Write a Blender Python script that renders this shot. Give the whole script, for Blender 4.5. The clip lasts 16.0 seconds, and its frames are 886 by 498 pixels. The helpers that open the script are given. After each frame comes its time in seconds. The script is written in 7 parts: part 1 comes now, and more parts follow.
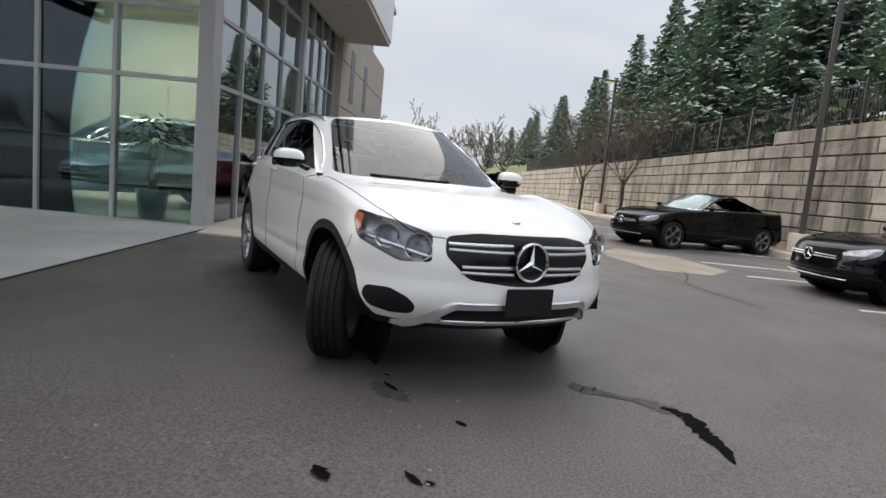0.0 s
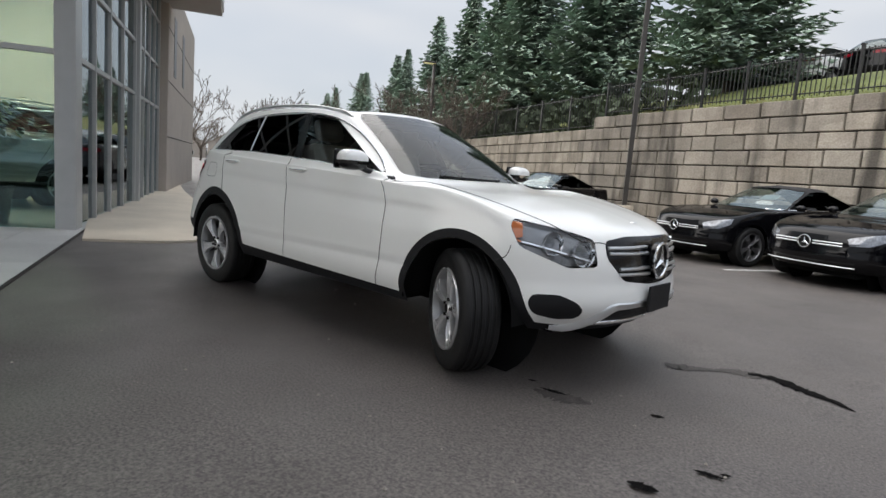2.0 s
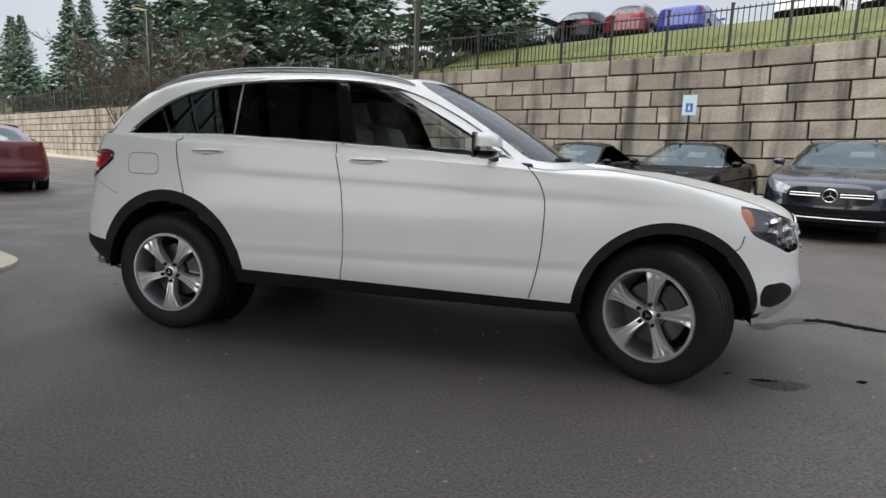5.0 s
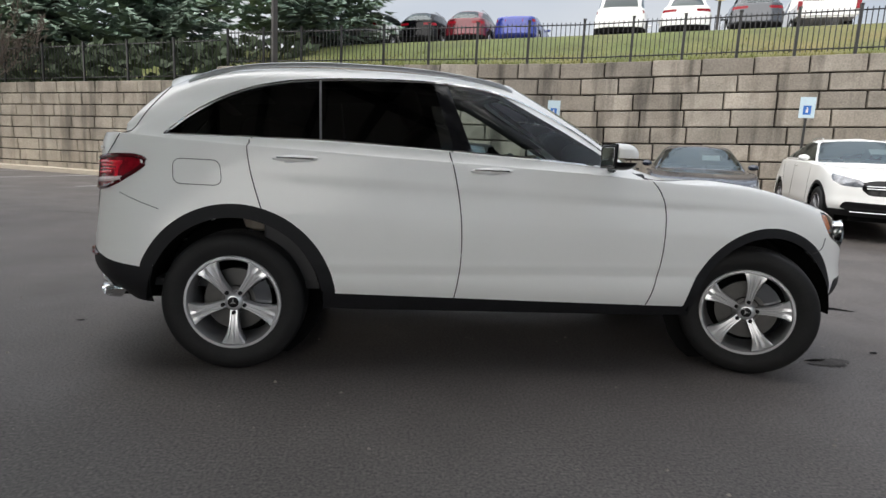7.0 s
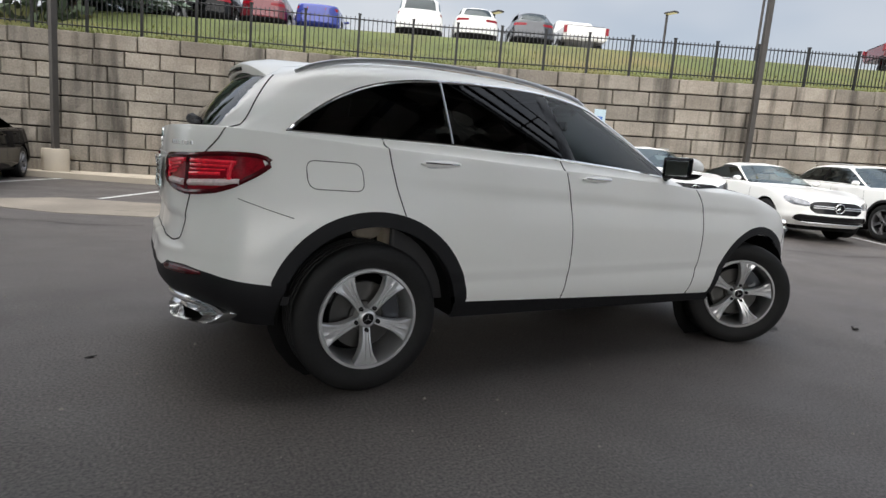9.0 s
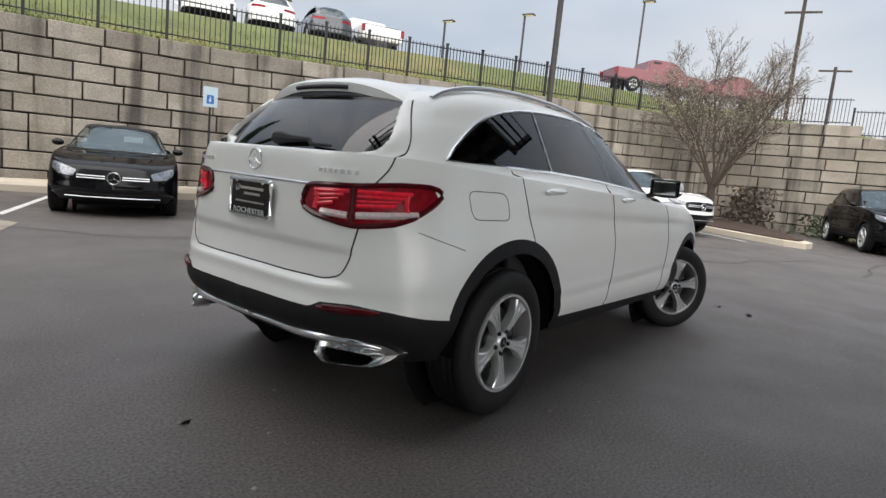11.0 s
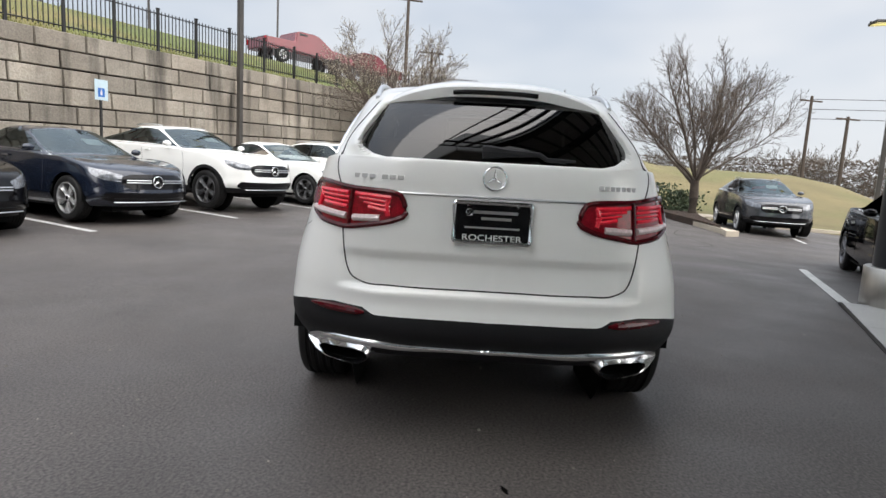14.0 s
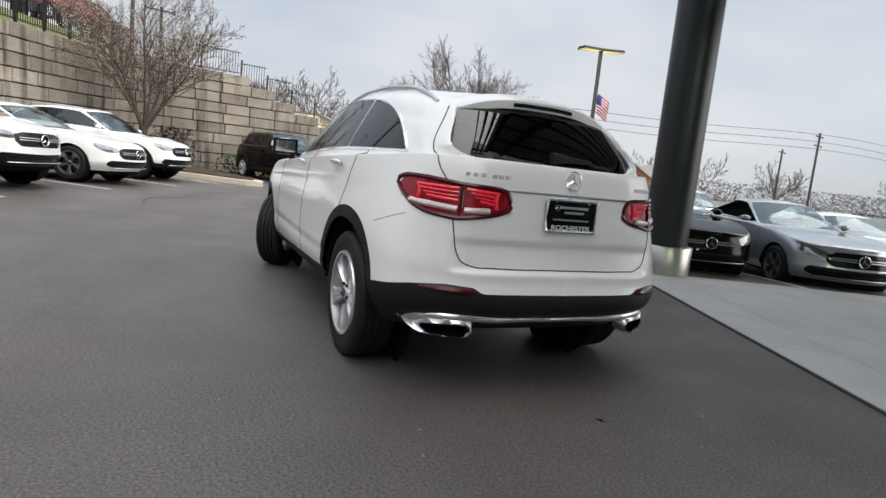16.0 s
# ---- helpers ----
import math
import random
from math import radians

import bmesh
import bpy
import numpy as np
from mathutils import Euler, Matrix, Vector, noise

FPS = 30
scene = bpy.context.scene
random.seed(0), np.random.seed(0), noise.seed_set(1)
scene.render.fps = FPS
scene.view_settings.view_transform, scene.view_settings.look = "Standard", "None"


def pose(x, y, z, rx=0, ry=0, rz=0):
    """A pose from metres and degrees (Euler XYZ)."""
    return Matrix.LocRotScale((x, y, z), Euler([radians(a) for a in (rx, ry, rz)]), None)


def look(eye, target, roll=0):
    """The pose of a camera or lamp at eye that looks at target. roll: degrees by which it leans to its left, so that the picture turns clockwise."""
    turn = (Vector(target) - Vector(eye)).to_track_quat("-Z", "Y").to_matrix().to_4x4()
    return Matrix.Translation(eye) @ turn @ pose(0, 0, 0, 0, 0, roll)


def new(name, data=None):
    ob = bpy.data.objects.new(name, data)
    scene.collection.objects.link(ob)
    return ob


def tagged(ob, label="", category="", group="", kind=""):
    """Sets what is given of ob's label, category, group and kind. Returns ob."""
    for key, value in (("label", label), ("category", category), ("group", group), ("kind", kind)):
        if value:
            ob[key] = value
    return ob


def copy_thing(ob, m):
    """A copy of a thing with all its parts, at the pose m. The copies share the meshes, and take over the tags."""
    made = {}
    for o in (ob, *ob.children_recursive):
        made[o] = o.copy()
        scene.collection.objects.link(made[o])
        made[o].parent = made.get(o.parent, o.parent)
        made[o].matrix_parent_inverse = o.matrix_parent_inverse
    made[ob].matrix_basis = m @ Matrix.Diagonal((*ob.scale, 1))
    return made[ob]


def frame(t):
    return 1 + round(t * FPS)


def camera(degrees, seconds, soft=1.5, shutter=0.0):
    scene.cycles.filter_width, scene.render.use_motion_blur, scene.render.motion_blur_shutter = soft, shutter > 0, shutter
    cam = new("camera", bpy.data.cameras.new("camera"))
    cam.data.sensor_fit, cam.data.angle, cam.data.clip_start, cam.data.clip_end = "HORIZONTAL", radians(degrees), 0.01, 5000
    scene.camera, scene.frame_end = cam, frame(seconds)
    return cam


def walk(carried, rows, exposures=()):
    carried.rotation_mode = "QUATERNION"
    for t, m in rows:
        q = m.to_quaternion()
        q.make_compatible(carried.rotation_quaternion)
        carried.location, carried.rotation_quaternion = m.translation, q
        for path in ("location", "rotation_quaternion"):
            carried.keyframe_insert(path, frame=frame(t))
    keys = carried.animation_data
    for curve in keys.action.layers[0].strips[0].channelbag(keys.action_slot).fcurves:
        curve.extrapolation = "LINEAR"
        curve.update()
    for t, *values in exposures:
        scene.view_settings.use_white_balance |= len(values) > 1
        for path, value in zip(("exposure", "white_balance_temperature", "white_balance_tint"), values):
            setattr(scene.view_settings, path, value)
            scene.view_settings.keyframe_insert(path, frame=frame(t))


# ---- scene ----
cam = camera(75.0, 16.0)
PATH = [
    (0, (4.812, -1.911, 1.156), (3.06, -0.977, 0.913), 5.6),
    (0.5, (4.589, -2.342, 1.148), (2.959, -1.212, 0.893), 6.0),
    (1, (4.323, -2.754, 1.166), (2.82, -1.458, 0.916), 5.6),
    (1.5, (3.993, -3.115, 1.157), (2.592, -1.711, 0.9), 4.7),
    (2, (3.57, -3.43, 1.155), (2.257, -1.944, 0.895), 4.6),
    (2.5, (3.123, -3.731, 1.167), (1.933, -2.144, 0.912), 3.5),
    (3, (2.659, -3.89, 1.168), (1.627, -2.199, 0.891), 2.9),
    (3.5, (2.197, -4.045, 1.175), (1.377, -2.239, 0.916), 1.6),
    (4, (1.771, -4.055, 1.152), (1.074, -2.203, 0.868), 0.6),
    (4.5, (1.379, -3.966, 1.163), (0.802, -2.079, 0.835), 1.2),
    (7, (-0.656, -3.884, 1.175), (-0.461, -1.921, 0.846), 2.7),
    (7.5, (-1.119, -3.913, 1.19), (-0.764, -1.973, 0.853), 2.9),
    (8, (-1.564, -3.807, 1.17), (-1.074, -1.896, 0.84), 2.9),
    (8.5, (-2.014, -3.61, 1.138), (-1.269, -1.782, 0.818), 3.9),
    (11, (-3.816, -2.309, 1.155), (-2.246, -1.098, 0.893), 5.6),
    (11.5, (-4.044, -2.035, 1.146), (-2.335, -1.027, 0.891), 6.0),
    (12, (-4.207, -1.617, 1.147), (-2.453, -0.7, 0.86), 5.6),
    (12.5, (-4.3, -1.179, 1.158), (-2.431, -0.524, 0.883), 3.2),
    (13, (-4.381, -0.729, 1.137), (-2.463, -0.248, 0.832), 2.2),
    (13.5, (-4.476, -0.279, 1.16), (-2.522, 0.03, 0.863), 2.5),
    (14, (-4.591, 0.148, 1.156), (-2.61, 0.185, 0.887), 3.2),
    (14.5, (-4.642, 0.54, 1.176), (-2.68, 0.259, 0.908), 4.7),
    (15, (-4.754, 0.911, 1.183), (-2.836, 0.412, 0.909), 6.2),
    (15.5, (-4.73, 1.351, 1.132), (-2.847, 0.734, 0.859), 6.8),
    (16, (-4.654, 1.825, 1.116), (-2.865, 0.971, 0.852), 5.9),
]
walk(cam, [(t, look(eye, target, roll)) for t, eye, target, roll in PATH], exposures=((0, 0.52), (4.5, 0.54), (7, 0.5), (8.5, 0.5), (11, 0.58), (12.5, 0.68), (14, 0.68), (16, 0.54)))

# ---- world, sun, exposure ----
def sky_world():
    w = bpy.data.worlds.new("sky")
    scene.world = w
    w.use_nodes = True
    n, l = w.node_tree.nodes, w.node_tree.links
    n.clear()
    out, bg = n.new("ShaderNodeOutputWorld"), n.new("ShaderNodeBackground")
    sky = n.new("ShaderNodeTexSky")
    sky.sky_type, sky.sun_disc = "NISHITA", False
    sky.sun_elevation, sky.sun_rotation = radians(75), radians(260)
    sky.air_density, sky.dust_density = 1.0, 2.0
    co = n.new("ShaderNodeTexCoord")
    mp = n.new("ShaderNodeMapping")
    mp.inputs["Scale"].default_value = (1.0, 1.0, 2.6)
    nz = n.new("ShaderNodeTexNoise")
    nz.inputs["Scale"].default_value, nz.inputs["Detail"].default_value, nz.inputs["Roughness"].default_value = 1.9, 3.0, 0.5
    ramp = n.new("ShaderNodeMapRange")
    for key, value in (("From Min", 0.32), ("From Max", 0.68), ("To Min", 0.6), ("To Max", 0.97)):
        ramp.inputs[key].default_value = value
    cloud = n.new("ShaderNodeMixRGB")
    cloud.inputs[1].default_value = (4.9, 5.5, 6.3, 1)
    cloud.inputs[2].default_value = (7.2, 7.2, 7.3, 1)
    mix = n.new("ShaderNodeMixRGB")
    l.new(co.outputs["Generated"], mp.inputs["Vector"])
    l.new(mp.outputs["Vector"], nz.inputs["Vector"])
    l.new(nz.outputs["Fac"], ramp.inputs["Value"])
    l.new(nz.outputs["Fac"], cloud.inputs[0])
    l.new(ramp.outputs["Result"], mix.inputs[0])
    l.new(sky.outputs["Color"], mix.inputs[1])
    l.new(cloud.outputs[0], mix.inputs[2])
    # an overcast sky grows brighter from the horizon to the zenith
    sep, rise, lift = n.new("ShaderNodeSeparateXYZ"), n.new("ShaderNodeMapRange"), n.new("ShaderNodeMixRGB")
    for key, value in (("From Min", 0.25), ("From Max", 1.0), ("To Min", 1.0), ("To Max", 2.3)):
        rise.inputs[key].default_value = value
    lift.blend_type = "MULTIPLY"
    lift.inputs[0].default_value = 1.0
    l.new(co.outputs["Generated"], sep.inputs[0])
    l.new(sep.outputs["Z"], rise.inputs["Value"])
    l.new(mix.outputs[0], lift.inputs[1])
    l.new(rise.outputs["Result"], lift.inputs[2])
    l.new(lift.outputs[0], bg.inputs["Color"])
    bg.inputs["Strength"].default_value = 0.082
    l.new(bg.outputs[0], out.inputs[0])


sky_world()
sun = new("sun", bpy.data.lights.new("sun", "SUN"))
sun.data.energy, sun.data.angle, sun.data.color = 3.3, radians(112), (1.0, 0.945, 0.875)
sun.matrix_world = look((-14, -9, 15), (0, 0, 0))


# ---- materials ----
def mat(name, base, rough=0.5, metal=0.0, vary=0.0, scale=3.0, fine=0.0, fine_scale=60.0, bump=0.0, bump_scale=80.0, tint=None, rand=0.0, coat=0.0, spec=0.5, stretch=(1, 1, 1), streak=0.0, rough_vary=0.0):
    """A node material: base colour, two scales of variation, bump, a coat."""
    m = bpy.data.materials.new(name)
    m.use_nodes = True
    n, l = m.node_tree.nodes, m.node_tree.links
    bs = n["Principled BSDF"]
    bs.inputs["Roughness"].default_value = rough
    bs.inputs["Metallic"].default_value = metal
    bs.inputs["Coat Weight"].default_value = coat
    bs.inputs["Coat Roughness"].default_value = 0.04
    bs.inputs["Specular IOR Level"].default_value = spec
    col = (*base, 1)
    bs.inputs["Base Color"].default_value = col
    co = n.new("ShaderNodeTexCoord")
    mp = n.new("ShaderNodeMapping")
    mp.inputs["Scale"].default_value = stretch
    geo = n.new("ShaderNodeNewGeometry")
    l.new(geo.outputs["Position"], mp.inputs["Vector"])
    last = None
    if vary or fine or rand:
        rgb = n.new("ShaderNodeRGB")
        rgb.outputs[0].default_value = col
        last = rgb.outputs[0]
        for amount, sc, det in ((vary, scale, 5.0), (fine, fine_scale, 2.0)):
            if not amount:
                continue
            nz = n.new("ShaderNodeTexNoise")
            nz.inputs["Scale"].default_value, nz.inputs["Detail"].default_value = sc, det
            l.new(mp.outputs["Vector"], nz.inputs["Vector"])
            mr = n.new("ShaderNodeMapRange")
            for key, value in (("From Min", 0.25), ("From Max", 0.75), ("To Min", 1 - amount), ("To Max", 1 + amount)):
                mr.inputs[key].default_value = value
            l.new(nz.outputs["Fac"], mr.inputs["Value"])
            mx = n.new("ShaderNodeMixRGB")
            mx.blend_type = "MULTIPLY"
            mx.inputs[0].default_value = 1.0
            l.new(last, mx.inputs[1])
            l.new(mr.outputs["Result"], mx.inputs[2])
            last = mx.outputs[0]
            if tint and sc == scale:
                mt = n.new("ShaderNodeMixRGB")
                mt.inputs[2].default_value = (*tint, 1)
                m2 = n.new("ShaderNodeMapRange")
                for key, value in (("From Min", 0.45), ("From Max", 0.75), ("To Min", 0.0), ("To Max", 0.8)):
                    m2.inputs[key].default_value = value
                n2 = n.new("ShaderNodeTexNoise")
                n2.inputs["Scale"].default_value, n2.inputs["Detail"].default_value = sc * 0.45, 6.0
                l.new(mp.outputs["Vector"], n2.inputs["Vector"])
                l.new(n2.outputs["Fac"], m2.inputs["Value"])
                l.new(m2.outputs["Result"], mt.inputs[0])
                l.new(last, mt.inputs[1])
                last = mt.outputs[0]
        if rand:
            oi = n.new("ShaderNodeObjectInfo")
            mr = n.new("ShaderNodeMapRange")
            mr.inputs["To Min"].default_value, mr.inputs["To Max"].default_value = 1 - rand, 1 + rand
            l.new(oi.outputs["Random"], mr.inputs["Value"])
            mx = n.new("ShaderNodeMixRGB")
            mx.blend_type = "MULTIPLY"
            mx.inputs[0].default_value = 1.0
            l.new(last, mx.inputs[1])
            l.new(mr.outputs["Result"], mx.inputs[2])
            last = mx.outputs[0]
        l.new(last, bs.inputs["Base Color"])
    if rough_vary:
        nz = n.new("ShaderNodeTexNoise")
        nz.inputs["Scale"].default_value, nz.inputs["Detail"].default_value = 1.1, 6.0
        l.new(mp.outputs["Vector"], nz.inputs["Vector"])
        mr = n.new("ShaderNodeMapRange")
        for key, value in (("From Min", 0.3), ("From Max", 0.7), ("To Min", rough - rough_vary), ("To Max", rough + rough_vary)):
            mr.inputs[key].default_value = value
        l.new(nz.outputs["Fac"], mr.inputs["Value"])
        l.new(mr.outputs["Result"], bs.inputs["Roughness"])
    if streak:
        ms = n.new("ShaderNodeMapping")
        ms.inputs["Scale"].default_value = (1.0, 1.0, 0.1)
        l.new(geo.outputs["Position"], ms.inputs["Vector"])
        nz = n.new("ShaderNodeTexNoise")
        nz.inputs["Scale"].default_value, nz.inputs["Detail"].default_value = 2.6, 6.0
        l.new(ms.outputs["Vector"], nz.inputs["Vector"])
        mr = n.new("ShaderNodeMapRange")
        for key, value in (("From Min", 0.5), ("From Max", 0.68), ("To Min", 1.0), ("To Max", 1 - streak)):
            mr.inputs[key].default_value = value
        l.new(nz.outputs["Fac"], mr.inputs["Value"])
        mx = n.new("ShaderNodeMixRGB")
        mx.blend_type = "MULTIPLY"
        mx.inputs[0].default_value = 1.0
        l.new(last, mx.inputs[1])
        l.new(mr.outputs["Result"], mx.inputs[2])
        l.new(mx.outputs[0], bs.inputs["Base Color"])
    if bump:
        nz = n.new("ShaderNodeTexNoise")
        nz.inputs["Scale"].default_value, nz.inputs["Detail"].default_value = bump_scale, 4.0
        l.new(mp.outputs["Vector"], nz.inputs["Vector"])
        bp = n.new("ShaderNodeBump")
        bp.inputs["Strength"].default_value, bp.inputs["Distance"].default_value = bump, 0.02
        l.new(nz.outputs["Fac"], bp.inputs["Height"])
        l.new(bp.outputs["Normal"], bs.inputs["Normal"])
    return m


def glass(name, tint, ior=1.5, rough=0.0, gloss=(1, 1, 1)):
    """A thin pane: tinted see-through with a Fresnel gloss."""
    m = bpy.data.materials.new(name)
    m.use_nodes = True
    n, l = m.node_tree.nodes, m.node_tree.links
    n.clear()
    out, mix = n.new("ShaderNodeOutputMaterial"), n.new("ShaderNodeMixShader")
    tr, gl, fr = n.new("ShaderNodeBsdfTransparent"), n.new("ShaderNodeBsdfGlossy"), n.new("ShaderNodeFresnel")
    tr.inputs["Color"].default_value = (*tint, 1)
    gl.inputs["Roughness"].default_value = rough
    gl.inputs["Color"].default_value = (*gloss, 1)
    fr.inputs["IOR"].default_value = ior
    l.new(fr.outputs[0], mix.inputs[0])
    l.new(tr.outputs[0], mix.inputs[1])
    l.new(gl.outputs[0], mix.inputs[2])
    l.new(mix.outputs[0], out.inputs[0])
    return m


def lamp_mat(name, color, strength):
    m = mat(name, color, 0.4)
    b = m.node_tree.nodes["Principled BSDF"]
    b.inputs["Emission Color"].default_value = (*color, 1)
    b.inputs["Emission Strength"].default_value = strength
    return m


M_WHITE = mat("white car paint", (0.87, 0.87, 0.845), 0.28, coat=0.6, vary=0.02, scale=1.5, bump=0.01, bump_scale=3)
M_BLACKP = mat("black car paint", (0.003, 0.003, 0.004), 0.4, spec=0.0, coat=0.6, vary=0.1, scale=2)
M_BLUEP = mat("dark blue car paint", (0.012, 0.018, 0.035), 0.2, 0.3, coat=1.0, vary=0.1, scale=2)
M_REDP = mat("red car paint", (0.15, 0.013, 0.022), 0.25, 0.2, coat=1.0, vary=0.1, scale=2)
M_VBLUE = mat("bright blue car paint", (0.03, 0.05, 0.3), 0.25, 0.2, coat=1.0, vary=0.1, scale=2)
M_SILVER = mat("silver car paint", (0.42, 0.45, 0.48), 0.3, 0.6, coat=1.0, vary=0.05, scale=2)
M_GREYP = mat("grey car paint", (0.07, 0.075, 0.085), 0.25, 0.5, coat=1.0, vary=0.08, scale=2)
M_PLASTIC = mat("black grained plastic", (0.013, 0.013, 0.0145), 0.6, spec=0.22, vary=0.15, scale=4, fine=0.15, fine_scale=300, bump=0.12, bump_scale=500)
M_GLOSSB = mat("gloss black trim", (0.006, 0.006, 0.007), 0.15, spec=0.3, vary=0.1, scale=5)
M_RUBBER = mat("tyre rubber", (0.011, 0.0108, 0.011), 0.62, spec=0.3, vary=0.25, scale=9, fine=0.2, fine_scale=120, bump=0.1, bump_scale=200)
M_CHROME = mat("chrome", (0.82, 0.83, 0.84), 0.09, 1.0, vary=0.04, scale=12)
M_TRIMC = mat("bright bumper trim", (0.8, 0.81, 0.82), 0.2, 1.0, vary=0.05, scale=12)
M_SATIN = mat("satin aluminium", (0.62, 0.63, 0.64), 0.3, 1.0, vary=0.05, scale=10)
M_ALLOY = mat("silver alloy", (0.70, 0.70, 0.71), 0.2, 0.6, vary=0.07, scale=14)
M_BARREL = mat("grey rim barrel", (0.34, 0.34, 0.34), 0.35, 0.5, vary=0.1, scale=14)
M_ALLOYD = mat("dark alloy", (0.22, 0.22, 0.23), 0.35, 0.8, vary=0.08, scale=14)
M_DISC = mat("brake disc steel", (0.09, 0.088, 0.085), 0.45, 0.9, vary=0.1, scale=20)
M_DARK = mat("dark underbody", (0.007, 0.007, 0.007), 0.9, spec=0.1, vary=0.3, scale=6)
# dark tone for wall joints and seams, and for shade painted into car panel gaps
M_GAP = mat("gap shadow and dark seam", (0.015, 0.015, 0.015), 0.8, vary=0.2, scale=10)
M_GLASSF = glass("clear car glass", (0.72, 0.79, 0.78), 1.35)
M_GLASSP = glass("parked car windscreen", (0.45, 0.52, 0.52), 2.1, gloss=(0.8, 0.92, 0.95))
M_GLASSS = glass("parked car side glass", (0.3, 0.35, 0.35), 1.75, gloss=(0.85, 0.95, 0.97))
M_GLASSD = glass("privacy glass", (0.04, 0.042, 0.047), 1.42)
M_GLASSR = glass("rear privacy glass", (0.03, 0.032, 0.035), 1.6)
M_GLASSW = glass("windscreen glass", (0.5, 0.57, 0.57), 1.5)
M_GLASSL = glass("lamp lens", (0.93, 0.94, 0.95), 1.45)
M_SHOP = glass("shop window glass", (0.7, 0.85, 0.85), 1.8, gloss=(0.66, 0.85, 0.9))
M_SHOPS = glass("mirror-coated side glass", (0.5, 0.6, 0.6), 4.5, gloss=(0.9, 0.98, 1.0))
M_REDL = mat("red lamp lens", (0.26, 0.005, 0.014), 0.15, spec=0.25, coat=0.25, vary=0.3, scale=30, fine=0.35, fine_scale=160)
M_REDD = mat("dark red lamp lens", (0.07, 0.003, 0.006), 0.15, spec=0.25, coat=0.25, vary=0.3, scale=30)
M_REDB = mat("bright red lamp bar", (0.92, 0.02, 0.05), 0.2, coat=0.2, vary=0.2, scale=60)
M_CLEARL = mat("clear ribbed lens", (0.72, 0.6, 0.6), 0.2, 0.1, coat=0.3, vary=0.2, scale=60)
M_BOWL = mat("lamp bowl", (0.3, 0.305, 0.315), 0.25, 0.4, vary=0.25, scale=14)
M_BADGE = mat("pale badge metal", (0.75, 0.75, 0.75), 0.25, 0.3, vary=0.1, scale=30)
M_AMBER = mat("amber reflector", (0.5, 0.16, 0.06), 0.15, coat=1.0, vary=0.15, scale=60)
M_LEATHER = mat("beige leather", (0.46, 0.4, 0.33), 0.6, vary=0.08, scale=6, bump=0.05, bump_scale=120)
M_CABIN = mat("black cabin plastic", (0.03, 0.03, 0.032), 0.6, vary=0.1, scale=6)
M_HEADL = mat("roof lining", (0.1, 0.1, 0.1), 0.9, vary=0.05, scale=5)
M_PAPER = mat("white window sticker", (0.75, 0.78, 0.76), 0.7, vary=0.08, scale=25)


# ---- building helpers ----
def part(name, bm, material, parent=None, label=""):
    """Links a bmesh, or (verts, faces), as one mesh object under a thing or a part."""
    me = bpy.data.meshes.new(name)
    if isinstance(bm, tuple):
        me.from_pydata([tuple(v) for v in bm[0]], [], [tuple(f) for f in bm[1]])
        me.update()
    else:
        bm.to_mesh(me)
        bm.free()
    me.materials.append(material)
    ob = new(name, me)
    ob.parent = parent
    if label:
        tagged(ob, label)
    return ob


def smooth(ob, angle=None):
    me = ob.data
    me.polygons.foreach_set("use_smooth", [True] * len(me.polygons))
    if angle:
        me.set_sharp_from_angle(angle=radians(angle))
    return ob


def thing(name, m, label, category, group="", kind=""):
    ob = new(name)
    ob.empty_display_size = 0.1
    ob.matrix_world = m
    return tagged(ob, label, category, group, kind)


def box(bm, x0, x1, y0, y1, z0, z1, m=None, bevel=0.0):
    r = bmesh.ops.create_cube(bm, size=1, matrix=Matrix.Translation(((x0 + x1) / 2, (y0 + y1) / 2, (z0 + z1) / 2)) @ Matrix.Diagonal((x1 - x0, y1 - y0, z1 - z0, 1)))
    vs = r["verts"]
    if bevel:
        es = list({e for v in vs for e in v.link_edges})
        b = bmesh.ops.bevel(bm, geom=es, offset=bevel, segments=2, affect="EDGES", profile=0.5)
        vs = list({v for f in b["faces"] for v in f.verts} | {v for v in vs if v.is_valid})
    if m is not None:
        bmesh.ops.transform(bm, matrix=m, verts=vs)
    return bm


def boxes(*specs, bevel=0.0, m=None):
    bm = bmesh.new()
    for s in specs:
        box(bm, *s, bevel=bevel, m=m)
    return bm


def tube(points, radius, sides=8, closed=False, radii=None):
    """Verts and faces of a tube along points."""
    pts = [Vector(p) for p in points]
    vs, fs, n = [], [], len(pts)
    up = Vector((0, 0, 1))
    for i, p in enumerate(pts):
        a = pts[(i - 1) % n] if (closed or i) else p
        b = pts[(i + 1) % n] if (closed or i < n - 1) else p
        d = (b - a).normalized() if (b - a).length > 1e-9 else up
        s = d.cross(up)
        s = d.cross(Vector((1, 0, 0))) if s.length < 1e-3 else s
        s.normalize()
        q = s.cross(d)
        r = radii[i] if radii else radius
        for k in range(sides):
            w = 2 * math.pi * k / sides
            vs.append(p + (s * math.cos(w) + q * math.sin(w)) * r)
    for i in range(n if closed else n - 1):
        j = (i + 1) % n
        for k in range(sides):
            k2 = (k + 1) % sides
            fs.append((i * sides + k, i * sides + k2, j * sides + k2, j * sides + k))
    if not closed:
        fs.append(tuple(range(sides))[::-1])
        fs.append(tuple((n - 1) * sides + k for k in range(sides)))
    return vs, fs


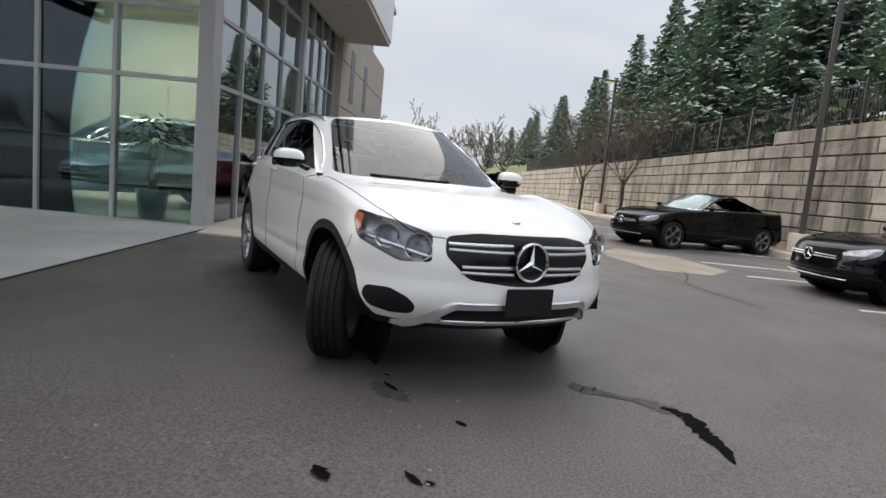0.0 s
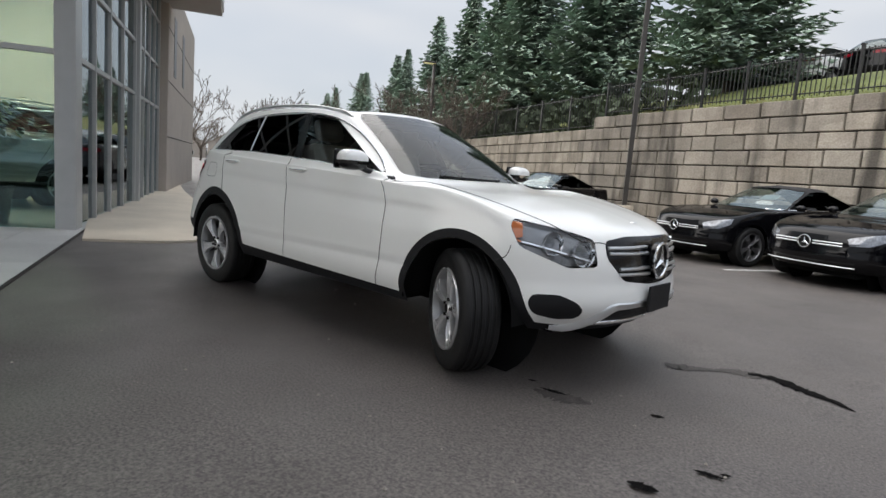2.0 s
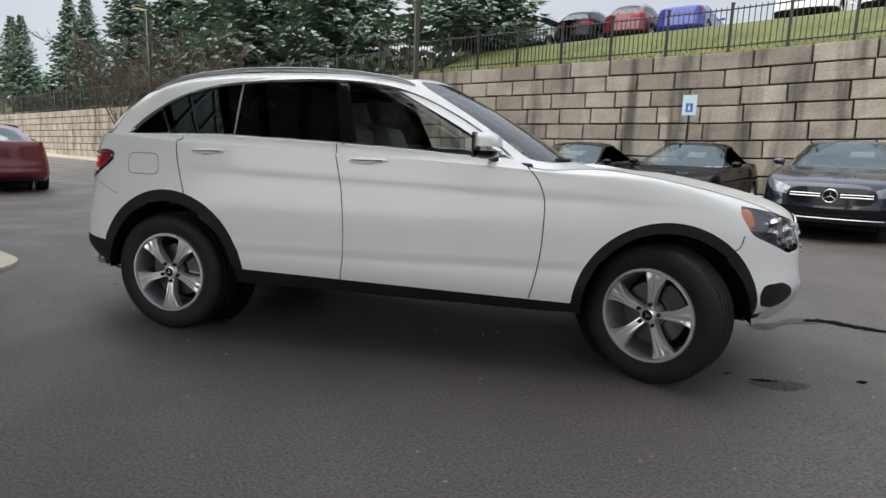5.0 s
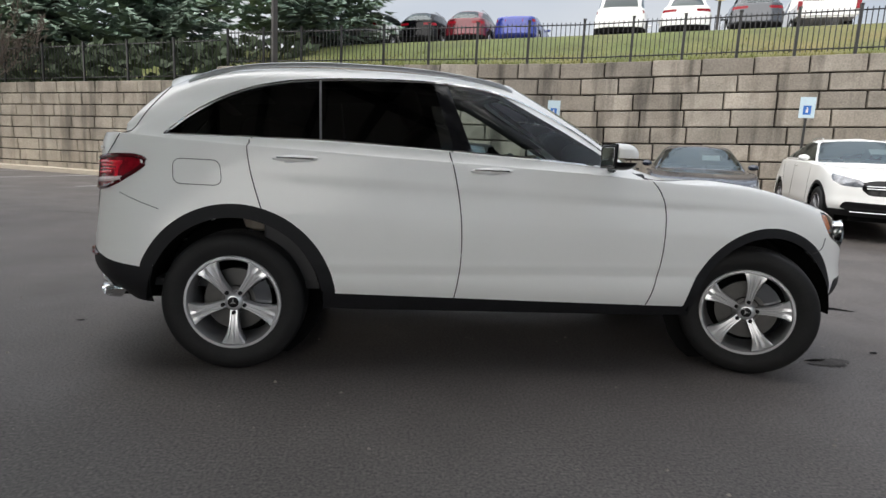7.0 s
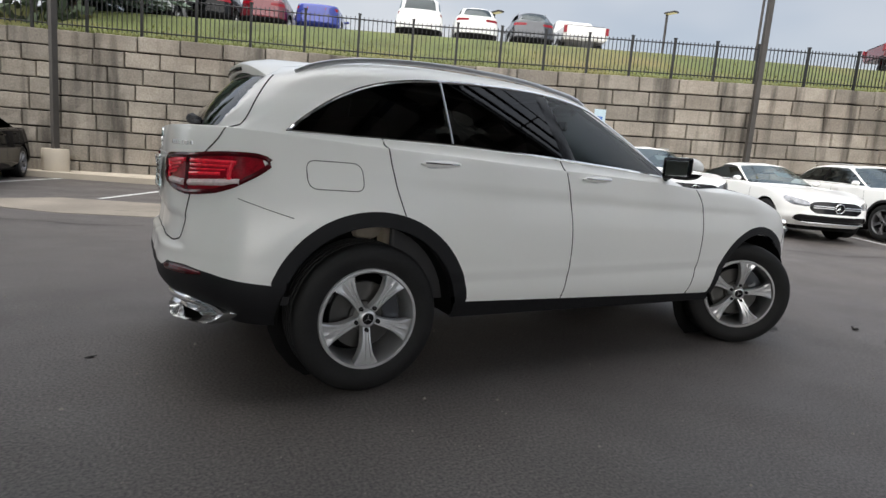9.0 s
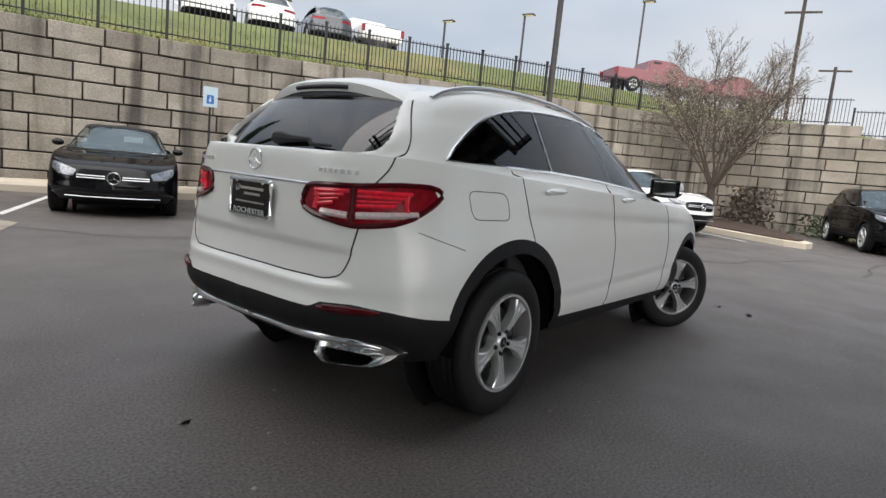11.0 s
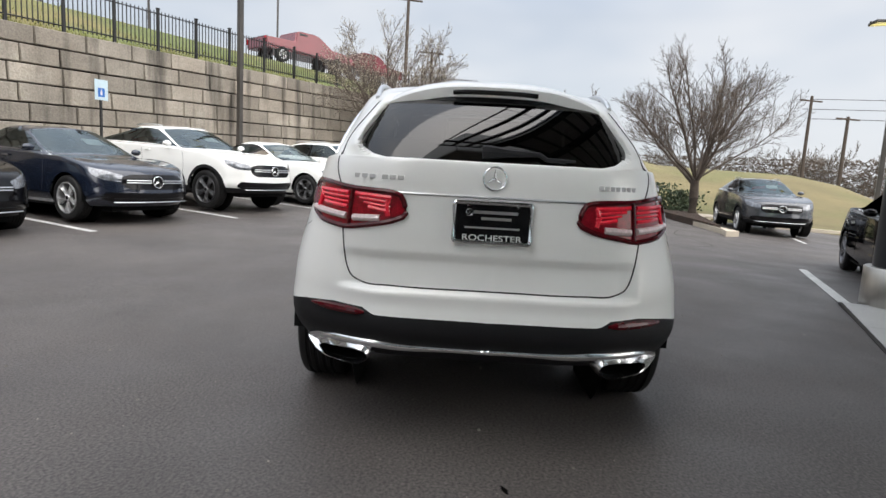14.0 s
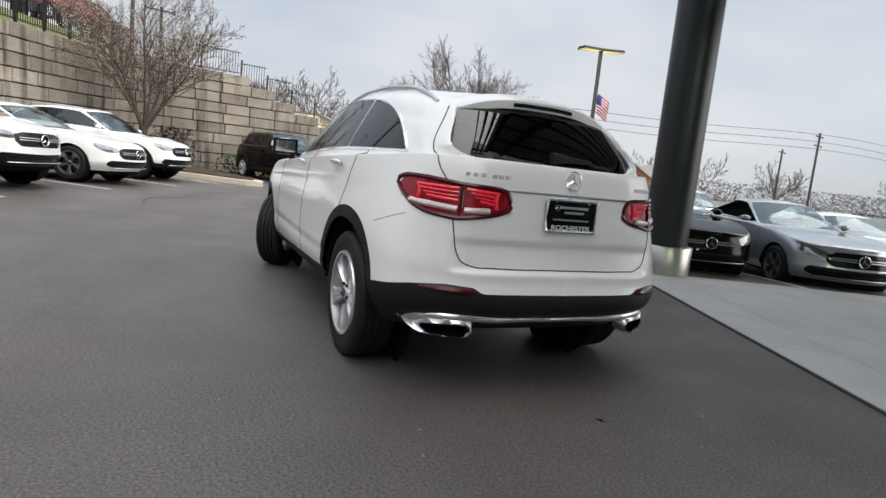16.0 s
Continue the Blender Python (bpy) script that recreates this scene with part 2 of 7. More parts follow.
def lathe(profile, segs=48, axis="y"):
    """Revolves (radius, height) pairs round the axis."""
    vs, fs, n = [], [], len(profile)
    for i in range(segs):
        c, s = math.cos(2 * math.pi * i / segs), math.sin(2 * math.pi * i / segs)
        for r, h in profile:
            vs.append((r * c, h, r * s) if axis == "y" else (r * c, r * s, h))
    for i in range(segs):
        j = (i + 1) % segs
        for k in range(n - 1):
            f = (i * n + k, i * n + k + 1, j * n + k + 1, j * n + k)
            fs.append(f if axis == "y" else f[::-1])
    return vs, fs


def joined(*meshes):
    vs, fs = [], []
    for v, f in meshes:
        k = len(vs)
        vs.extend(v)
        fs.extend(tuple(i + k for i in g) for g in f)
    return vs, fs


def moved(mesh, m):
    return [m @ Vector(v) for v in mesh[0]], mesh[1]


ANG = radians(-25)          # the lot's rows run along U; V points to the retaining wall
UX, VX = Vector((math.cos(ANG), math.sin(ANG), 0)), Vector((-math.sin(ANG), math.cos(ANG), 0))


def sstep(a, b, x):
    t = min(1, max(0, (x - a) / (b - a)))
    return t * t * (3 - 2 * t)


def gz(u, v):
    """Height of the asphalt: level round the display car, falling across the row beyond it."""
    k = sstep(-3.0, 6.0, u) if v > 1.5 else sstep(1.8, 8.0, u)
    return k * 0.03 * (min(12, max(-9, v)) - 1.5)


def wall_bend(u, v, z):
    """The retaining wall and all behind it draw in towards the far end of the lot; the plan's rows there are straightened."""
    k = float(np.interp(u, [-60, -13, -3, 4, 10, 16.5], [0.86, 0.875, 0.93, 0.955, 0.955, 1.0]))
    c = float(np.interp(u, [-13, 4, 15], [4, 0, -4]))
    return c + k * (u - c), -2.3 + k * (v + 2.3), z * (1.155 + k * 2.495) / 3.65


def W(u, v, z=0.0):
    if v > 10.95:
        u, v, z = wall_bend(u, v, z)
    return UX * u + VX * v + Vector((0, 0, z))


def at(u, v, z=0.0, turn=0.0):
    """Pose in the lot: turn 0 faces along +U, 90 faces along +V."""
    p = W(u, v, z)
    return Matrix.Translation(p) @ Matrix.Rotation(ANG + radians(turn), 4, "Z")


def at_wall(u, v, z=0.0):
    """Pose of a wall piece: turned and fitted in length and height to the wall's own line."""
    d = (W(u + 0.3, v, z) - W(u - 0.3, v, z)) / 0.6
    f = W(u, v, 1.0).z - W(u, v, 0.0).z
    return Matrix.Translation(W(u, v, z)) @ Matrix.Rotation(math.atan2(d.y, d.x), 4, "Z") @ Matrix.Diagonal((d.length, 1, f, 1))


def hermite(T, P, ts):
    """Smooth interpolation of P (first axis along knots T) at ts."""
    T, P, ts = np.asarray(T, float), np.asarray(P, float), np.asarray(ts, float)
    d = np.diff(P, axis=0) / np.diff(T).reshape(-1, *([1] * (P.ndim - 1)))
    h = np.diff(T)
    m = np.empty_like(P)
    m[0], m[-1] = d[0], d[-1]
    w = (h[1:] / (h[:-1] + h[1:])).reshape(-1, *([1] * (P.ndim - 1)))
    m[1:-1] = d[:-1] * w + d[1:] * (1 - w)
    i = np.clip(np.searchsorted(T, ts, side="right") - 1, 0, len(T) - 2)
    sh = (-1, *([1] * (P.ndim - 1)))
    s = ((ts - T[i]) / h[i]).reshape(sh)
    hh = h[i].reshape(sh)
    return (2 * s**3 - 3 * s**2 + 1) * P[i] + (s**3 - 2 * s**2 + s) * hh * m[i] + (-2 * s**3 + 3 * s**2) * P[i + 1] + (s**3 - s**2) * hh * m[i + 1]


def curve_pts(pts, n):
    P = np.array(pts, float)
    T = np.concatenate([[0], np.cumsum(np.linalg.norm(np.diff(P, axis=0), axis=1))])
    return hermite(T, P, np.linspace(0, T[-1], n))


def rounded(poly, r=0.02, n=4):
    """A closed polygon with rounded corners, as an array of 2D points."""
    out, k = [], len(poly)
    for i in range(k):
        a, b, c = (np.array(poly[(i + j) % k], float) for j in (-1, 0, 1))
        la, lc = np.linalg.norm(a - b), np.linalg.norm(c - b)
        q = min(r, la * 0.45, lc * 0.45)
        p0, p1 = b + (a - b) / la * q, b + (c - b) / lc * q
        for t in np.linspace(0, 1, n):
            out.append((1 - t) ** 2 * p0 + 2 * t * (1 - t) * b + t * t * p1)
    return np.array(out)


def poly_field(P, poly):
    """Signed distance of 2D points to a closed polygon, negative inside."""
    A, B = poly, np.roll(poly, -1, axis=0)
    best, inside = np.full(len(P), 1e9), np.zeros(len(P), bool)
    for a, b in zip(A, B):
        ab = b - a
        t = np.clip(((P - a) @ ab) / max(ab @ ab, 1e-12), 0, 1)
        best = np.minimum(best, np.linalg.norm(P - a - t[:, None] * ab, axis=1))
        c = (a[1] > P[:, 1]) != (b[1] > P[:, 1])
        with np.errstate(divide="ignore", invalid="ignore"):
            xi = a[0] + (P[:, 1] - a[1]) * (b[0] - a[0]) / (b[1] - a[1])
        inside ^= c & (P[:, 0] < xi)
    return np.where(inside, -best, best)


# ---- vehicles: one lofted shell, carved into panels ----
def car_shape(xf, xr, w=0.93, sill=0.33, hood=0.86, cowl=(0.95, 1.07), belt=(1.08, 1.15), deck=None, glass_base=None, roof=(0.1, -1.6, 1.5), roof_w=0.58, belt_w=0.83, bulge=0.035, rear_lean=0.04, pinch=0.06, tail=(0.98, 0.89, 0.53)):
    """Design curves of a car: eleven level curves of thirteen points from nose to tail, for one side."""
    deck = deck if deck is not None else belt[1] - 0.06
    gb = glass_base if glass_base is not None else xr + 0.15
    xs = np.array([xf, xf - 0.03, xf - 0.13, xf - 0.40, xf - 0.75, xf - 1.3, xf - 1.65, xf - 2.55, xf - 3.25, xr + 0.72, xr + 0.22, xr + 0.05, xr])
    ys = w * np.array([0, 0.35, 0.635, 0.91, 0.98, 0.99, 0.995, 1, 0.995, *tail, 0])
    fr = np.array([1, 1, 1, 0.7, 0.2, 0, 0, 0, 0, 0, 0, 0, 0])
    bk = np.array([0, 0, 0, 0, 0, 0, 0, 0, 0, 0.15, 0.7, 1, 1])
    bz = np.interp(xs, [xr, xf - 1.65], [belt[1], belt[0]])
    z4 = np.where(fr > 0.1, hood, bz - 0.07)
    z4[3], z4[4], z4[5] = hood + 0.035, hood + 0.085, (hood + 0.1 + bz[5] - 0.07) / 2
    z4[10:] = deck
    zz = np.ones(13)

    def lev(df, db, ky, z):
        return np.stack([xs - df * fr + db * bk, ys * ky, z * zz], 1)

    zm = 0.5 * (sill + hood)
    L = [lev(0.12, 0.16, 0.93, sill), lev(0.02, 0.03, 0.985, sill + 0.1), lev(0.0, 0.0, 1.0, zm + 0.02), lev(0.03, rear_lean * 0.6, 0.995, np.minimum(z4 - 0.1, hood - 0.06)), lev(0.09, rear_lean, 0.968, z4)]
    L[4][9:12, 1] *= np.array([1 - pinch * 0.3, 1 - pinch * 0.85, 1 - pinch * 0.3])
    L[3][10, 1] *= 1 - pinch * 0.3
    cx, cz = cowl
    x5 = np.array([cx, cx - 0.02, cx - 0.08, cx - 0.16, cx - 0.26, cx - 0.36, cx - 0.62, 0.62 * (cx - 0.62) + 0.38 * gb, 0.3 * cx + 0.7 * gb - 0.1, gb + 0.30, gb + 0.10, gb + 0.02, gb])
    y5 = np.array([0, 0.30, 0.57, 0.79, 0.89, 0.955, 1.0, 1.01, 1.0, 0.95, 0.85, 0.5, 0]) * belt_w * np.interp(np.arange(13), [7, 9, 10, 13], [1, 1 - pinch * 0.75, 1 - pinch, 1 - pinch])
    z5 = np.array([cz + 0.01, cz + 0.01, cz + 0.005, cz, cz, cz + 0.015, belt[0] + 0.02, 0, 0, belt[1] + 0.005, belt[1], belt[1] - 0.01, belt[1] - 0.015])
    z5[7], z5[8] = belt[0] * 0.5 + belt[1] * 0.5 + 0.02, belt[0] * 0.15 + belt[1] * 0.85 + 0.01
    L5 = np.stack([x5, y5, z5], 1)
    r0, r1, rz = roof
    rl = r0 - r1
    x7 = np.array([r0, r0 - 0.02, r0 - 0.07, r0 - 0.14, r0 - 0.22, r0 - 0.32, r0 - 0.42, r0 - 0.42 * rl, r0 - 0.64 * rl, r1 + 0.36, r1 + 0.12, r1 + 0.02, r1])
    y7 = np.array([0, 0.42, 0.72, 0.9, 0.965, 0.99, 1, 1.02, 1.0, 0.96, 0.83, 0.55, 0]) * roof_w
    z7 = rz + np.array([0.0, -0.005, -0.015, -0.03, -0.03, -0.025, -0.015, 0.0, -0.005, -0.035, -0.075, -0.065, -0.055])
    L7 = np.stack([x7, y7, z7], 1)
    mid = 0.5 * (L[4] + L5)
    mid[:5, 2] += bulge
    mid[:5, 0] += 0.05
    mid[5:10, 1] += 0.012
    mid[10:, 2] += 0.012
    L6 = 0.5 * (L5 + L7)
    L6[:4, 0] += 0.03
    L6[4:10, 1] += 0.022
    L6[10:, 0] -= 0.03
    L8, L9 = L7.copy(), L7.copy()
    L8[:, 1] *= 0.5
    L8[:, 2] += 0.032
    L9[:, 1] = 0
    L9[:, 2] += 0.042
    for k in (0, 12):
        L8[k], L9[k] = L7[k], L7[k]
    q = np.clip((x7 - r0) / (r1 - r0), 0, 1)
    L9[:, 2] = rz + 0.042 * np.clip(np.minimum(q, 1 - q) * 6, 0, 1) - 0.055 * np.clip(q * 4 - 3, 0, 1)
    L8[:, 2] = 0.5 * (L7[:, 2] + L9[:, 2]) + 0.01 * np.clip(np.minimum(q, 1 - q) * 6, 0, 1)
    return np.array([*L, mid, L5, L6, L7, L8, L9])


def loft(levels, M, N):
    cols = np.concatenate([[0], np.cumsum(np.linalg.norm(np.diff(levels[2], axis=0), axis=1))])
    rows = np.concatenate([[0], np.cumsum([0.1, 0.24, 0.2, 0.14, 0.3, 0.3, 0.24, 0.24, 0.22, 0.22])])
    ca, ra = np.linspace(0, cols[-1], M), np.linspace(0, rows[-1], N)
    g = hermite(cols, levels.transpose(1, 0, 2), ca).transpose(1, 0, 2)
    g = hermite(rows, g, ra)
    kk = np.interp(ca, cols, np.arange(len(cols)))
    ll = np.interp(ra, rows, np.arange(len(rows)))
    A, B = np.meshgrid(kk, ll)
    return g, A, B


def carve(g, A, B, regions):
    """Moves grid points onto the region outlines, splits the quads there and labels the triangles.
    regions: (label, coords, polygon or field, mask); a later region lies on top of an earlier one."""
    N, M = A.shape
    P = g.reshape(-1, 3).copy()
    a, b = A.ravel().copy(), B.ravel().copy()
    idx = np.arange(N * M).reshape(N, M)
    E = np.concatenate([np.stack([idx[:, :-1].ravel(), idx[:, 1:].ravel()], 1), np.stack([idx[:-1].ravel(), idx[1:].ravel()], 1)])
    q = np.stack([idx[:-1, :-1].ravel(), idx[:-1, 1:].ravel(), idx[1:, 1:].ravel(), idx[1:, :-1].ravel()], 1)
    diag = np.zeros(len(q), bool)
    locked = np.zeros(N * M, bool)
    fields = []
    for label, coords, shape, mask in regions:
        def field(P, a, b):
            c = coords(P, a, b)
            f = shape(c) if callable(shape) else poly_field(c, shape)
            return np.where(mask(P, a, b), f, np.maximum(np.abs(f), 0.02))
        f = field(P, a, b)
        fa, fb = f[E[:, 0]], f[E[:, 1]]
        x = np.nonzero(fa * fb < 0)[0]
        t = fa[x] / (fa[x] - fb[x])
        mv = np.where(t < 0.5, E[x, 0], E[x, 1])
        ot = np.where(t < 0.5, E[x, 1], E[x, 0])
        s = np.minimum(t, 1 - t)
        order = np.argsort(-s)
        tgt = {}
        for i in order:
            if not locked[mv[i]]:
                tgt[mv[i]] = (ot[i], s[i])
            elif not locked[ot[i]]:
                tgt.setdefault(ot[i], (mv[i], 1 - s[i]))
        if tgt:
            k = np.array(list(tgt))
            o = np.array([tgt[i][0] for i in k])
            s = np.array([tgt[i][1] for i in k])[:, None]
            P0 = P.copy()
            P[k] = P0[k] * (1 - s) + P0[o] * s
            a[k] = a[k] * (1 - s[:, 0]) + a[o] * s[:, 0]
            b[k] = b[k] * (1 - s[:, 0]) + b[o] * s[:, 0]
            locked[k] = True
        f = field(P, a, b)
        on = np.abs(f) < 0.0025
        diag |= on[q[:, 1]] & on[q[:, 3]] & ~(on[q[:, 0]] & on[q[:, 2]])
        fields.append((label, f))
    tri = np.concatenate([np.where(diag[:, None], q[:, [0, 1, 3]], q[:, [0, 1, 2]]), np.where(diag[:, None], q[:, [1, 2, 3]], q[:, [0, 2, 3]])])
    lab = np.array(["body"] * len(tri), dtype=object)
    for label, f in fields:
        s = f[tri]
        s = np.where(np.abs(s) < 0.0025, 0, s).sum(1)
        lab[s < 0] = label
    return P, tri, lab


def panel(P, tri, lab, names, side, where=None):
    """(verts, faces) of the labelled triangles; side -1, 1 or 0 for both, welded at the middle."""
    sel = tri[np.isin(lab, names)]
    if where is not None:
        sel = sel[where(P[sel].mean(1))]
    a = np.linalg.norm(np.cross(P[sel[:, 1]] - P[sel[:, 0]], P[sel[:, 2]] - P[sel[:, 0]]), axis=1)
    sel = sel[a > 1e-9]
    used, inv = np.unique(sel, return_inverse=True)
    f = inv.reshape(-1, 3)
    v = P[used]
    if side == 1:
        return v.tolist(), f.tolist()
    m = v * np.array([1, -1, 1])
    if side == -1:
        return m.tolist(), f[:, ::-1].tolist()
    return np.concatenate([v, m]).tolist(), np.concatenate([f, f[:, ::-1] + len(v)]).tolist()


def weld(mesh):
    bm = bmesh.new()
    vs = [bm.verts.new(v) for v in mesh[0]]
    for f in mesh[1]:
        try:
            bm.faces.new([vs[i] for i in f])
        except ValueError:
            pass
    bmesh.ops.remove_doubles(bm, verts=bm.verts, dist=0.0004)
    return bm


def c_side(P, a, b):
    return P[:, [0, 2]]


def c_end(P, a, b):
    return P[:, [1, 2]]


def c_ab(P, a, b):
    return np.stack([a, b], 1)


def tyre_mesh(R, r, wd, segs=72):
    h = wd / 2
    prof = [(r - 0.01, -h * 0.86), (r + 0.012, -h * 0.92), (r + 0.35 * (R - r), -h), (R - 0.045, -h * 0.99), (R - 0.016, -h * 0.92), (R - 0.003, -h * 0.8)]
    for c in (-0.5, -0.17, 0.17, 0.5):
        prof += [(R, h * c - 0.011), (R - 0.009, h * c - 0.006), (R - 0.009, h * c + 0.006), (R, h * c + 0.011)]
    prof += [(R - 0.003, h * 0.8), (R - 0.016, h * 0.92), (R - 0.045, h * 0.99), (r + 0.35 * (R - r), h), (r + 0.012, h * 0.92), (r - 0.01, h * 0.86)]
    return lathe(prof, segs)


def wheel(parent, m, R=0.362, r=0.246, wd=0.235, fine=True, dark=False, name="wheel"):
    """A tyre and an alloy rim with five flared spokes; +y is the outer face."""
    wh = new(name)
    wh.empty_display_size = 0.1
    wh.parent = parent
    wh.matrix_basis = m
    h = wd / 2
    smooth(part("tyre", tyre_mesh(R, r, wd, 96 if fine else 40), M_RUBBER, wh), 50)
    seg = 72 if fine else 36
    barrel = lathe([(r, h * 0.86), (r - 0.004, h * 0.98), (r - 0.016, h * 0.98), (r - 0.024, h * 0.86), (r - 0.03, h * 0.3), (r - 0.035, -h * 0.8), (r, -h * 0.86)], seg)
    smooth(part("rim", barrel, M_ALLOYD if dark else M_BARREL, wh), 40)
    if not dark:
        lip = lathe([(r + 0.001, h * 0.86), (r - 0.003, h * 0.985), (r - 0.015, h * 0.985), (r - 0.02, h * 0.90)], seg)
        smooth(part("rim_lip", lip, M_ALLOY, wh), 40)
    alloy = M_ALLOYD if dark else M_ALLOY
    for i in range(5):
        w = -math.pi / 2 + 2 * math.pi * i / 5
        bm = bmesh.new()
        secs = []
        for t in np.linspace(0, 1, 9):
            rad = 0.035 + (r - 0.018 - 0.035) * t
            half = 0.019 + 0.004 * t + 0.046 * t ** 3.2
            top = h * 0.84 + 0.016 * math.sin(t * 2.7) - 0.016 * (1 - t)
            g = 0.008 * math.sin(math.pi * min(1, t * 1.05)) + 0.001
            ring = []
            for f, dz in ((-1, -0.045), (-1, -0.005), (-0.9, 0), (-0.62, 0), (-0.5, -g), (-0.14, -g), (-0.05, -g * 0.2), (0.05, -g * 0.2), (0.14, -g), (0.5, -g), (0.62, 0), (0.9, 0), (1, -0.005), (1, -0.045)):
                pz = half * f
                ring.append(bm.verts.new((rad * math.cos(w) - pz * math.sin(w), top + dz, rad * math.sin(w) + pz * math.cos(w))))
            secs.append(ring)
        for p, q in zip(secs, secs[1:]):
            for k in range(13):
                bm.faces.new((p[k], q[k], q[k + 1], p[k + 1]))
        bmesh.ops.recalc_face_normals(bm, faces=bm.faces)
        smooth(part("spoke", bm, alloy, wh), 30)
    smooth(part("hub_cap", lathe([(0.0, h * 0.86), (0.03, h * 0.86), (0.036, h * 0.84), (0.044, h * 0.78), (0.05, h * 0.66), (0.055, 0.0)][::-1], 28), alloy, wh), 40)
    smooth(part("hub_badge", lathe([(0.0, h * 0.872), (0.02, h * 0.872), (0.027, h * 0.865), (0.03, h * 0.85)][::-1], 24), M_GLOSSB, wh), 40)
    if fine:
        star = bmesh.new()
        for i in range(3):
            t = math.pi / 2 + i * 2.0944
            c, s = math.cos(t), math.sin(t)
            vs = [star.verts.new((c * x - s * y, h * 0.874, s * x + c * y)) for x, y in ((0, -0.004), (0.022, 0), (0, 0.004))]
            star.faces.new(vs)
        part("badge_star", star, M_CHROME, wh)
        for i in range(5):
            w = -math.pi / 2 + 2 * math.pi * i / 5
            smooth(part("wheel_bolt", moved(lathe([(0.0, 0.008), (0.0095, 0.008), (0.011, -0.01)][::-1], 10), Matrix.Translation((0.058 * math.cos(w), h * 0.79, 0.058 * math.sin(w)))), M_GLOSSB, wh))
    smooth(part("brake_disc", lathe([(0.0, h * 0.3), (0.07, h * 0.32), (0.075, h * 0.2), (0.165, h * 0.2), (0.165, h * 0.0)][::-1], 40), M_DISC, wh), 40)
    if fine:
        cal = [(0.10 + 0.085 * j, y, t) for t in np.linspace(2.5, 3.5, 7) for j in (0, 1) for y in (h * 0.02, h * 0.36)]
        vs = [(rr * math.cos(t), y, rr * math.sin(t)) for rr, y, t in cal]
        fs = []
        for k in range(6):
            o = 4 * k
            fs += [(o, o + 2, o + 6, o + 4), (o + 1, o + 5, o + 7, o + 3), (o + 2, o + 3, o + 7, o + 6), (o, o + 4, o + 5, o + 1)]
        part("brake_caliper", (vs, fs), M_GREYP, wh)
    return wh


def star_badge(parent, R, m, ring=True, name="star_badge"):
    """A ringed three-pointed emblem, flat in the local xz plane, facing +y... as one plain metal shape."""
    ms = [tube([(R * math.cos(t), 0, R * math.sin(t)) for t in np.linspace(0, 2 * math.pi, 36, endpoint=False)], R * 0.09, 8, True)] if ring else []
    for i in range(3):
        t = math.pi / 2 + i * 2.0944
        c, s = math.cos(t), math.sin(t)
        pts = [(0, -0.14, 0.0), (0.16, -0.0, 0.18), (0.0, 0.14, 0.0), (0.98, 0.0, 0.0), (0.0, 0.0, 0.2)]
        vs = [((c * x - s * y) * R, z * R * 0.6, (s * x + c * y) * R) for x, y, z in ((0, -0.16, 0), (0, 0.16, 0), (0.97, 0, 0.02), (0.05, 0, 0.28))]
        ms.append((vs, [(0, 2, 3), (2, 1, 3), (1, 0, 3)]))
    ob = part(name, moved(joined(*ms), m), M_CHROME, parent)
    return smooth(ob, 30)


# ---- the setting ----
M_ASPHALT = mat("asphalt", (0.097, 0.086, 0.079), 0.58, rough_vary=0.12, vary=0.24, scale=0.9, fine=0.65, fine_scale=75, bump=0.2, bump_scale=220, tint=(0.078, 0.069, 0.066), spec=0.5)
M_TAR = mat("fresh tar patch", (0.004, 0.0035, 0.0035), 0.95, spec=0.08, vary=0.4, scale=20, fine=0.4, fine_scale=150, bump=0.8, bump_scale=90)
M_WORN = mat("worn asphalt", (0.066, 0.06, 0.056), 0.75, spec=0.3, vary=0.4, scale=14, fine=0.4, fine_scale=160, bump=0.4, bump_scale=150)
M_STAIN = mat("stained asphalt", (0.05, 0.045, 0.042), 0.8, spec=0.25, vary=0.3, scale=9, fine=0.4, fine_scale=160, bump=0.4, bump_scale=150)
M_SLAB = mat("grey paving slab", (0.47, 0.465, 0.455), 0.6, vary=0.12, scale=1.2, fine=0.15, fine_scale=90, bump=0.12, bump_scale=120, tint=(0.38, 0.375, 0.365), rand=0.05)
M_CONC = mat("pale concrete", (0.55, 0.485, 0.39), 0.8, vary=0.1, scale=1.5, fine=0.14, fine_scale=110, bump=0.15, bump_scale=130, tint=(0.47, 0.41, 0.33))
M_PATCH = mat("worn tan concrete", (0.27, 0.235, 0.19), 0.85, vary=0.2, scale=1.2, fine=0.2, fine_scale=100, bump=0.2, bump_scale=130, tint=(0.18, 0.155, 0.13))
M_LINE = mat("white road paint", (0.62, 0.62, 0.6), 0.65, vary=0.2, scale=4, fine=0.3, fine_scale=90)
M_GRASS = mat("grass", (0.1, 0.12, 0.03), 0.85, vary=0.3, scale=0.7, fine=0.5, fine_scale=45, bump=0.9, bump_scale=40, tint=(0.19, 0.15, 0.055))
M_BLADE = mat("grass blades", (0.13, 0.15, 0.035), 0.8, vary=0.4, scale=1.0, tint=(0.24, 0.19, 0.07))
M_MULCH = mat("bark mulch", (0.05, 0.03, 0.02), 0.9, vary=0.35, scale=3, fine=0.5, fine_scale=60, bump=0.9, bump_scale=70)
M_BLOCK = mat("wall block stone", (0.31, 0.277, 0.232), 0.88, streak=0.68, vary=0.25, scale=1.3, fine=0.22, fine_scale=28, bump=0.5, bump_scale=26, tint=(0.27, 0.23, 0.185), rand=0.22)
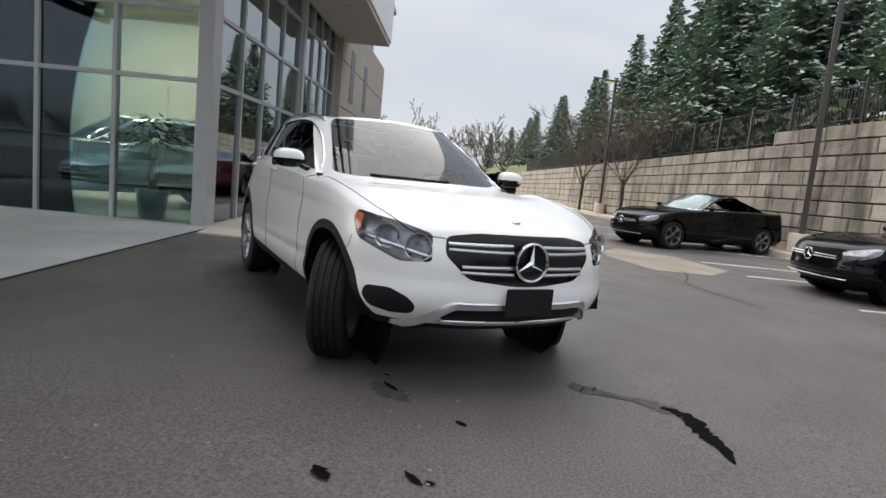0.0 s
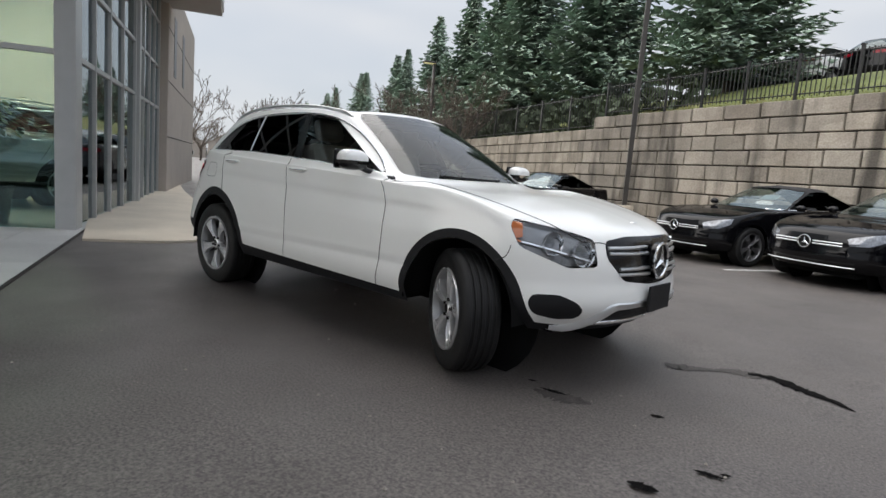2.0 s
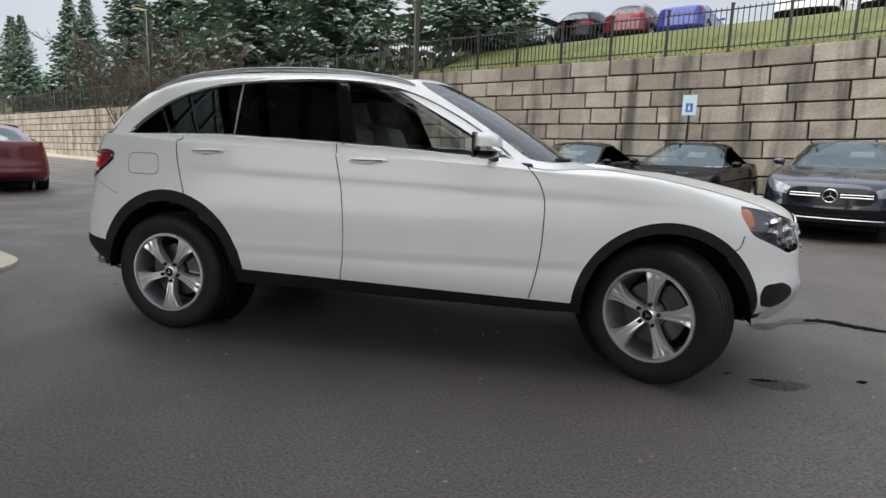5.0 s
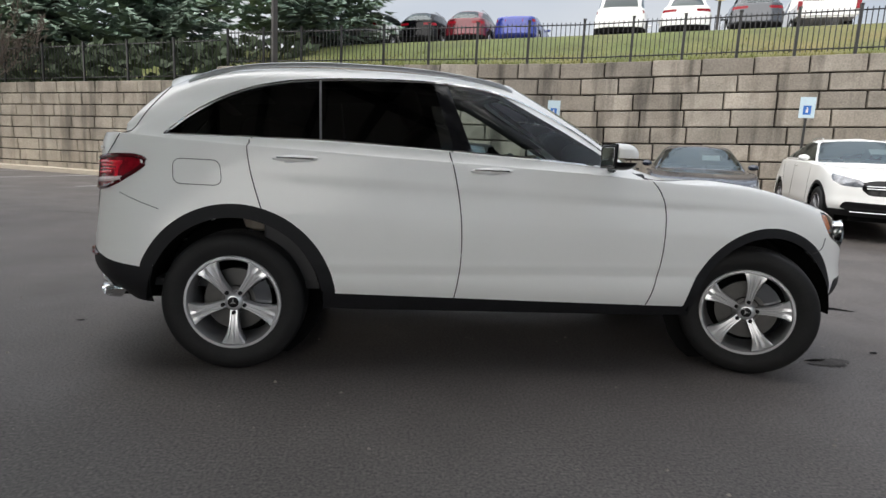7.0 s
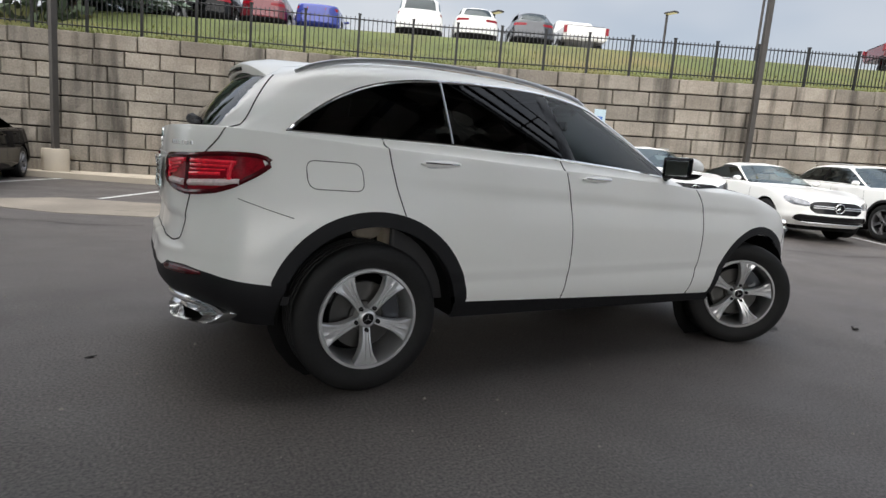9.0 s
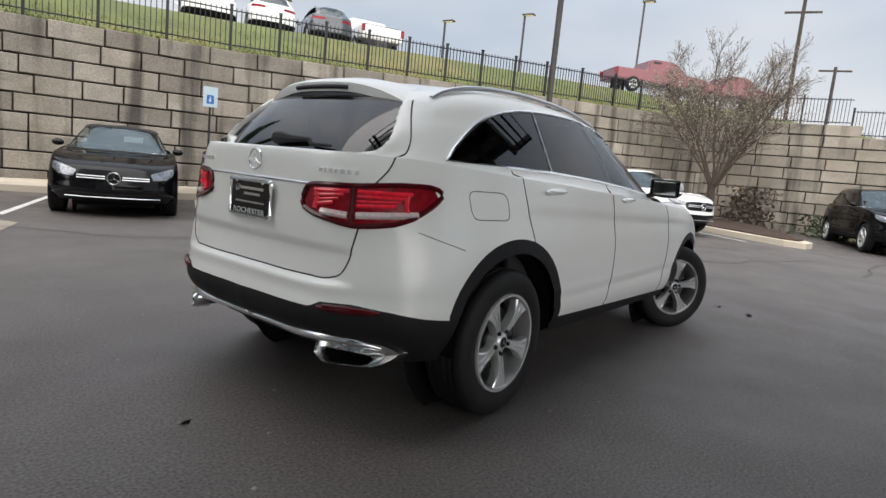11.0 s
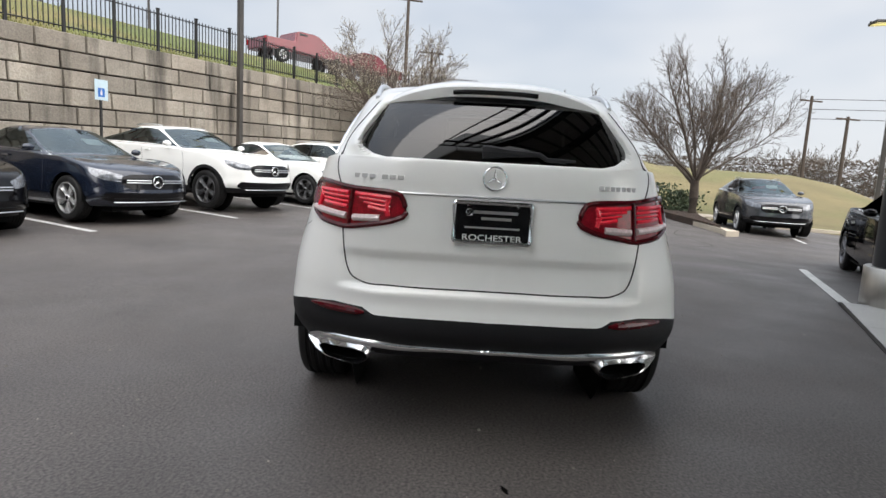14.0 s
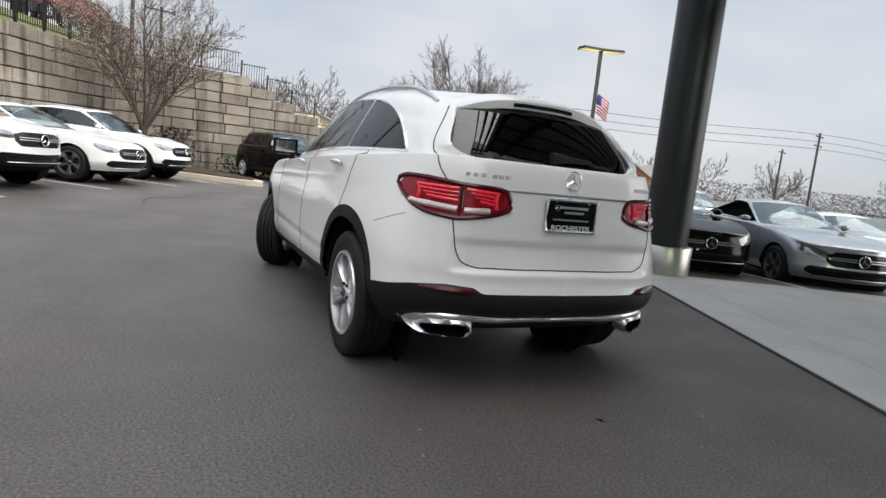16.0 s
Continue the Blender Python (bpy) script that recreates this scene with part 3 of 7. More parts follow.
M_JOINT = mat("dark wall joint", (0.025, 0.02, 0.017), 0.9, vary=0.3, scale=3)
M_IRON = mat("black painted iron", (0.012, 0.012, 0.013), 0.45, vary=0.2, scale=6)
M_BRONZE = mat("bronze lamp post paint", (0.05, 0.045, 0.04), 0.45, vary=0.15, scale=4)
M_FRAME = mat("grey aluminium frame", (0.45, 0.46, 0.46), 0.4, 0.3, vary=0.05, scale=5)
M_STUCCO = mat("beige stone cladding", (0.44, 0.39, 0.34), 0.8, vary=0.08, scale=1.2, fine=0.1, fine_scale=50, bump=0.1, bump_scale=60)
M_SOFFIT = mat("soffit panel", (0.5, 0.47, 0.43), 0.7, vary=0.05, scale=2)
M_WPANEL = mat("white metal panel", (0.7, 0.71, 0.71), 0.35, 0.1, vary=0.04, scale=2)
M_COLUMN = mat("black metal column", (0.02, 0.022, 0.026), 0.35, 0.2, vary=0.12, scale=2, stretch=(1, 1, 0.3))
M_STEEL = mat("brushed steel sleeve", (0.5, 0.48, 0.44), 0.32, 1.0, vary=0.08, scale=18, stretch=(1, 1, 0.05))
M_INFLOOR = mat("showroom tile", (0.3, 0.31, 0.3), 0.25, vary=0.06, scale=2)
M_INWALL = mat("showroom wall", (0.62, 0.68, 0.68), 0.7, vary=0.05, scale=1)
M_SIGNB = mat("blue sign sheet", (0.02, 0.13, 0.45), 0.5, vary=0.08, scale=20)
M_SIGNW = mat("pale sign sheet", (0.5, 0.62, 0.68), 0.5, vary=0.06, scale=20)


def grid_sheet(us, vs, fz):
    pts, fs, n = [], [], len(vs)
    for u in us:
        for v in vs:
            pts.append(W(u, v, fz(u, v)))
    for i in range(len(us) - 1):
        for j in range(n - 1):
            k = i * n + j
            fs.append((k, k + n, k + n + 1, k + 1))
    return pts, fs


def ground():
    us = [-2500, -700, -250, -120, *np.arange(-80, 81, 2.0), 120, 250, 700, 2500]
    vs = [-2500, -700, -250, -120, *np.arange(-60, 61, 1.5), 120, 250, 700, 2500]
    g = smooth(part("ground", grid_sheet(us, vs, gz), M_ASPHALT))
    tagged(g, "dark grey worn asphalt car park surface", "ground", kind="structure")


def slab_poly(name, pts, z0, z1, material, label, kind="structure", fz=None, category="pavement"):
    """A flat solid from (u, v) outline points."""
    n = len(pts)
    vs = [W(u, v, z0 + (fz(u, v) if fz else 0)) for u, v in pts] + [W(u, v, z1 + (fz(u, v) if fz else 0)) for u, v in pts]
    fs = [tuple(range(n, 2 * n)), tuple(range(n))[::-1]] + [(i, (i + 1) % n, n + (i + 1) % n, n + i) for i in range(n)]
    return tagged(part(name, (vs, fs), material), label, category, kind=kind)


ground()
# forecourt slab beside the showroom, and the pale side walk with its rounded corner
slab_poly("forecourt_slab", [(-60, -40), (3.05, -40), (3.05, -2.95), (-3.3, -2.95), (-60, -2.95)], -0.1, 0.008, M_JOINT, "base bed under grey forecourt paving", category="pavement")
walk_out = [(-3.35, -2.84), (-3.30, -2.1)] + [(-3.95 + 0.65 * math.cos(t), -2.05 + 0.65 * math.sin(t)) for t in np.linspace(0, math.pi / 2, 8)] + [(-9, -1.45), (-14, -1.9), (-45, -3.6), (-45, -6.5), (-8, -3.4)]
slab_poly("side_walk", walk_out, -0.1, 0.03, M_CONC, "pale concrete pavement along the showroom wall")

# concrete patch in the lot and strip at the wall's foot
slab_poly("concrete_patch", [(-7.2, 4.75), (-6.2, 4.1), (-5.4, 3.95), (-4.0, 4.25), (-3.95, 5.2), (-4.7, 5.9), (-6.4, 5.75)], -0.05, 0.006, M_PATCH, "worn tan concrete patch in the asphalt", fz=gz)
FOOT = [-60, -36, -22, -13, -8, -3, 1, 4, 7, 10, 12.5, 14.5]
slab_poly("wall_kerb", [(u, 11.0) for u in FOOT] + [(u, 11.16) for u in FOOT[::-1]], -0.1, 0.14, M_CONC, "pale concrete kerb at the wall's foot", fz=lambda u, v: gz(u, 11) if u > 0 else 0, category="kerb")
slab_poly("wall_verge", [(u, 11.16) for u in FOOT] + [(u, 12.1) for u in FOOT[::-1]], -0.1, 0.12, M_CONC, "stony verge at the wall's foot", fz=lambda u, v: gz(u, 11) if u > 0 else 0, category="verge")


def line(u0, v0, u1, v1, w=0.1):
    d = Vector((u1 - u0, v1 - v0)).normalized()
    q = Vector((-d.y, d.x)) * w / 2
    pts, fs = [], []
    n = max(2, int(math.hypot(u1 - u0, v1 - v0) / 0.5))
    for i in range(n + 1):
        t = i / n
        for s in (1, -1):
            u, v = u0 + (u1 - u0) * t + s * q.x, v0 + (v1 - v0) * t + s * q.y
            pts.append(W(u, v, gz(u, v) + 0.006))
        if i:
            fs.append((2 * i - 2, 2 * i - 1, 2 * i + 1, 2 * i))
    part("stall_line", (pts, fs), M_LINE, LINES)


LINES = thing("road_marking", Matrix(), "worn white painted parking stall lines", "road marking", kind="structure")
for u in (-11.5, -8.7, -5.9, -4.3, -1.75, 0.75, 3.35, 6.05, 8.75, 11.3):
    line(u, 6.0, u + 0.25, 10.9)
for u in (-15, -18, -21, -24, -27, -30):
    line(u, 6.2, u + 0.2, 10.9)
line(3.15, -3.02, 7.0, -2.98, 0.12)
line(2.9, -5.75, 7.0, -5.7, 0.12)
line(12.6, -3.6, 15.0, -3.3, 0.1)


# retaining wall core, bank and upper lot
def wall_top(u):
    """Top of the wall along the row, with its steps down the slope at the far end."""
    if u < -13.1:
        return 3.245 - 0.012 * (-13.1 - u)
    if u < 14.5:
        return 3.65 + 0.027 * max(0, u + 1)
    return 0


def uprise(u):
    return 0.027 * max(0, u + 1)


core_u = [-60, -36, -22, -13.1, -13.1, -8, -3, -1, 1.5, 4, 7, 10, 13, 16.5]
core_z = [wall_top(-60), wall_top(-36), wall_top(-22), wall_top(-13.2)] + [3.65 + uprise(u) for u in core_u[4:]]
vs, fs = [], []
for u, z in zip(core_u, core_z):
    for v in (12.06, 12.75):
        vs += [W(u, v, -0.2), W(u, v, z - 0.03)]
for i in range(len(core_u) - 1):
    k = 4 * i
    fs += [(k, k + 4, k + 5, k + 1), (k + 2, k + 3, k + 7, k + 6), (k + 1, k + 5, k + 7, k + 3)]
k = 4 * len(core_u) - 4
fs += [(0, 1, 3, 2), (k, k + 2, k + 3, k + 1)]
WALL = tagged(part("wall_retaining", (vs, fs), M_JOINT), "tall tan block retaining wall with dark joints", "wall", kind="structure")

part("wall_step_end", boxes((-0.06, 0.015, -0.02, 0.76, 3.0, 3.62), bevel=0.02, m=at_wall(-13.1, 12.0)), M_BLOCK, WALL, "")


def bank_z(u, v):
    base = (wall_top(-13.2) if u < -13.1 else 3.65 + uprise(min(u, 17))) if u > -60 else 1.7
    if u < -13.1:
        base = wall_top(max(u, -60))
    far = 5.95 + 0.02 * max(-40, min(30, u))
    t = sstep(12.75, 21.0, v)
    z = base + 0.05 + (far - base) * t
    return z


bus = [-2000, -300, -120, -60, *np.arange(-50, -13.2, 4.0), -13.12, -13.08, *np.arange(-12, 16.6, 1.0), 16.5, 18, 20, 23, 30, 60]
BANK = smooth(part("grass_bank", grid_sheet(bus, [12.7, 13.5, 14.5, 16, 17.5, 19, 20, 21.2], bank_z), M_GRASS))
tagged(BANK, "green and straw grass bank above the retaining wall", "grass", kind="structure")
UP = part("upper_lot", grid_sheet(bus, [21.15, 24, 30, 45, 80, 300, 2000], lambda u, v: bank_z(u, 21.2) + 0.004), M_ASPHALT)
tagged(UP, "grey asphalt of the upper car park", "car park", kind="structure")


# ---- showroom building ----
BANG = radians(-28.5)
BC, BK = Vector((-5.15, -0.985, 0)), 1.125
BU, BV = Vector((math.cos(BANG), math.sin(BANG), 0)), Vector((-math.sin(BANG), math.cos(BANG), 0))
BM = Matrix.Translation(BC + Vector((0, 0, -0.145))) @ Matrix.Rotation(BANG, 4, "Z") @ Matrix.Scale(BK, 4)    # x along the front, y out of the side wall


def bpart(name, specs, material, parent, bevel=0.0, label=""):
    return part(name, boxes(*specs, bevel=bevel, m=BM), material, parent, label)


BLD = thing("showroom", Matrix(), "modern showroom building with tall glass walls and grey frames", "building", kind="structure")
bpart("corner_column", [(-0.30, -0.01, -0.20, 0.02, 0.0, 9.0)], M_FRAME, BLD, 0.01, "light grey metal corner column")
rails = (0.03, 2.17, 3.13, 4.15, 5.2, 6.3)
for z in rails:
    bpart("mullion_rail", [(-0.10, -0.02, -16, -0.20, z - 0.03, z + 0.03)], M_FRAME, BLD)
    bpart("mullion_rail", [(-4.55, -0.30, -0.12, -0.04, z - 0.03, z + 0.03)], M_FRAME, BLD)
    bpart("mullion_rail", [(-8.0, -4.75, -0.12, -0.04, z - 0.03, z + 0.03)], M_FRAME, BLD)
for i in range(14):
    y = -0.26 - 1.1 * (i + 1)
    bpart("mullion", [(-0.115, -0.015, y - 0.03, y + 0.03, 0, 9)], M_FRAME, BLD)
    for z0, z1 in zip(rails, (*rails[1:], 9.0)):
        if z1 > 5.3 and i > 5:
            continue
        pane = bpart("pane", [(-0.075, -0.065, y + 0.03, y + 1.07 if i else -0.20, z0 + 0.03, z1 - 0.03)], M_SHOP, BLD)
xs = (-0.27, -1.3, -2.3, -3.35, -4.55)
for x0, x1 in zip(xs, xs[1:]):
    bpart("mullion", [(x1 - 0.03, x1 + 0.03, -0.13, -0.03, 0, 9)], M_FRAME, BLD)
    for z0, z1 in zip(rails, (*rails[1:], 9.0)):
        bpart("pane", [(x1 + 0.03, x0 - 0.03, -0.085, -0.075, z0 + 0.03, z1 - 0.03)], M_SHOPS, BLD)
bpart("mid_column", [(-4.75, -4.58, -0.3, 0.03, 0, 9)], M_FRAME, BLD, 0.01)
xs = (-4.75, -5.6, -6.4, -7.2, -8.0)
for x0, x1 in zip(xs, xs[1:]):
    bpart("mullion", [(x1 - 0.03, x1 + 0.03, -0.13, -0.03, 0, 9)], M_FRAME, BLD)
    for z0, z1 in zip(rails, (*rails[1:], 9.0)):
        bpart("pane", [(x1 + 0.03, x0 - 0.03, -0.085, -0.075, z0 + 0.03, z1 - 0.03)], M_SHOPS, BLD)
# stone clad wing, soffit box
bpart("stone_wing", [(-16.6, -8.05, -8, 0.15, 0, 5.42)], M_STUCCO, BLD, 0.02, "beige stone clad wing")
for z in (1.5, 2.85, 4.1):
    bpart("cladding_joint", [(-16.6, -8.1, 0.14, 0.156, z - 0.012, z + 0.012)], M_GAP, BLD)
for x in (-9.6, -12.0):
    bpart("slit_window", [(x - 0.3, x + 0.3, 0.14, 0.162, 3.1, 4.6)], M_COLUMN, BLD)
bpart("soffit_box", [(-8.6, 0.0, 0.0, 1.32, 4.65, 4.75)], M_SOFFIT, BLD, 0.0, "pale soffit of the overhang")
bpart("fascia", [(-8.65, 0.05, -0.02, 1.36, 4.75, 9.4)], M_WPANEL, BLD, 0.02, "white metal panel fascia")
bpart("roof_slab", [(-22, 0.0, -16.5, -0.2, 9.0, 9.2)], M_SOFFIT, BLD)
bpart("showroom_floor", [(-16, -0.12, -16, -0.15, -0.05, 0.145)], M_INFLOOR, BLD)
bpart("showroom_back_wall", [(-16.2, -16, -16, -0.3, 0, 9.0), (-16, -0.1, -16.3, -16.1, 0, 9)], M_INWALL, BLD)
bpart("showroom_ceiling", [(-16, -0.15, -16, -0.3, 4.6, 4.7)], M_SOFFIT, BLD)
for x, y in ((-2.5, -2.0), (-2.5, -5.0), (-5.5, -2.0), (-5.5, -5.0), (-9, -3.5)):
    part("ceiling_lamp", moved(lathe([(0.0, 0.0), (0.22, 0.0), (0.25, 0.04), (0.22, 0.08), (0.0, 0.08)], 20, "z"), BM @ Matrix.Translation((x, y, 4.5))), lamp_mat("warm ceiling lamp", (1.0, 0.85, 0.62), 150.0), BLD)

# canopy column with its steel sleeve, and the canopy it carries
COLM = at(3.22, -3.53)
COL = thing("canopy_column", COLM, "round black metal column with a brushed steel base sleeve", "column")
smooth(part("shaft", lathe([(0.305, 0.3), (0.305, 5.6)], 48, "z"), M_COLUMN, COL), 40)
smooth(part("sleeve", lathe([(0.0, 0.0), (0.376, 0.0), (0.378, 0.01), (0.378, 0.40), (0.37, 0.41), (0.29, 0.41)], 48, "z"), M_STEEL, COL, "brushed steel base sleeve"), 40)
part("weld_seam", boxes((0.374, 0.381, -0.004, 0.004, 0.0, 0.39)), M_GAP, COL)
CAN = thing("entrance_canopy", at(0, 0), "flat entrance canopy on dark steel beams", "canopy")
for u in np.arange(-3.4, 6.7, 1.0):
    part("beam", boxes((u - 0.08, u + 0.08, -12.5, -1.9, 5.6, 5.85)), M_COLUMN, CAN)
for v in (-12.5, -2.0, -3.1, -7.8):
    part("beam", boxes((-3.6, 6.7, v - 0.1, v + 0.1, 5.35, 5.6)), M_COLUMN, CAN)
# unseen roof panels, spread wider along U and V to shade the asphalt below
for v0, v1 in ((-12.5, -7.85), (-7.75, -2.0)):
    part("roof_panel", boxes((-3.6, 6.7, v0, v1, 5.86, 5.92)), M_SOFFIT, CAN)
# open bays along the canopy's edge: slim beams, end bars and thin ties
for v, w in ((-1.0, 0.02), (-1.32, 0.045), (-1.64, 0.045), (-1.84, 0.02)):
    part("edge_beam", boxes((-3.9, 6.7, v - w, v + w, 5.38, 5.56)), M_COLUMN, CAN)
for u, w in ((-3.88, 0.025), (-3.55, 0.06), (6.64, 0.06)):
    part("end_bar", boxes((u - w, u + w, -1.9, -0.93, 5.40, 5.54)), M_COLUMN, CAN)
for u in (-1.2, 1.4, 4.0):
    part("tie_rod", boxes((u - 0.012, u + 0.012, -1.9, -0.98, 5.45, 5.48)), M_COLUMN, CAN)


# ---- the display car: a white mid-size utility vehicle ----
from mathutils.bvhtree import BVHTree


def hero_car():
    XF, XR, R = 2.26, -2.30, 0.365
    AX = 1.436
    levels = car_shape(XF, XR, tail=(0.968, 0.865, 0.60), w=0.945, sill=0.335, hood=0.90, cowl=(0.98, 1.10), belt=(1.105, 1.20), deck=1.125, glass_base=-2.14, roof=(0.12, -1.86, 1.583), roof_w=0.60, belt_w=0.85, bulge=0.045, rear_lean=0.035, pinch=0.14)
    g, A, B = loft(levels, 300, 170)
    top = [(-1.815, 1.205), (-1.70, 1.30), (-1.56, 1.39), (-1.42, 1.452), (-1.25, 1.497), (-1.02, 1.525), (-0.72, 1.541), (-0.41, 1.543), (-0.22, 1.53), (-0.03, 1.495), (0.15, 1.43), (0.33, 1.34), (0.48, 1.25), (0.64, 1.13)]
    bot = [(0.47, 1.138), (0.1, 1.163), (-0.32, 1.184), (-0.6, 1.196), (-1.0, 1.208), (-1.41, 1.208)]
    dlo = np.concatenate([curve_pts(top, 60), np.array(bot)])
    arch = lambda rf, rr: (lambda c: np.minimum(np.hypot((c[:, 0] - AX - 0.02) * 1.05, c[:, 1] - R) - rf, np.hypot(c[:, 0] + AX - 0.018, c[:, 1] - R) - rr))
    c_low = lambda P, a, b: np.stack([P[:, 0], P[:, 2], P[:, 1] + P[:, 0] - XR], 1)
    low_side = lambda x: np.interp(x, [-1.88, -0.98, -0.28, 1.0, 1.86, 2.0, 2.3], [0.535, 0.428, 0.416, 0.392, 0.39, 0.375, 0.35])
    low_rear = lambda h: np.interp(h, [0.0, 0.47, 0.53, 0.72, 0.95, 1.15, 1.33], [0.553, 0.556, 0.583, 0.590, 0.575, 0.552, 0.535])
    low = lambda c: c[:, 1] - np.where(c[:, 0] < -1.7, low_rear(c[:, 2]), low_side(c[:, 0]))
    hr = lambda P, a, b: np.stack([P[:, 1] + (P[:, 0] - XR), P[:, 2]], 1)
    hf = lambda P, a, b: np.stack([P[:, 1] + (XF - P[:, 0]), P[:, 2]], 1)
    lower = lambda P, a, b: (b < 4.3) & (P[:, 1] > 0.5)
    house = lambda P, a, b: (b > 5.3) & (b < 8.4) & (P[:, 1] > 0.4) & (a > 4.6) & (a < 10.6)
    cut = lambda x0, x1: (lambda c: np.maximum(poly_field(c, dlo), np.maximum(x0(c[:, 1]) - c[:, 0], c[:, 0] - x1(c[:, 1]))))
    bpf, bpr = (lambda z: -0.225 - 0.37 * (z - 1.19)), (lambda z: -0.318 - 0.33 * (z - 1.19))
    qv = lambda z: -1.0 - 0.07 * (z - 1.2)
    tail = rounded([(0.375, 0.967), (0.405, 1.05), (0.46, 1.06), (0.68, 1.067), (0.95, 1.086), (1.12, 1.088), (1.19, 1.075), (1.21, 1.055), (1.15, 1.01), (1.03, 0.953), (0.92, 0.924), (0.70, 0.905), (0.62, 0.912), (0.45, 0.938)], 0.02)
    head = rounded([(0.655, 0.715), (0.69, 0.86), (0.95, 0.905), (1.33, 0.945), (1.35, 0.9), (1.28, 0.80), (0.9, 0.705)], 0.03)
    grille = rounded([(-0.5, 0.88), (0.3, 0.88), (0.47, 0.855), (0.485, 0.76), (0.36, 0.635), (0.1, 0.605), (-0.5, 0.605)], 0.03)
    rear_pane = rounded([(-0.2, 1.185), (0.40, 1.19), (0.53, 1.215), (0.575, 1.25), (0.578, 1.29), (0.485, 1.455), (0.43, 1.485), (-0.2, 1.505)], 0.04)
    rearlow = lambda P, a, b: (P[:, 0] < -1.6) & (b < 5.0)
    frontm = lambda P, a, b: (P[:, 0] > 1.4) & (b < 4.9)
    regions = [
        ("lower", c_low, low, lambda P, a, b: b < 4.0),
        ("trim", c_side, arch(0.484, 0.510), lower),
        ("hole", c_side, arch(0.430, 0.440), lower),
        ("pillar", c_side, dlo, house),
        ("glass_front", c_side, cut(bpf, lambda z: 9 + 0 * z), house),
        ("glass_rear", c_side, cut(qv, bpr), house),
        ("glass_quarter", c_side, cut(lambda z: -9 + 0 * z, lambda z: qv(z) - 0.016), house),
        ("windshield", c_end, rounded([(-0.2, 1.118), (0.55, 1.113), (0.69, 1.128), (0.55, 1.51), (0.505, 1.56), (-0.2, 1.585)], 0.03), lambda P, a, b: (b > 5.5) & (b < 8.3) & (a < 4.7)),
        ("rear_glass", c_end, rear_pane, lambda P, a, b: (b > 5.6) & (b < 8.1) & (a > 9.9)),
        ("roof_glass", lambda P, a, b: P[:, :2], rounded([(0.04, -0.3), (0.04, 0.40), (0.0, 0.45), (-1.22, 0.46), (-1.26, 0.42), (-1.26, -0.3)], 0.04), lambda P, a, b: b > 8.25),
        ("tail", hr, tail, rearlow),
        ("head", hf, head, frontm),
        ("amber", hf, rounded([(1.26, 0.925), (1.335, 0.935), (1.345, 0.9), (1.30, 0.83), (1.26, 0.82)], 0.01), frontm),
        ("grille", c_end, grille, lambda P, a, b: (P[:, 0] > 1.9) & (b < 4.7)),
        ("fog", hf, rounded([(0.74, 0.475), (0.80, 0.52), (0.95, 0.56), (1.16, 0.555), (1.19, 0.50), (1.13, 0.44), (0.95, 0.415), (0.78, 0.425)], 0.03), frontm),
        ("intake", c_end, rounded([(-0.5, 0.475), (0.42, 0.47), (0.49, 0.425), (0.44, 0.395), (-0.5, 0.39)], 0.02), lambda P, a, b: (P[:, 0] > 1.9) & (b < 3)),
    ]
    P, tri, lab = carve(g, A, B, regions)
    px = P[tri].mean(1)[:, 0]
    lab[(lab == "pillar") & (px < -0.9)] = "glass_quarter"
    lab[(lab == "pillar") & (px < -0.42)] = "glass_rear"
    lab[(lab == "pillar") & (px > -0.13)] = "glass_front"
    # pressed lines along the doors
    xw = np.interp(P[:, 0], [-1.45, -1.15, 0.95, 1.25], [0, 1, 1, 0])
    zl = 0.60 + 0.02 * P[:, 0]
    dz = zl - P[:, 2]
    P[:, 1] -= xw * 0.020 * np.where((dz > 0) & (P[:, 1] > 0.6), 0.6 * np.interp(dz, [0, 0.05, 0.2], [0, 1, 0]), 0)
    xs2 = np.interp(P[:, 0], [-1.9, -1.2, 1.0, 1.7], [0, 1, 1, 0])
    zs = 0.985 - 0.025 * P[:, 0]
    ds = zs - P[:, 2]
    P[:, 1] -= xs2 * 0.006 * np.where((np.abs(ds) < 0.2) & (P[:, 1] > 0.6), np.interp(ds, [-0.06, 0, 0.02, 0.16], [0, 0, 1, 0]), 0)
    # panes with one even curve each
    for name, k in (("windshield", 0), ("rear_glass", 0), ("glass_front", 1), ("glass_rear", 1), ("glass_quarter", 1)):
        idx = np.unique(tri[lab == name])
        Q = P[idx]
        a, z = (Q[:, 1] ** 2, Q[:, 2]) if k == 0 else (Q[:, 0], Q[:, 2])
        M = np.stack([np.ones(len(Q)), a, z, a * z, a * a, z * z], 1)
        P[idx, k] = M @ np.linalg.lstsq(M, Q[:, k], rcond=None)[0]
    # tailgate fold, and the ledge of the bumper under it
    yr = np.interp(P[:, 1], [0.0, 0.55, 0.64], [1, 1, 0]) * (P[:, 0] < -1.9)
    P[:, 0] += yr * np.interp(P[:, 2], [0.60, 0.655, 0.672, 0.79, 0.812, 0.90], [0, -0.006, 0.026, 0.022, 0.004, 0])
    # fins beside the rear window
    fin = poly_field(np.stack([P[:, 1], P[:, 2]], 1), rear_pane)
    win = (P[:, 0] < -1.6) * np.interp(P[:, 1], [0.44, 0.52], [0, 1]) * np.interp(P[:, 2], [1.19, 1.25, 1.46, 1.52], [0, 1, 1, 0])
    P[:, 0] -= win * 0.045 * np.interp(fin, [0.0, 0.012, 0.03, 0.09], [0, 1, 1, 0])
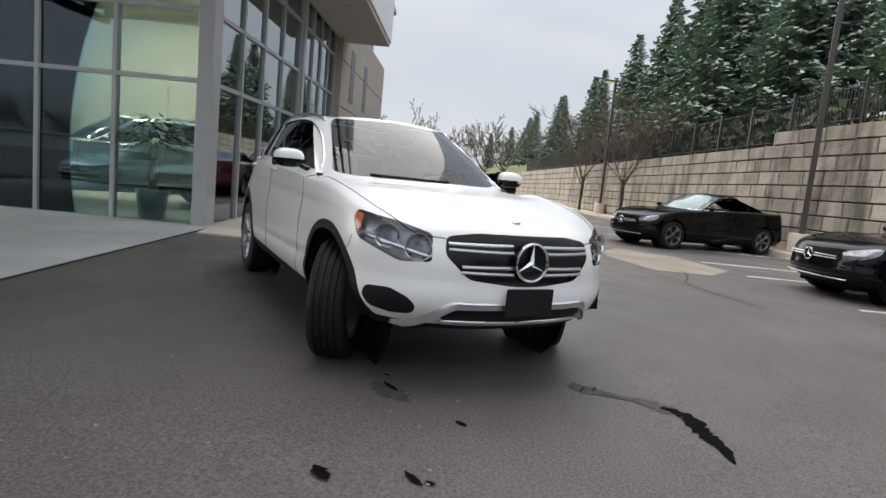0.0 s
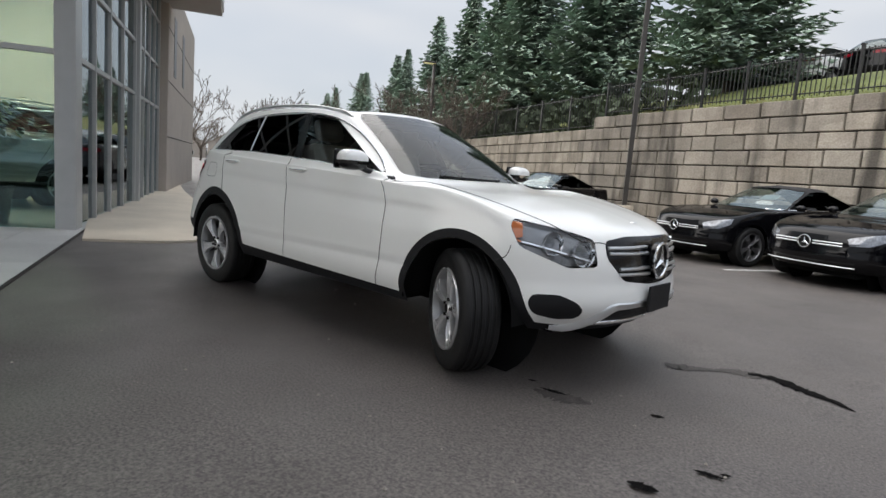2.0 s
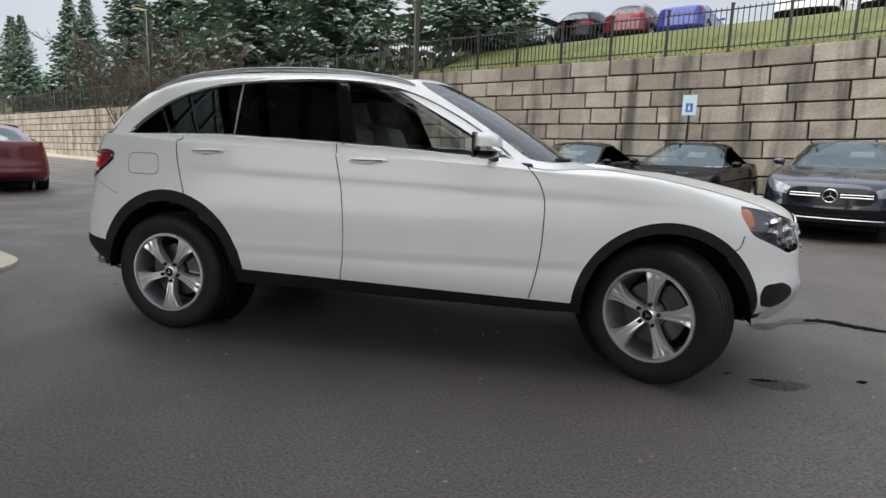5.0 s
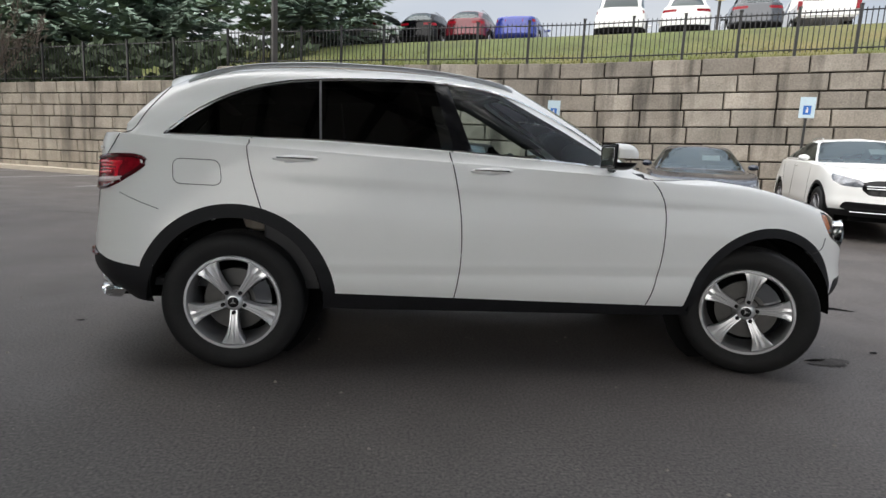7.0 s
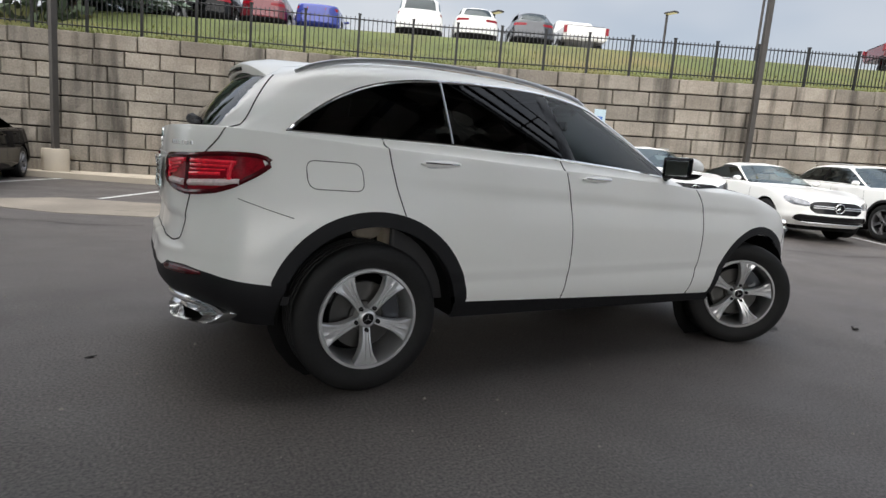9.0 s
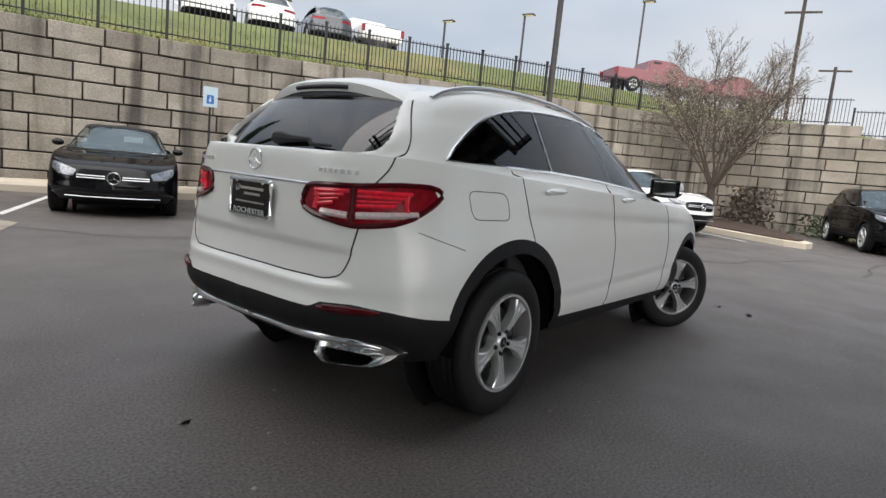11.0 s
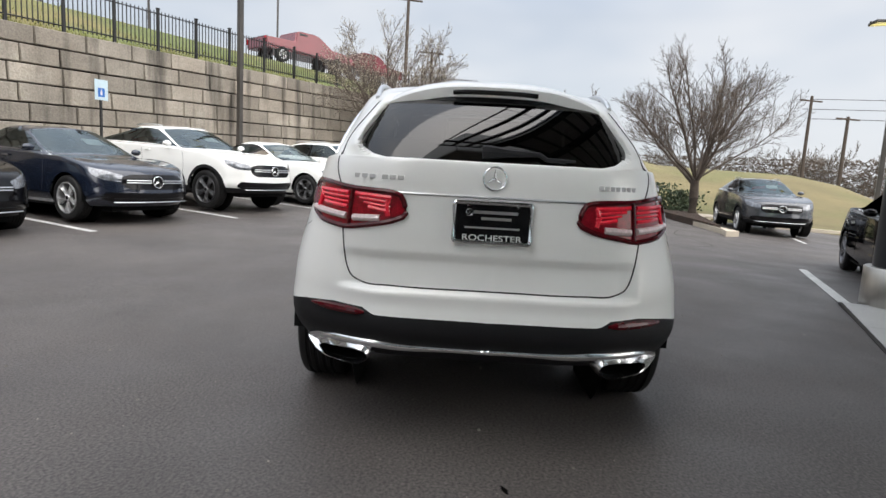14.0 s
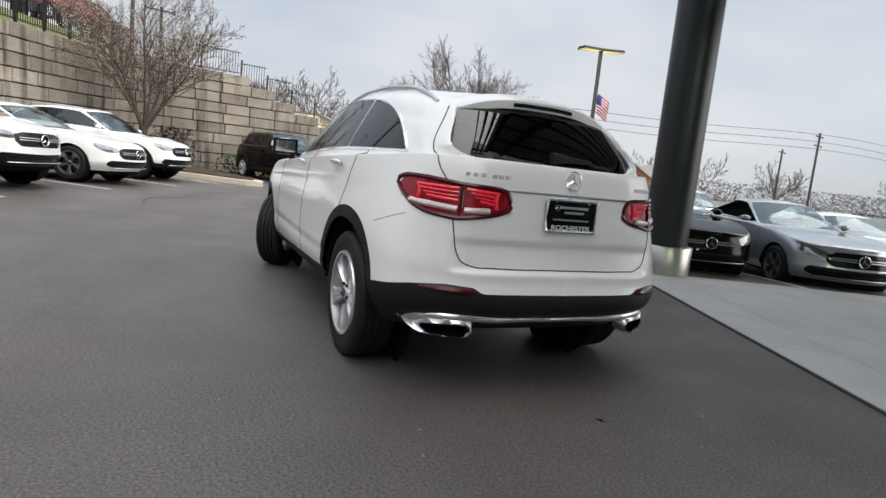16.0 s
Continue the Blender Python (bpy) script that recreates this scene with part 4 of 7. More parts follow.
    car = thing("white_car", Matrix(), "white mid-size utility car, front wheels turned, parked on asphalt", "car")
    whole = weld(panel(P, tri, lab, list(set(lab)), 0))
    bvh = BVHTree.FromBMesh(whole)
    whole.free()

    def on_side(pts, s, out=0.0):
        r = []
        for x, z in pts:
            h = bvh.ray_cast(Vector((x, s * 2, z)), Vector((0, -s, 0)))
            if h[0] is not None:
                r.append(h[0] + Vector((0, s * out, 0)))
        return r

    def on_end(pts, s, out=0.0):
        r = []
        for y, z in pts:
            h = bvh.ray_cast(Vector((s * 4, y, z)), Vector((-s, 0, 0)))
            if h[0] is not None:
                r.append(h[0] + Vector((s * out, 0, 0)))
        return r

    def on_top(pts, out=0.0):
        r = []
        for x, y in pts:
            h = bvh.ray_cast(Vector((x, y, 3)), Vector((0, 0, -1)))
            if h[0] is not None:
                r.append(h[0] + Vector((0, 0, out)))
        return r

    smooth(part("body", weld(panel(P, tri, lab, ["body"], 0)), M_WHITE, car, "glossy white painted body shell"), 60)
    for nm, wh in (("front_lower_bumper", lambda c: c[:, 0] > AX), ("rear_lower_bumper", lambda c: c[:, 0] < -AX)):
        smooth(part(nm, weld(panel(P, tri, lab, ["lower"], 0, wh)), M_PLASTIC, car, "grained black plastic lower bumper"), 60)
    for s in (-1, 1):
        smooth(part("sill_cladding", panel(P, tri, lab, ["lower"], s, lambda c: np.abs(c[:, 0]) <= AX), M_PLASTIC, car, "grained black plastic sill"), 60)
    for nm, ob, m, lb in (("windshield", "windshield", M_GLASSW, "clear sloping windshield"), ("rear_glass", "rear_window", M_GLASSR, "dark tinted rear window"), ("roof_glass", "roof_window", M_GLOSSB, "black glass roof panel"), ("grille", "grille_backing", M_GLOSSB, ""), ("intake", "lower_intake", M_PLASTIC, "")):
        smooth(part(ob, weld(panel(P, tri, lab, [nm], 0)), m, car, lb), 60)
    for s in (-1, 1):
        for wh in (lambda c: c[:, 0] > 0, lambda c: c[:, 0] < 0):
            smooth(part("wheel_arch_trim", panel(P, tri, lab, ["trim"], s, wh), M_PLASTIC, car, "black plastic arch trim"), 60)
        for nm, ob, m, lb in (("pillar", "window_pillar", M_GLOSSB, ""), ("glass_front", "front_window", M_GLASSF, "clear front door window"), ("glass_rear", "rear_door_window", M_GLASSD, "dark privacy glass"), ("glass_quarter", "quarter_window", M_GLASSD, "dark privacy glass"), ("fog", "side_intake", M_PLASTIC, "")):
            smooth(part(ob, panel(P, tri, lab, [nm], s), m, car, lb), 60)
        tl = smooth(part("tail_lamp", panel(P, tri, lab, ["tail"], s), M_REDL, car, "bright red tail lamp with a dark rim"), 60)

        def on_lamp(pts, out):
            ways, r = Vector((1, -s, 0)).normalized(), []
            for h, z in pts:
                hit = bvh.ray_cast(Vector((XR - 2, s * (h + 2), z)), ways)[0]
                if hit is not None:
                    r.append(hit - ways * out)
            return r

        part("lamp_rim", tube(on_lamp(curve_pts(list(tail) + [tail[0]], 70), 0.001), 0.012, 6, True), M_REDD, tl, "dark red lamp rim")
        part("lamp_split", tube(on_lamp([(0.68, z) for z in np.linspace(0.905, 1.062, 8)], 0.002), 0.009, 6), M_REDD, tl)
        for h0, h1, t0, t1, way_in in ((0.455, 0.655, 1.035, 1.045, 1), (0.705, 1.02, 1.045, 1.05, -1)):
            for k in range(4):
                a, b = t0 - 0.019 * k, t1 - 0.017 * k
                part("red_bar", tube(on_lamp([(h0 + (h1 - 0.03 * k - h0) * t, a + (b - a) * t) for t in np.linspace(0, 1, 14)], 0.001), (0.0105, 0.0075, 0.0055, 0.0085)[k], 6), M_REDB, tl)
            # the guide turns down at its far end
            he = h0 + 0.004 if way_in > 0 else h1 - 0.02
            part("red_bar", tube(on_lamp([(he + 0.012 * way_in * math.sin(3.1 * t), t0 + 0.004 - 0.078 * t) for t in np.linspace(0, 1, 10)], 0.001), 0.0105, 6), M_REDB, tl)
        for h0, h1, a, b in ((0.50, 0.655, 0.95, 0.945), (0.705, 1.06, 0.948, 0.968)):
            part("clear_strip", tube(on_lamp([(h0 + (h1 - h0) * t, a + (b - a) * t) for t in np.linspace(0, 1, 14)], 0.0), 0.015, 8), M_CLEARL, tl, "pale clear lens strip")
        # head lamp: lens, bowl, reflectors
        hd = smooth(part("head_lamp", panel(P, tri, lab, ["head"], s), M_GLASSL, car, "clear head lamp with chrome reflectors"), 60)
        smooth(part("amber_reflector", panel(P, tri, lab, ["amber"], s), M_AMBER, hd), 60)
        hv, hfc = panel(P, tri, lab, ["head", "amber"], s)
        hv = [(x - 0.05, y * 0.99, z) for x, y, z in hv]
        smooth(part("lamp_bowl", (hv, hfc), M_BOWL, hd), 60)
        for py, pz, rr in ((0.60, 0.785, 0.07), (0.735, 0.828, 0.062)):
            front = on_end([(s * py, pz)], 1)[0]
            m = Matrix.Translation(front - Vector((0.034, 0, 0))) @ Matrix.Rotation(s * 0.35, 4, "Z") @ Matrix.Rotation(radians(-90), 4, "Z")
            smooth(part("reflector", moved(lathe([(0.0, -0.05), (rr * 0.5, -0.04), (rr * 0.9, 0.0), (rr, 0.03), (rr * 1.08, 0.032)], 28), m), M_CHROME, hd), 60)
            smooth(part("bulb_cover", moved(lathe([(0.0, 0.02), (rr * 0.32, 0.015), (rr * 0.36, -0.03)][::-1], 16), m), M_GLASSL, hd), 60)
        strip = []
        for y in np.linspace(0.52, 0.86, 14):
            h = bvh.ray_cast(Vector((4, s * y, 0.727 + 0.33 * max(0, y - 0.56) * 0.9)), Vector((-1, 0, 0)))
            if h[0] is not None:
                strip.append(h[0] - Vector((0.045, 0, -0.012)))
        part("daylight_strip", tube(strip, 0.013, 8), M_TRIMC, hd)
        # chrome window surround, panel gaps as dark tubes painting the shade in them
        pts = on_side(dlo[::1], s, 0.004)
        part("window_surround", tube(pts, 0.0075, 6, True), M_CHROME, car, "chrome window surround")
        part("window_divider", tube(on_side([(qv(z) - 0.008, z) for z in np.linspace(1.205, 1.522, 8)], s, 0.001), 0.006, 6), M_SATIN, car)
        gaps = [[(-1.372, 1.195), (-1.363, 1.12), (-1.335, 1.0), (-1.287, 0.855)], [(-0.345, 1.18), (-0.318, 1.08), (-0.296, 0.98), (-0.272, 0.80), (-0.272, 0.56), (-0.295, 0.40)], [(0.70, 1.11), (0.775, 1.05), (0.815, 0.98), (0.832, 0.77), (0.80, 0.5), (0.775, 0.40)]]
        for gp in gaps:
            part("panel_gap", tube(on_side(curve_pts(gp, 24), s, -0.0005), 0.0032, 6), M_GAP, car)
        part("panel_gap", tube(on_top(curve_pts([(0.70, s * 0.80), (1.0, s * 0.825), (1.5, s * 0.80), (1.85, s * 0.735), (2.06, s * 0.62), (2.15, s * 0.45)], 30), -0.0005), 0.0032, 6), M_GAP, car)
        fuel = rounded([(-1.745, 1.085), (-1.50, 1.085), (-1.485, 0.96), (-1.735, 0.96)], 0.045, 6)
        if s < 0:
            part("fuel_flap_gap", tube(on_side(fuel, s, -0.0015), 0.0026, 6, True), M_GAP, car)
        part("bumper_gap", tube(on_side(curve_pts([(-2.02, 0.90), (-1.9, 0.86), (-1.80, 0.83)], 8), s, -0.0012), 0.0022, 6), M_GAP, car)
        part("bumper_gap", tube(on_side(curve_pts([(1.80, 0.80), (1.78, 0.74), (1.72, 0.71)], 8), s, -0.0005), 0.0028, 6), M_GAP, car)
        # door handles
        for hx, hz in ((-1.12, 1.112), (-0.13, 1.093)):
            p = on_side([(hx, hz)], s)[0]
            bm = bmesh.new()
            bmesh.ops.create_uvsphere(bm, u_segments=20, v_segments=10, radius=1, matrix=Matrix.Translation(p + Vector((0, s * 0.028, 0))) @ Matrix.Rotation(-0.04 * 1, 4, "Y") @ Matrix.Diagonal((0.112, 0.016, 0.017, 1)))
            hn = smooth(part("door_handle", bm, M_WHITE, car))
            part("handle_strip", tube([p + Vector((dx, s * (0.045 - 14 * (dx * dx) * 0.06), 0.002)) for dx in np.linspace(-0.09, 0.09, 9)], 0.004, 6), M_CHROME, hn, "chrome handle strip")
            bm = bmesh.new()
            bmesh.ops.create_uvsphere(bm, u_segments=20, v_segments=10, radius=1, matrix=Matrix.Translation(p - Vector((0, s * 0.001, 0.012))) @ Matrix.Diagonal((0.062, 0.004, 0.03, 1)))
            smooth(part("handle_cup", bm, M_SATIN, hn))
        # door mirror
        mir = new("door_mirror")
        mir.parent = car
        mir.empty_display_size = 0.1
        mir.location = (0.52, s * 0.965, 1.195)
        mir.scale = (0.9, 0.92, 0.88)
        for nm, m, z0, z1 in (("mirror_cap", M_WHITE, -0.005, 9), ("mirror_base", M_GLOSSB, -9, -0.005)):
            bm = bmesh.new()
            bmesh.ops.create_uvsphere(bm, u_segments=32, v_segments=20, radius=1)
            for v in bm.verts:
                x, y, z = v.co
                f = lambda t, p: math.copysign(abs(t) ** p, t)
                v.co = (f(x, 0.75) * 0.085 + 0.02 * abs(y), f(y, 0.7) * 0.118, f(z, 0.8) * 0.078)
                if v.co.x < -0.055:
                    v.co.x = -0.055
            r = bmesh.ops.bisect_plane(bm, geom=bm.verts[:] + bm.edges[:] + bm.faces[:], plane_co=(0, 0, max(z0, -0.03) if z0 > -9 else min(z1, -0.03)), plane_no=(0, 0, 1), clear_inner=z0 > -9, clear_outer=z0 <= -9)
            smooth(part(nm, bm, m, mir), 50)
        part("mirror_bezel", boxes((-0.062, -0.05, -0.112, 0.112, -0.07, 0.072), bevel=0.012), M_GLOSSB, mir)
        part("mirror_glass", boxes((-0.0645, -0.0625, -0.088, 0.088, -0.052, 0.052), bevel=0.001), M_CHROME, mir)
        part("mirror_stalk", tube([(0.0, -s * 0.10, -0.055), (0.02, -s * 0.15, -0.075), (0.04, -s * 0.17, -0.085)], 0.022, 8), M_GLOSSB, mir)
        # roof rail
        xs = np.linspace(0.02, -1.74, 30)
        roof = on_top([(x, s * (0.585 - 0.028 * abs(x + 0.7) ** 2)) for x in xs])
        pts = [p + Vector((0, 0, 0.024 * math.sin(math.pi * min(1, max(0, k / (len(roof) - 1)))) ** 0.35)) for k, p in enumerate(roof)]
        part("roof_rail", tube(pts, 0.0125, 8), M_SATIN, car, "satin aluminium roof rail")
        # rear reflector, exhaust, chrome
        pts = on_end([(s * y, 0.562 + 0.02 * (y - 0.5)) for y in np.linspace(0.50, 0.745, 8)], -1, 0.002)
        part("rear_reflector", tube(pts, 0.02, 8, radii=[0.006, 0.016, 0.018, 0.018, 0.018, 0.016, 0.012, 0.006]), M_REDD, car, "dark red bumper reflector")
        outer = curve_pts(rounded([(0.455, 0.39), (0.475, 0.43), (0.60, 0.437), (0.74, 0.425), (0.80, 0.395), (0.75, 0.345), (0.69, 0.319), (0.53, 0.315), (0.475, 0.34)], 0.02), 36)
        inner = rounded([(0.485, 0.36), (0.50, 0.382), (0.69, 0.384), (0.72, 0.368), (0.68, 0.333), (0.53, 0.329)], 0.012)
        inner = curve_pts(inner, 36)
        
        def bx(y):
            q = on_end([(s * min(y, 0.86), 0.44)], -1)
            return q[0].x + 0.012 if q else -2.2

        c0 = np.mean(np.array(outer), 0)
        order = lambda q: sorted([tuple(p) for p in q], key=lambda p: math.atan2(p[1] - 0.362, p[0] - 0.605))
        oo, ii = order(outer), order(inner)
        k = 36
        rings = [[(bx(y) + 0.06, s * y, z) for y, z in oo], [(bx(y), s * (y + (c0[0] - y) * 0.05), z + (c0[1] - z) * 0.05) for y, z in oo], [(bx(y) - 0.022, s * (y * 0.2 + y2 * 0.8), z * 0.2 + z2 * 0.8) for (y, z), (y2, z2) in zip(oo, ii)], [(bx(y) - 0.016, s * y, z) for y, z in ii], [(bx(y) + 0.03, s * y, z) for y, z in ii]]
        vs = [p for r in rings for p in r]
        fs = [(a * k + i, a * k + (i + 1) % k, (a + 1) * k + (i + 1) % k, (a + 1) * k + i) for a in range(4) for i in range(k)]
        tip = smooth(part("exhaust_trim", (vs, fs if s > 0 else [f[::-1] for f in fs]), M_TRIMC, car, "chrome exhaust surround"), 50)
        ring = [(bx(y) + 0.028, s * y, z) for y, z in ii]
        vs = ring + [(x + 0.1, y * 0.98, z) for x, y, z in ring]
        part("exhaust_pipe", (vs, [(i, (i + 1) % k, k + (i + 1) % k, k + i) for i in range(k)] + [tuple(range(k, 2 * k))]), M_DARK, tip)
        sw = on_end([(s * y, 0.414 + 0.012 * sstep(0.3, 0.5, y) - 0.035 * sstep(0.62, 0.8, y)) for y in np.linspace(0.0, 0.79, 26)], -1, 0.006)
        smooth(part("rear_skid_trim", tube(sw, 0.02, 8, radii=[0.014 + 0.008 * sstep(0.15, 0.42, abs(p[1])) - 0.016 * sstep(0.62, 0.78, abs(p[1])) for p in sw]), M_TRIMC, car, "chrome rear skid trim"))
        # wheel well
        for ax in (AX, -AX):
            vs, fs = [], []
            for i, t in enumerate(np.linspace(0.0, math.pi, 26)):
                for y in (0.905, 0.62):
                    vs.append((ax + 0.01 + (0.422 if ax > 0 else 0.438) * math.cos(t), s * y, R + (0.422 if ax > 0 else 0.438) * math.sin(t)))
                if i:
                    k = 2 * i
                    fs.append((k - 2, k, k + 1, k - 1))
            n0 = len(vs)
            vs += [(ax + 0.01 + 0.43 * math.cos(t), s * 0.62, R + 0.43 * math.sin(t)) for t in np.linspace(0, 2 * math.pi, 24, endpoint=False)]
            fs.append(tuple(range(n0, n0 + 24)))
            smooth(part("wheel_well", (vs, fs), M_DARK, car), 40)
        # wheels
        mr = Matrix.Translation((-AX, s * 0.80, 0.362))
        wheel(car, mr @ (Matrix() if s > 0 else Matrix.Rotation(math.pi, 4, "Z")))
        mf = Matrix.Translation((AX, s * 0.80, 0.362)) @ Matrix.Rotation(radians(-31), 4, "Z")
        wheel(car, mf @ (Matrix() if s > 0 else Matrix.Rotation(math.pi, 4, "Z")) @ Matrix.Rotation(0.5, 4, "Y"))
        # grille slats
        for z, dz in ((0.80, 0.0), (0.685, 0.0)):
            for o in (-0.021, 0.017):
                y1 = 0.465 if z > 0.75 else 0.40
                pts = on_end([(s * y, z + o * (1 - 0.25 * y / y1) + 0.004) for y in np.linspace(0.1, y1, 12)], 1, 0.004)
                part("grille_slat", tube(pts, 0.0105, 8), M_SATIN, car, "silver grille slat")
        sk = on_end([(s * y, 0.497 - 0.14 * sstep(0.40, 0.66, y)) for y in np.linspace(0.0, 0.68, 24)], 1, 0.004)
        vs, fs = [], []
        for k, p in enumerate(sk):
            y = abs(p[1])
            h = 0.017 + 0.016 * sstep(0.36, 0.54, y) - 0.018 * sstep(0.60, 0.68, y)
            vs += [(p.x - 0.02, p.y, p.z + h), (p.x + 0.006, p.y, p.z + h), (p.x + 0.013, p.y, p.z + h * 0.6), (p.x + 0.009, p.y, p.z - h), (p.x - 0.02, p.y, p.z - h)]
            if k:
                o = 5 * k
                fs += [(o - 5 + i, o - 4 + i, o + 1 + i, o + i) for i in range(4)]
        smooth(part("front_skid_trim", (vs, fs if s > 0 else [f[::-1] for f in fs]), M_SATIN, car, "satin silver front skid trim"), 35)
        sk = on_end([(s * y, 0.388 + 0.01 * y) for y in np.linspace(0.0, 0.47, 14)], 1, 0.006)
        smooth(part("front_lip", tube(sk, 0.015, 8), M_CHROME, car))
    # tailgate gaps
    gate = curve_pts([(0.617, 0.905), (0.606, 0.82), (0.592, 0.75), (0.566, 0.702), (0.52, 0.682), (0.40, 0.677), (0.0, 0.675), (-0.40, 0.677), (-0.52, 0.682), (-0.566, 0.702), (-0.592, 0.75), (-0.606, 0.82), (-0.617, 0.905)], 80)
    part("tailgate_gap", tube(on_end(gate, -1, -0.0005), 0.0035, 6), M_GAP, car)
    part("tailgate_step", tube(on_end([(y, 1.058) for y in np.linspace(-0.43, 0.43, 24)], -1, 0.0), 0.006, 6), M_SATIN, car)
    for s in (-1, 1):
        part("tailgate_gap", tube(on_end(curve_pts([(s * 0.63, 1.06), (s * 0.665, 1.15), (s * 0.655, 1.25), (s * 0.57, 1.40), (s * 0.53, 1.46)], 20), -1, -0.0005), 0.0035, 6), M_GAP, car)
    # spoiler with brake lamp
    vs, fs = [], []
    ys = np.linspace(-0.56, 0.56, 25)
    for y in ys:
        e = 1 - (abs(y) / 0.56) ** 4
        zt = 1.578 - 0.12 * (abs(y) / 0.56) ** 3
        for dx, dz in ((-1.60, 0.012), (-1.80, 0.0), (-1.885, -0.020), (-1.922, -0.034), (-1.932, -0.043), (-1.924, -0.084), (-1.905, -0.088), (-1.84, -0.08)):
            vs.append((dx + 0.11 * (abs(y) / 0.56) ** 2.5, y, zt + dz))
    for i in range(24):
        for k in range(7):
            fs.append((8 * i + k, 8 * i + k + 1, 8 * i + 9 + k, 8 * i + 8 + k))
    sp = smooth(part("roof_spoiler", (vs, fs), M_WHITE, car, "white roof spoiler over the rear window"), 50)
    part("brake_lamp", tube([(-1.927 + 0.11 * (abs(y) / 0.56) ** 2.5, y, 1.513 - 0.12 * (abs(y) / 0.56) ** 3) for y in np.linspace(-0.19, 0.19, 9)], 0.011, 8), M_GLOSSB, sp)
    vs, fs = [], []
    for i, y in enumerate(np.linspace(-0.545, 0.545, 25)):
        q = abs(y) / 0.56
        for dx, dz in ((-1.88, -0.086), (-1.917, -0.086), (-1.930, -0.128), (-1.88, -0.132)):
            vs.append((dx + 0.11 * q ** 2.5, y, 1.578 - 0.12 * q ** 3 + dz * (1 - 0.25 * q ** 4)))
        if i:
            fs += [(4 * i - 4 + k, 4 * i - 3 + k, 4 * i + 1 + k, 4 * i + k) for k in range(3)]
    part("spoiler_underside", (vs, fs), M_GLOSSB, sp, "gloss black band under the spoiler")
    # rear wiper
    wp = part("rear_wiper", tube(on_end([(y, 1.222 + 0.02 * (y > -0.2)) for y in np.linspace(0.05, -0.34, 14)], -1, 0.022), 0.011, 8, radii=[0.03, 0.03, 0.026, 0.02, 0.017, 0.015, 0.013, 0.012, 0.011, 0.01, 0.009, 0.008, 0.007, 0.005]), M_PLASTIC, car, "black rear wiper")
    # badges and plate at the back
    bs = on_end([(0, 1.13)], -1)[0]
    star_badge(car, 0.046, Matrix.Translation(bs + Vector((-0.006, 0, 0.004))) @ Matrix.Rotation(radians(90), 4, "Z"))
    for y0, n, st in ((0.56, 6, 0.033), (-0.43, 7, 0.024)):
        for i in range(n):
            if n == 6 and i == 3:
                y0 -= 0.02
            y = y0 - i * st
            p = on_end([(y, 1.118)], -1)[0]
            part("model_badge", boxes((p.x - 0.005, p.x + 0.004, y - st * 0.38, y + st * 0.38, 1.110, 1.128), bevel=0.002), M_BADGE, car)
    px = on_end([(0, 0.96)], -1)[0].x
    pl = part("number_plate", boxes((px - 0.016, px - 0.006, -0.15, 0.15, 0.884, 1.034), bevel=0.004), M_GLOSSB, car, "black dealer plate in a chrome frame")
    fr = rounded([(-0.154, 0.88), (0.154, 0.88), (0.154, 1.038), (-0.154, 1.038)], 0.014, 5)
    part("plate_frame", tube([(px - 0.015, y, z) for y, z in fr], 0.0105, 8, True), M_CHROME, pl)
    part("frame_panel", boxes((px - 0.02, px - 0.012, -0.15, 0.15, 0.880, 0.914), bevel=0.002), M_GLOSSB, pl)
    for z, h, y0, y1 in ((1.0, 0.012, -0.075, 0.10), (0.975, 0.011, -0.045, 0.075), (0.938, 0.007, -0.11, 0.11)):
        part("lettering_bar", boxes((px - 0.0175, px - 0.0155, -y1, -y0, z - h / 2, z + h / 2)), M_SATIN, pl)
    tx = bpy.data.curves.new("frame_lettering", "FONT")
    tx.body, tx.size, tx.align_x, tx.align_y, tx.extrude = "ROCHESTER", 0.034, "CENTER", "CENTER", 0.0008
    tob = new("frame_lettering", tx)
    tx.materials.append(M_PAPER)
    tob.parent = pl
    tob.matrix_basis = Matrix.Translation((px - 0.0215, 0, 0.897)) @ Matrix.Rotation(radians(-90), 4, "Z") @ Matrix.Rotation(radians(90), 4, "X")
    tob.scale = (1.28, 1, 1)
    for y in (-0.1, 0.1):
        part("plate_bolt", moved(lathe([(0.0, 0.004), (0.006, 0.004), (0.008, 0)][::-1], 10), Matrix.Translation((px - 0.02, y, 1.028)) @ Matrix.Rotation(radians(90), 4, "Z")), M_CHROME, pl)
    star_badge(pl, 0.014, Matrix.Translation((px - 0.019, 0.093, 0.998)) @ Matrix.Rotation(radians(90), 4, "Z"), name="plate_emblem")
    # front emblem, plate, washer, hood badge
    fx = on_end([(0.2, 0.74)], 1)[0].x
    disc = smooth(part("emblem_bowl", moved(lathe([(0.0, 0.0), (0.085, 0.0), (0.105, 0.012), (0.112, 0.018), (0.108, -0.02)], 40), Matrix.Translation((fx + 0.028, 0, 0.742)) @ Matrix.Rotation(radians(-90), 4, "Z")), M_GLOSSB, car), 50)
    star_badge(car, 0.103, Matrix.Translation((fx + 0.042, 0, 0.742)) @ Matrix.Rotation(radians(-90), 4, "Z"))
    fp = part("front_plate", boxes((2.288, 2.302, -0.155, 0.155, 0.445, 0.60), bevel=0.006), M_PLASTIC, car, "blank dark plate holder")
    hb = on_top([(2.08, 0)])
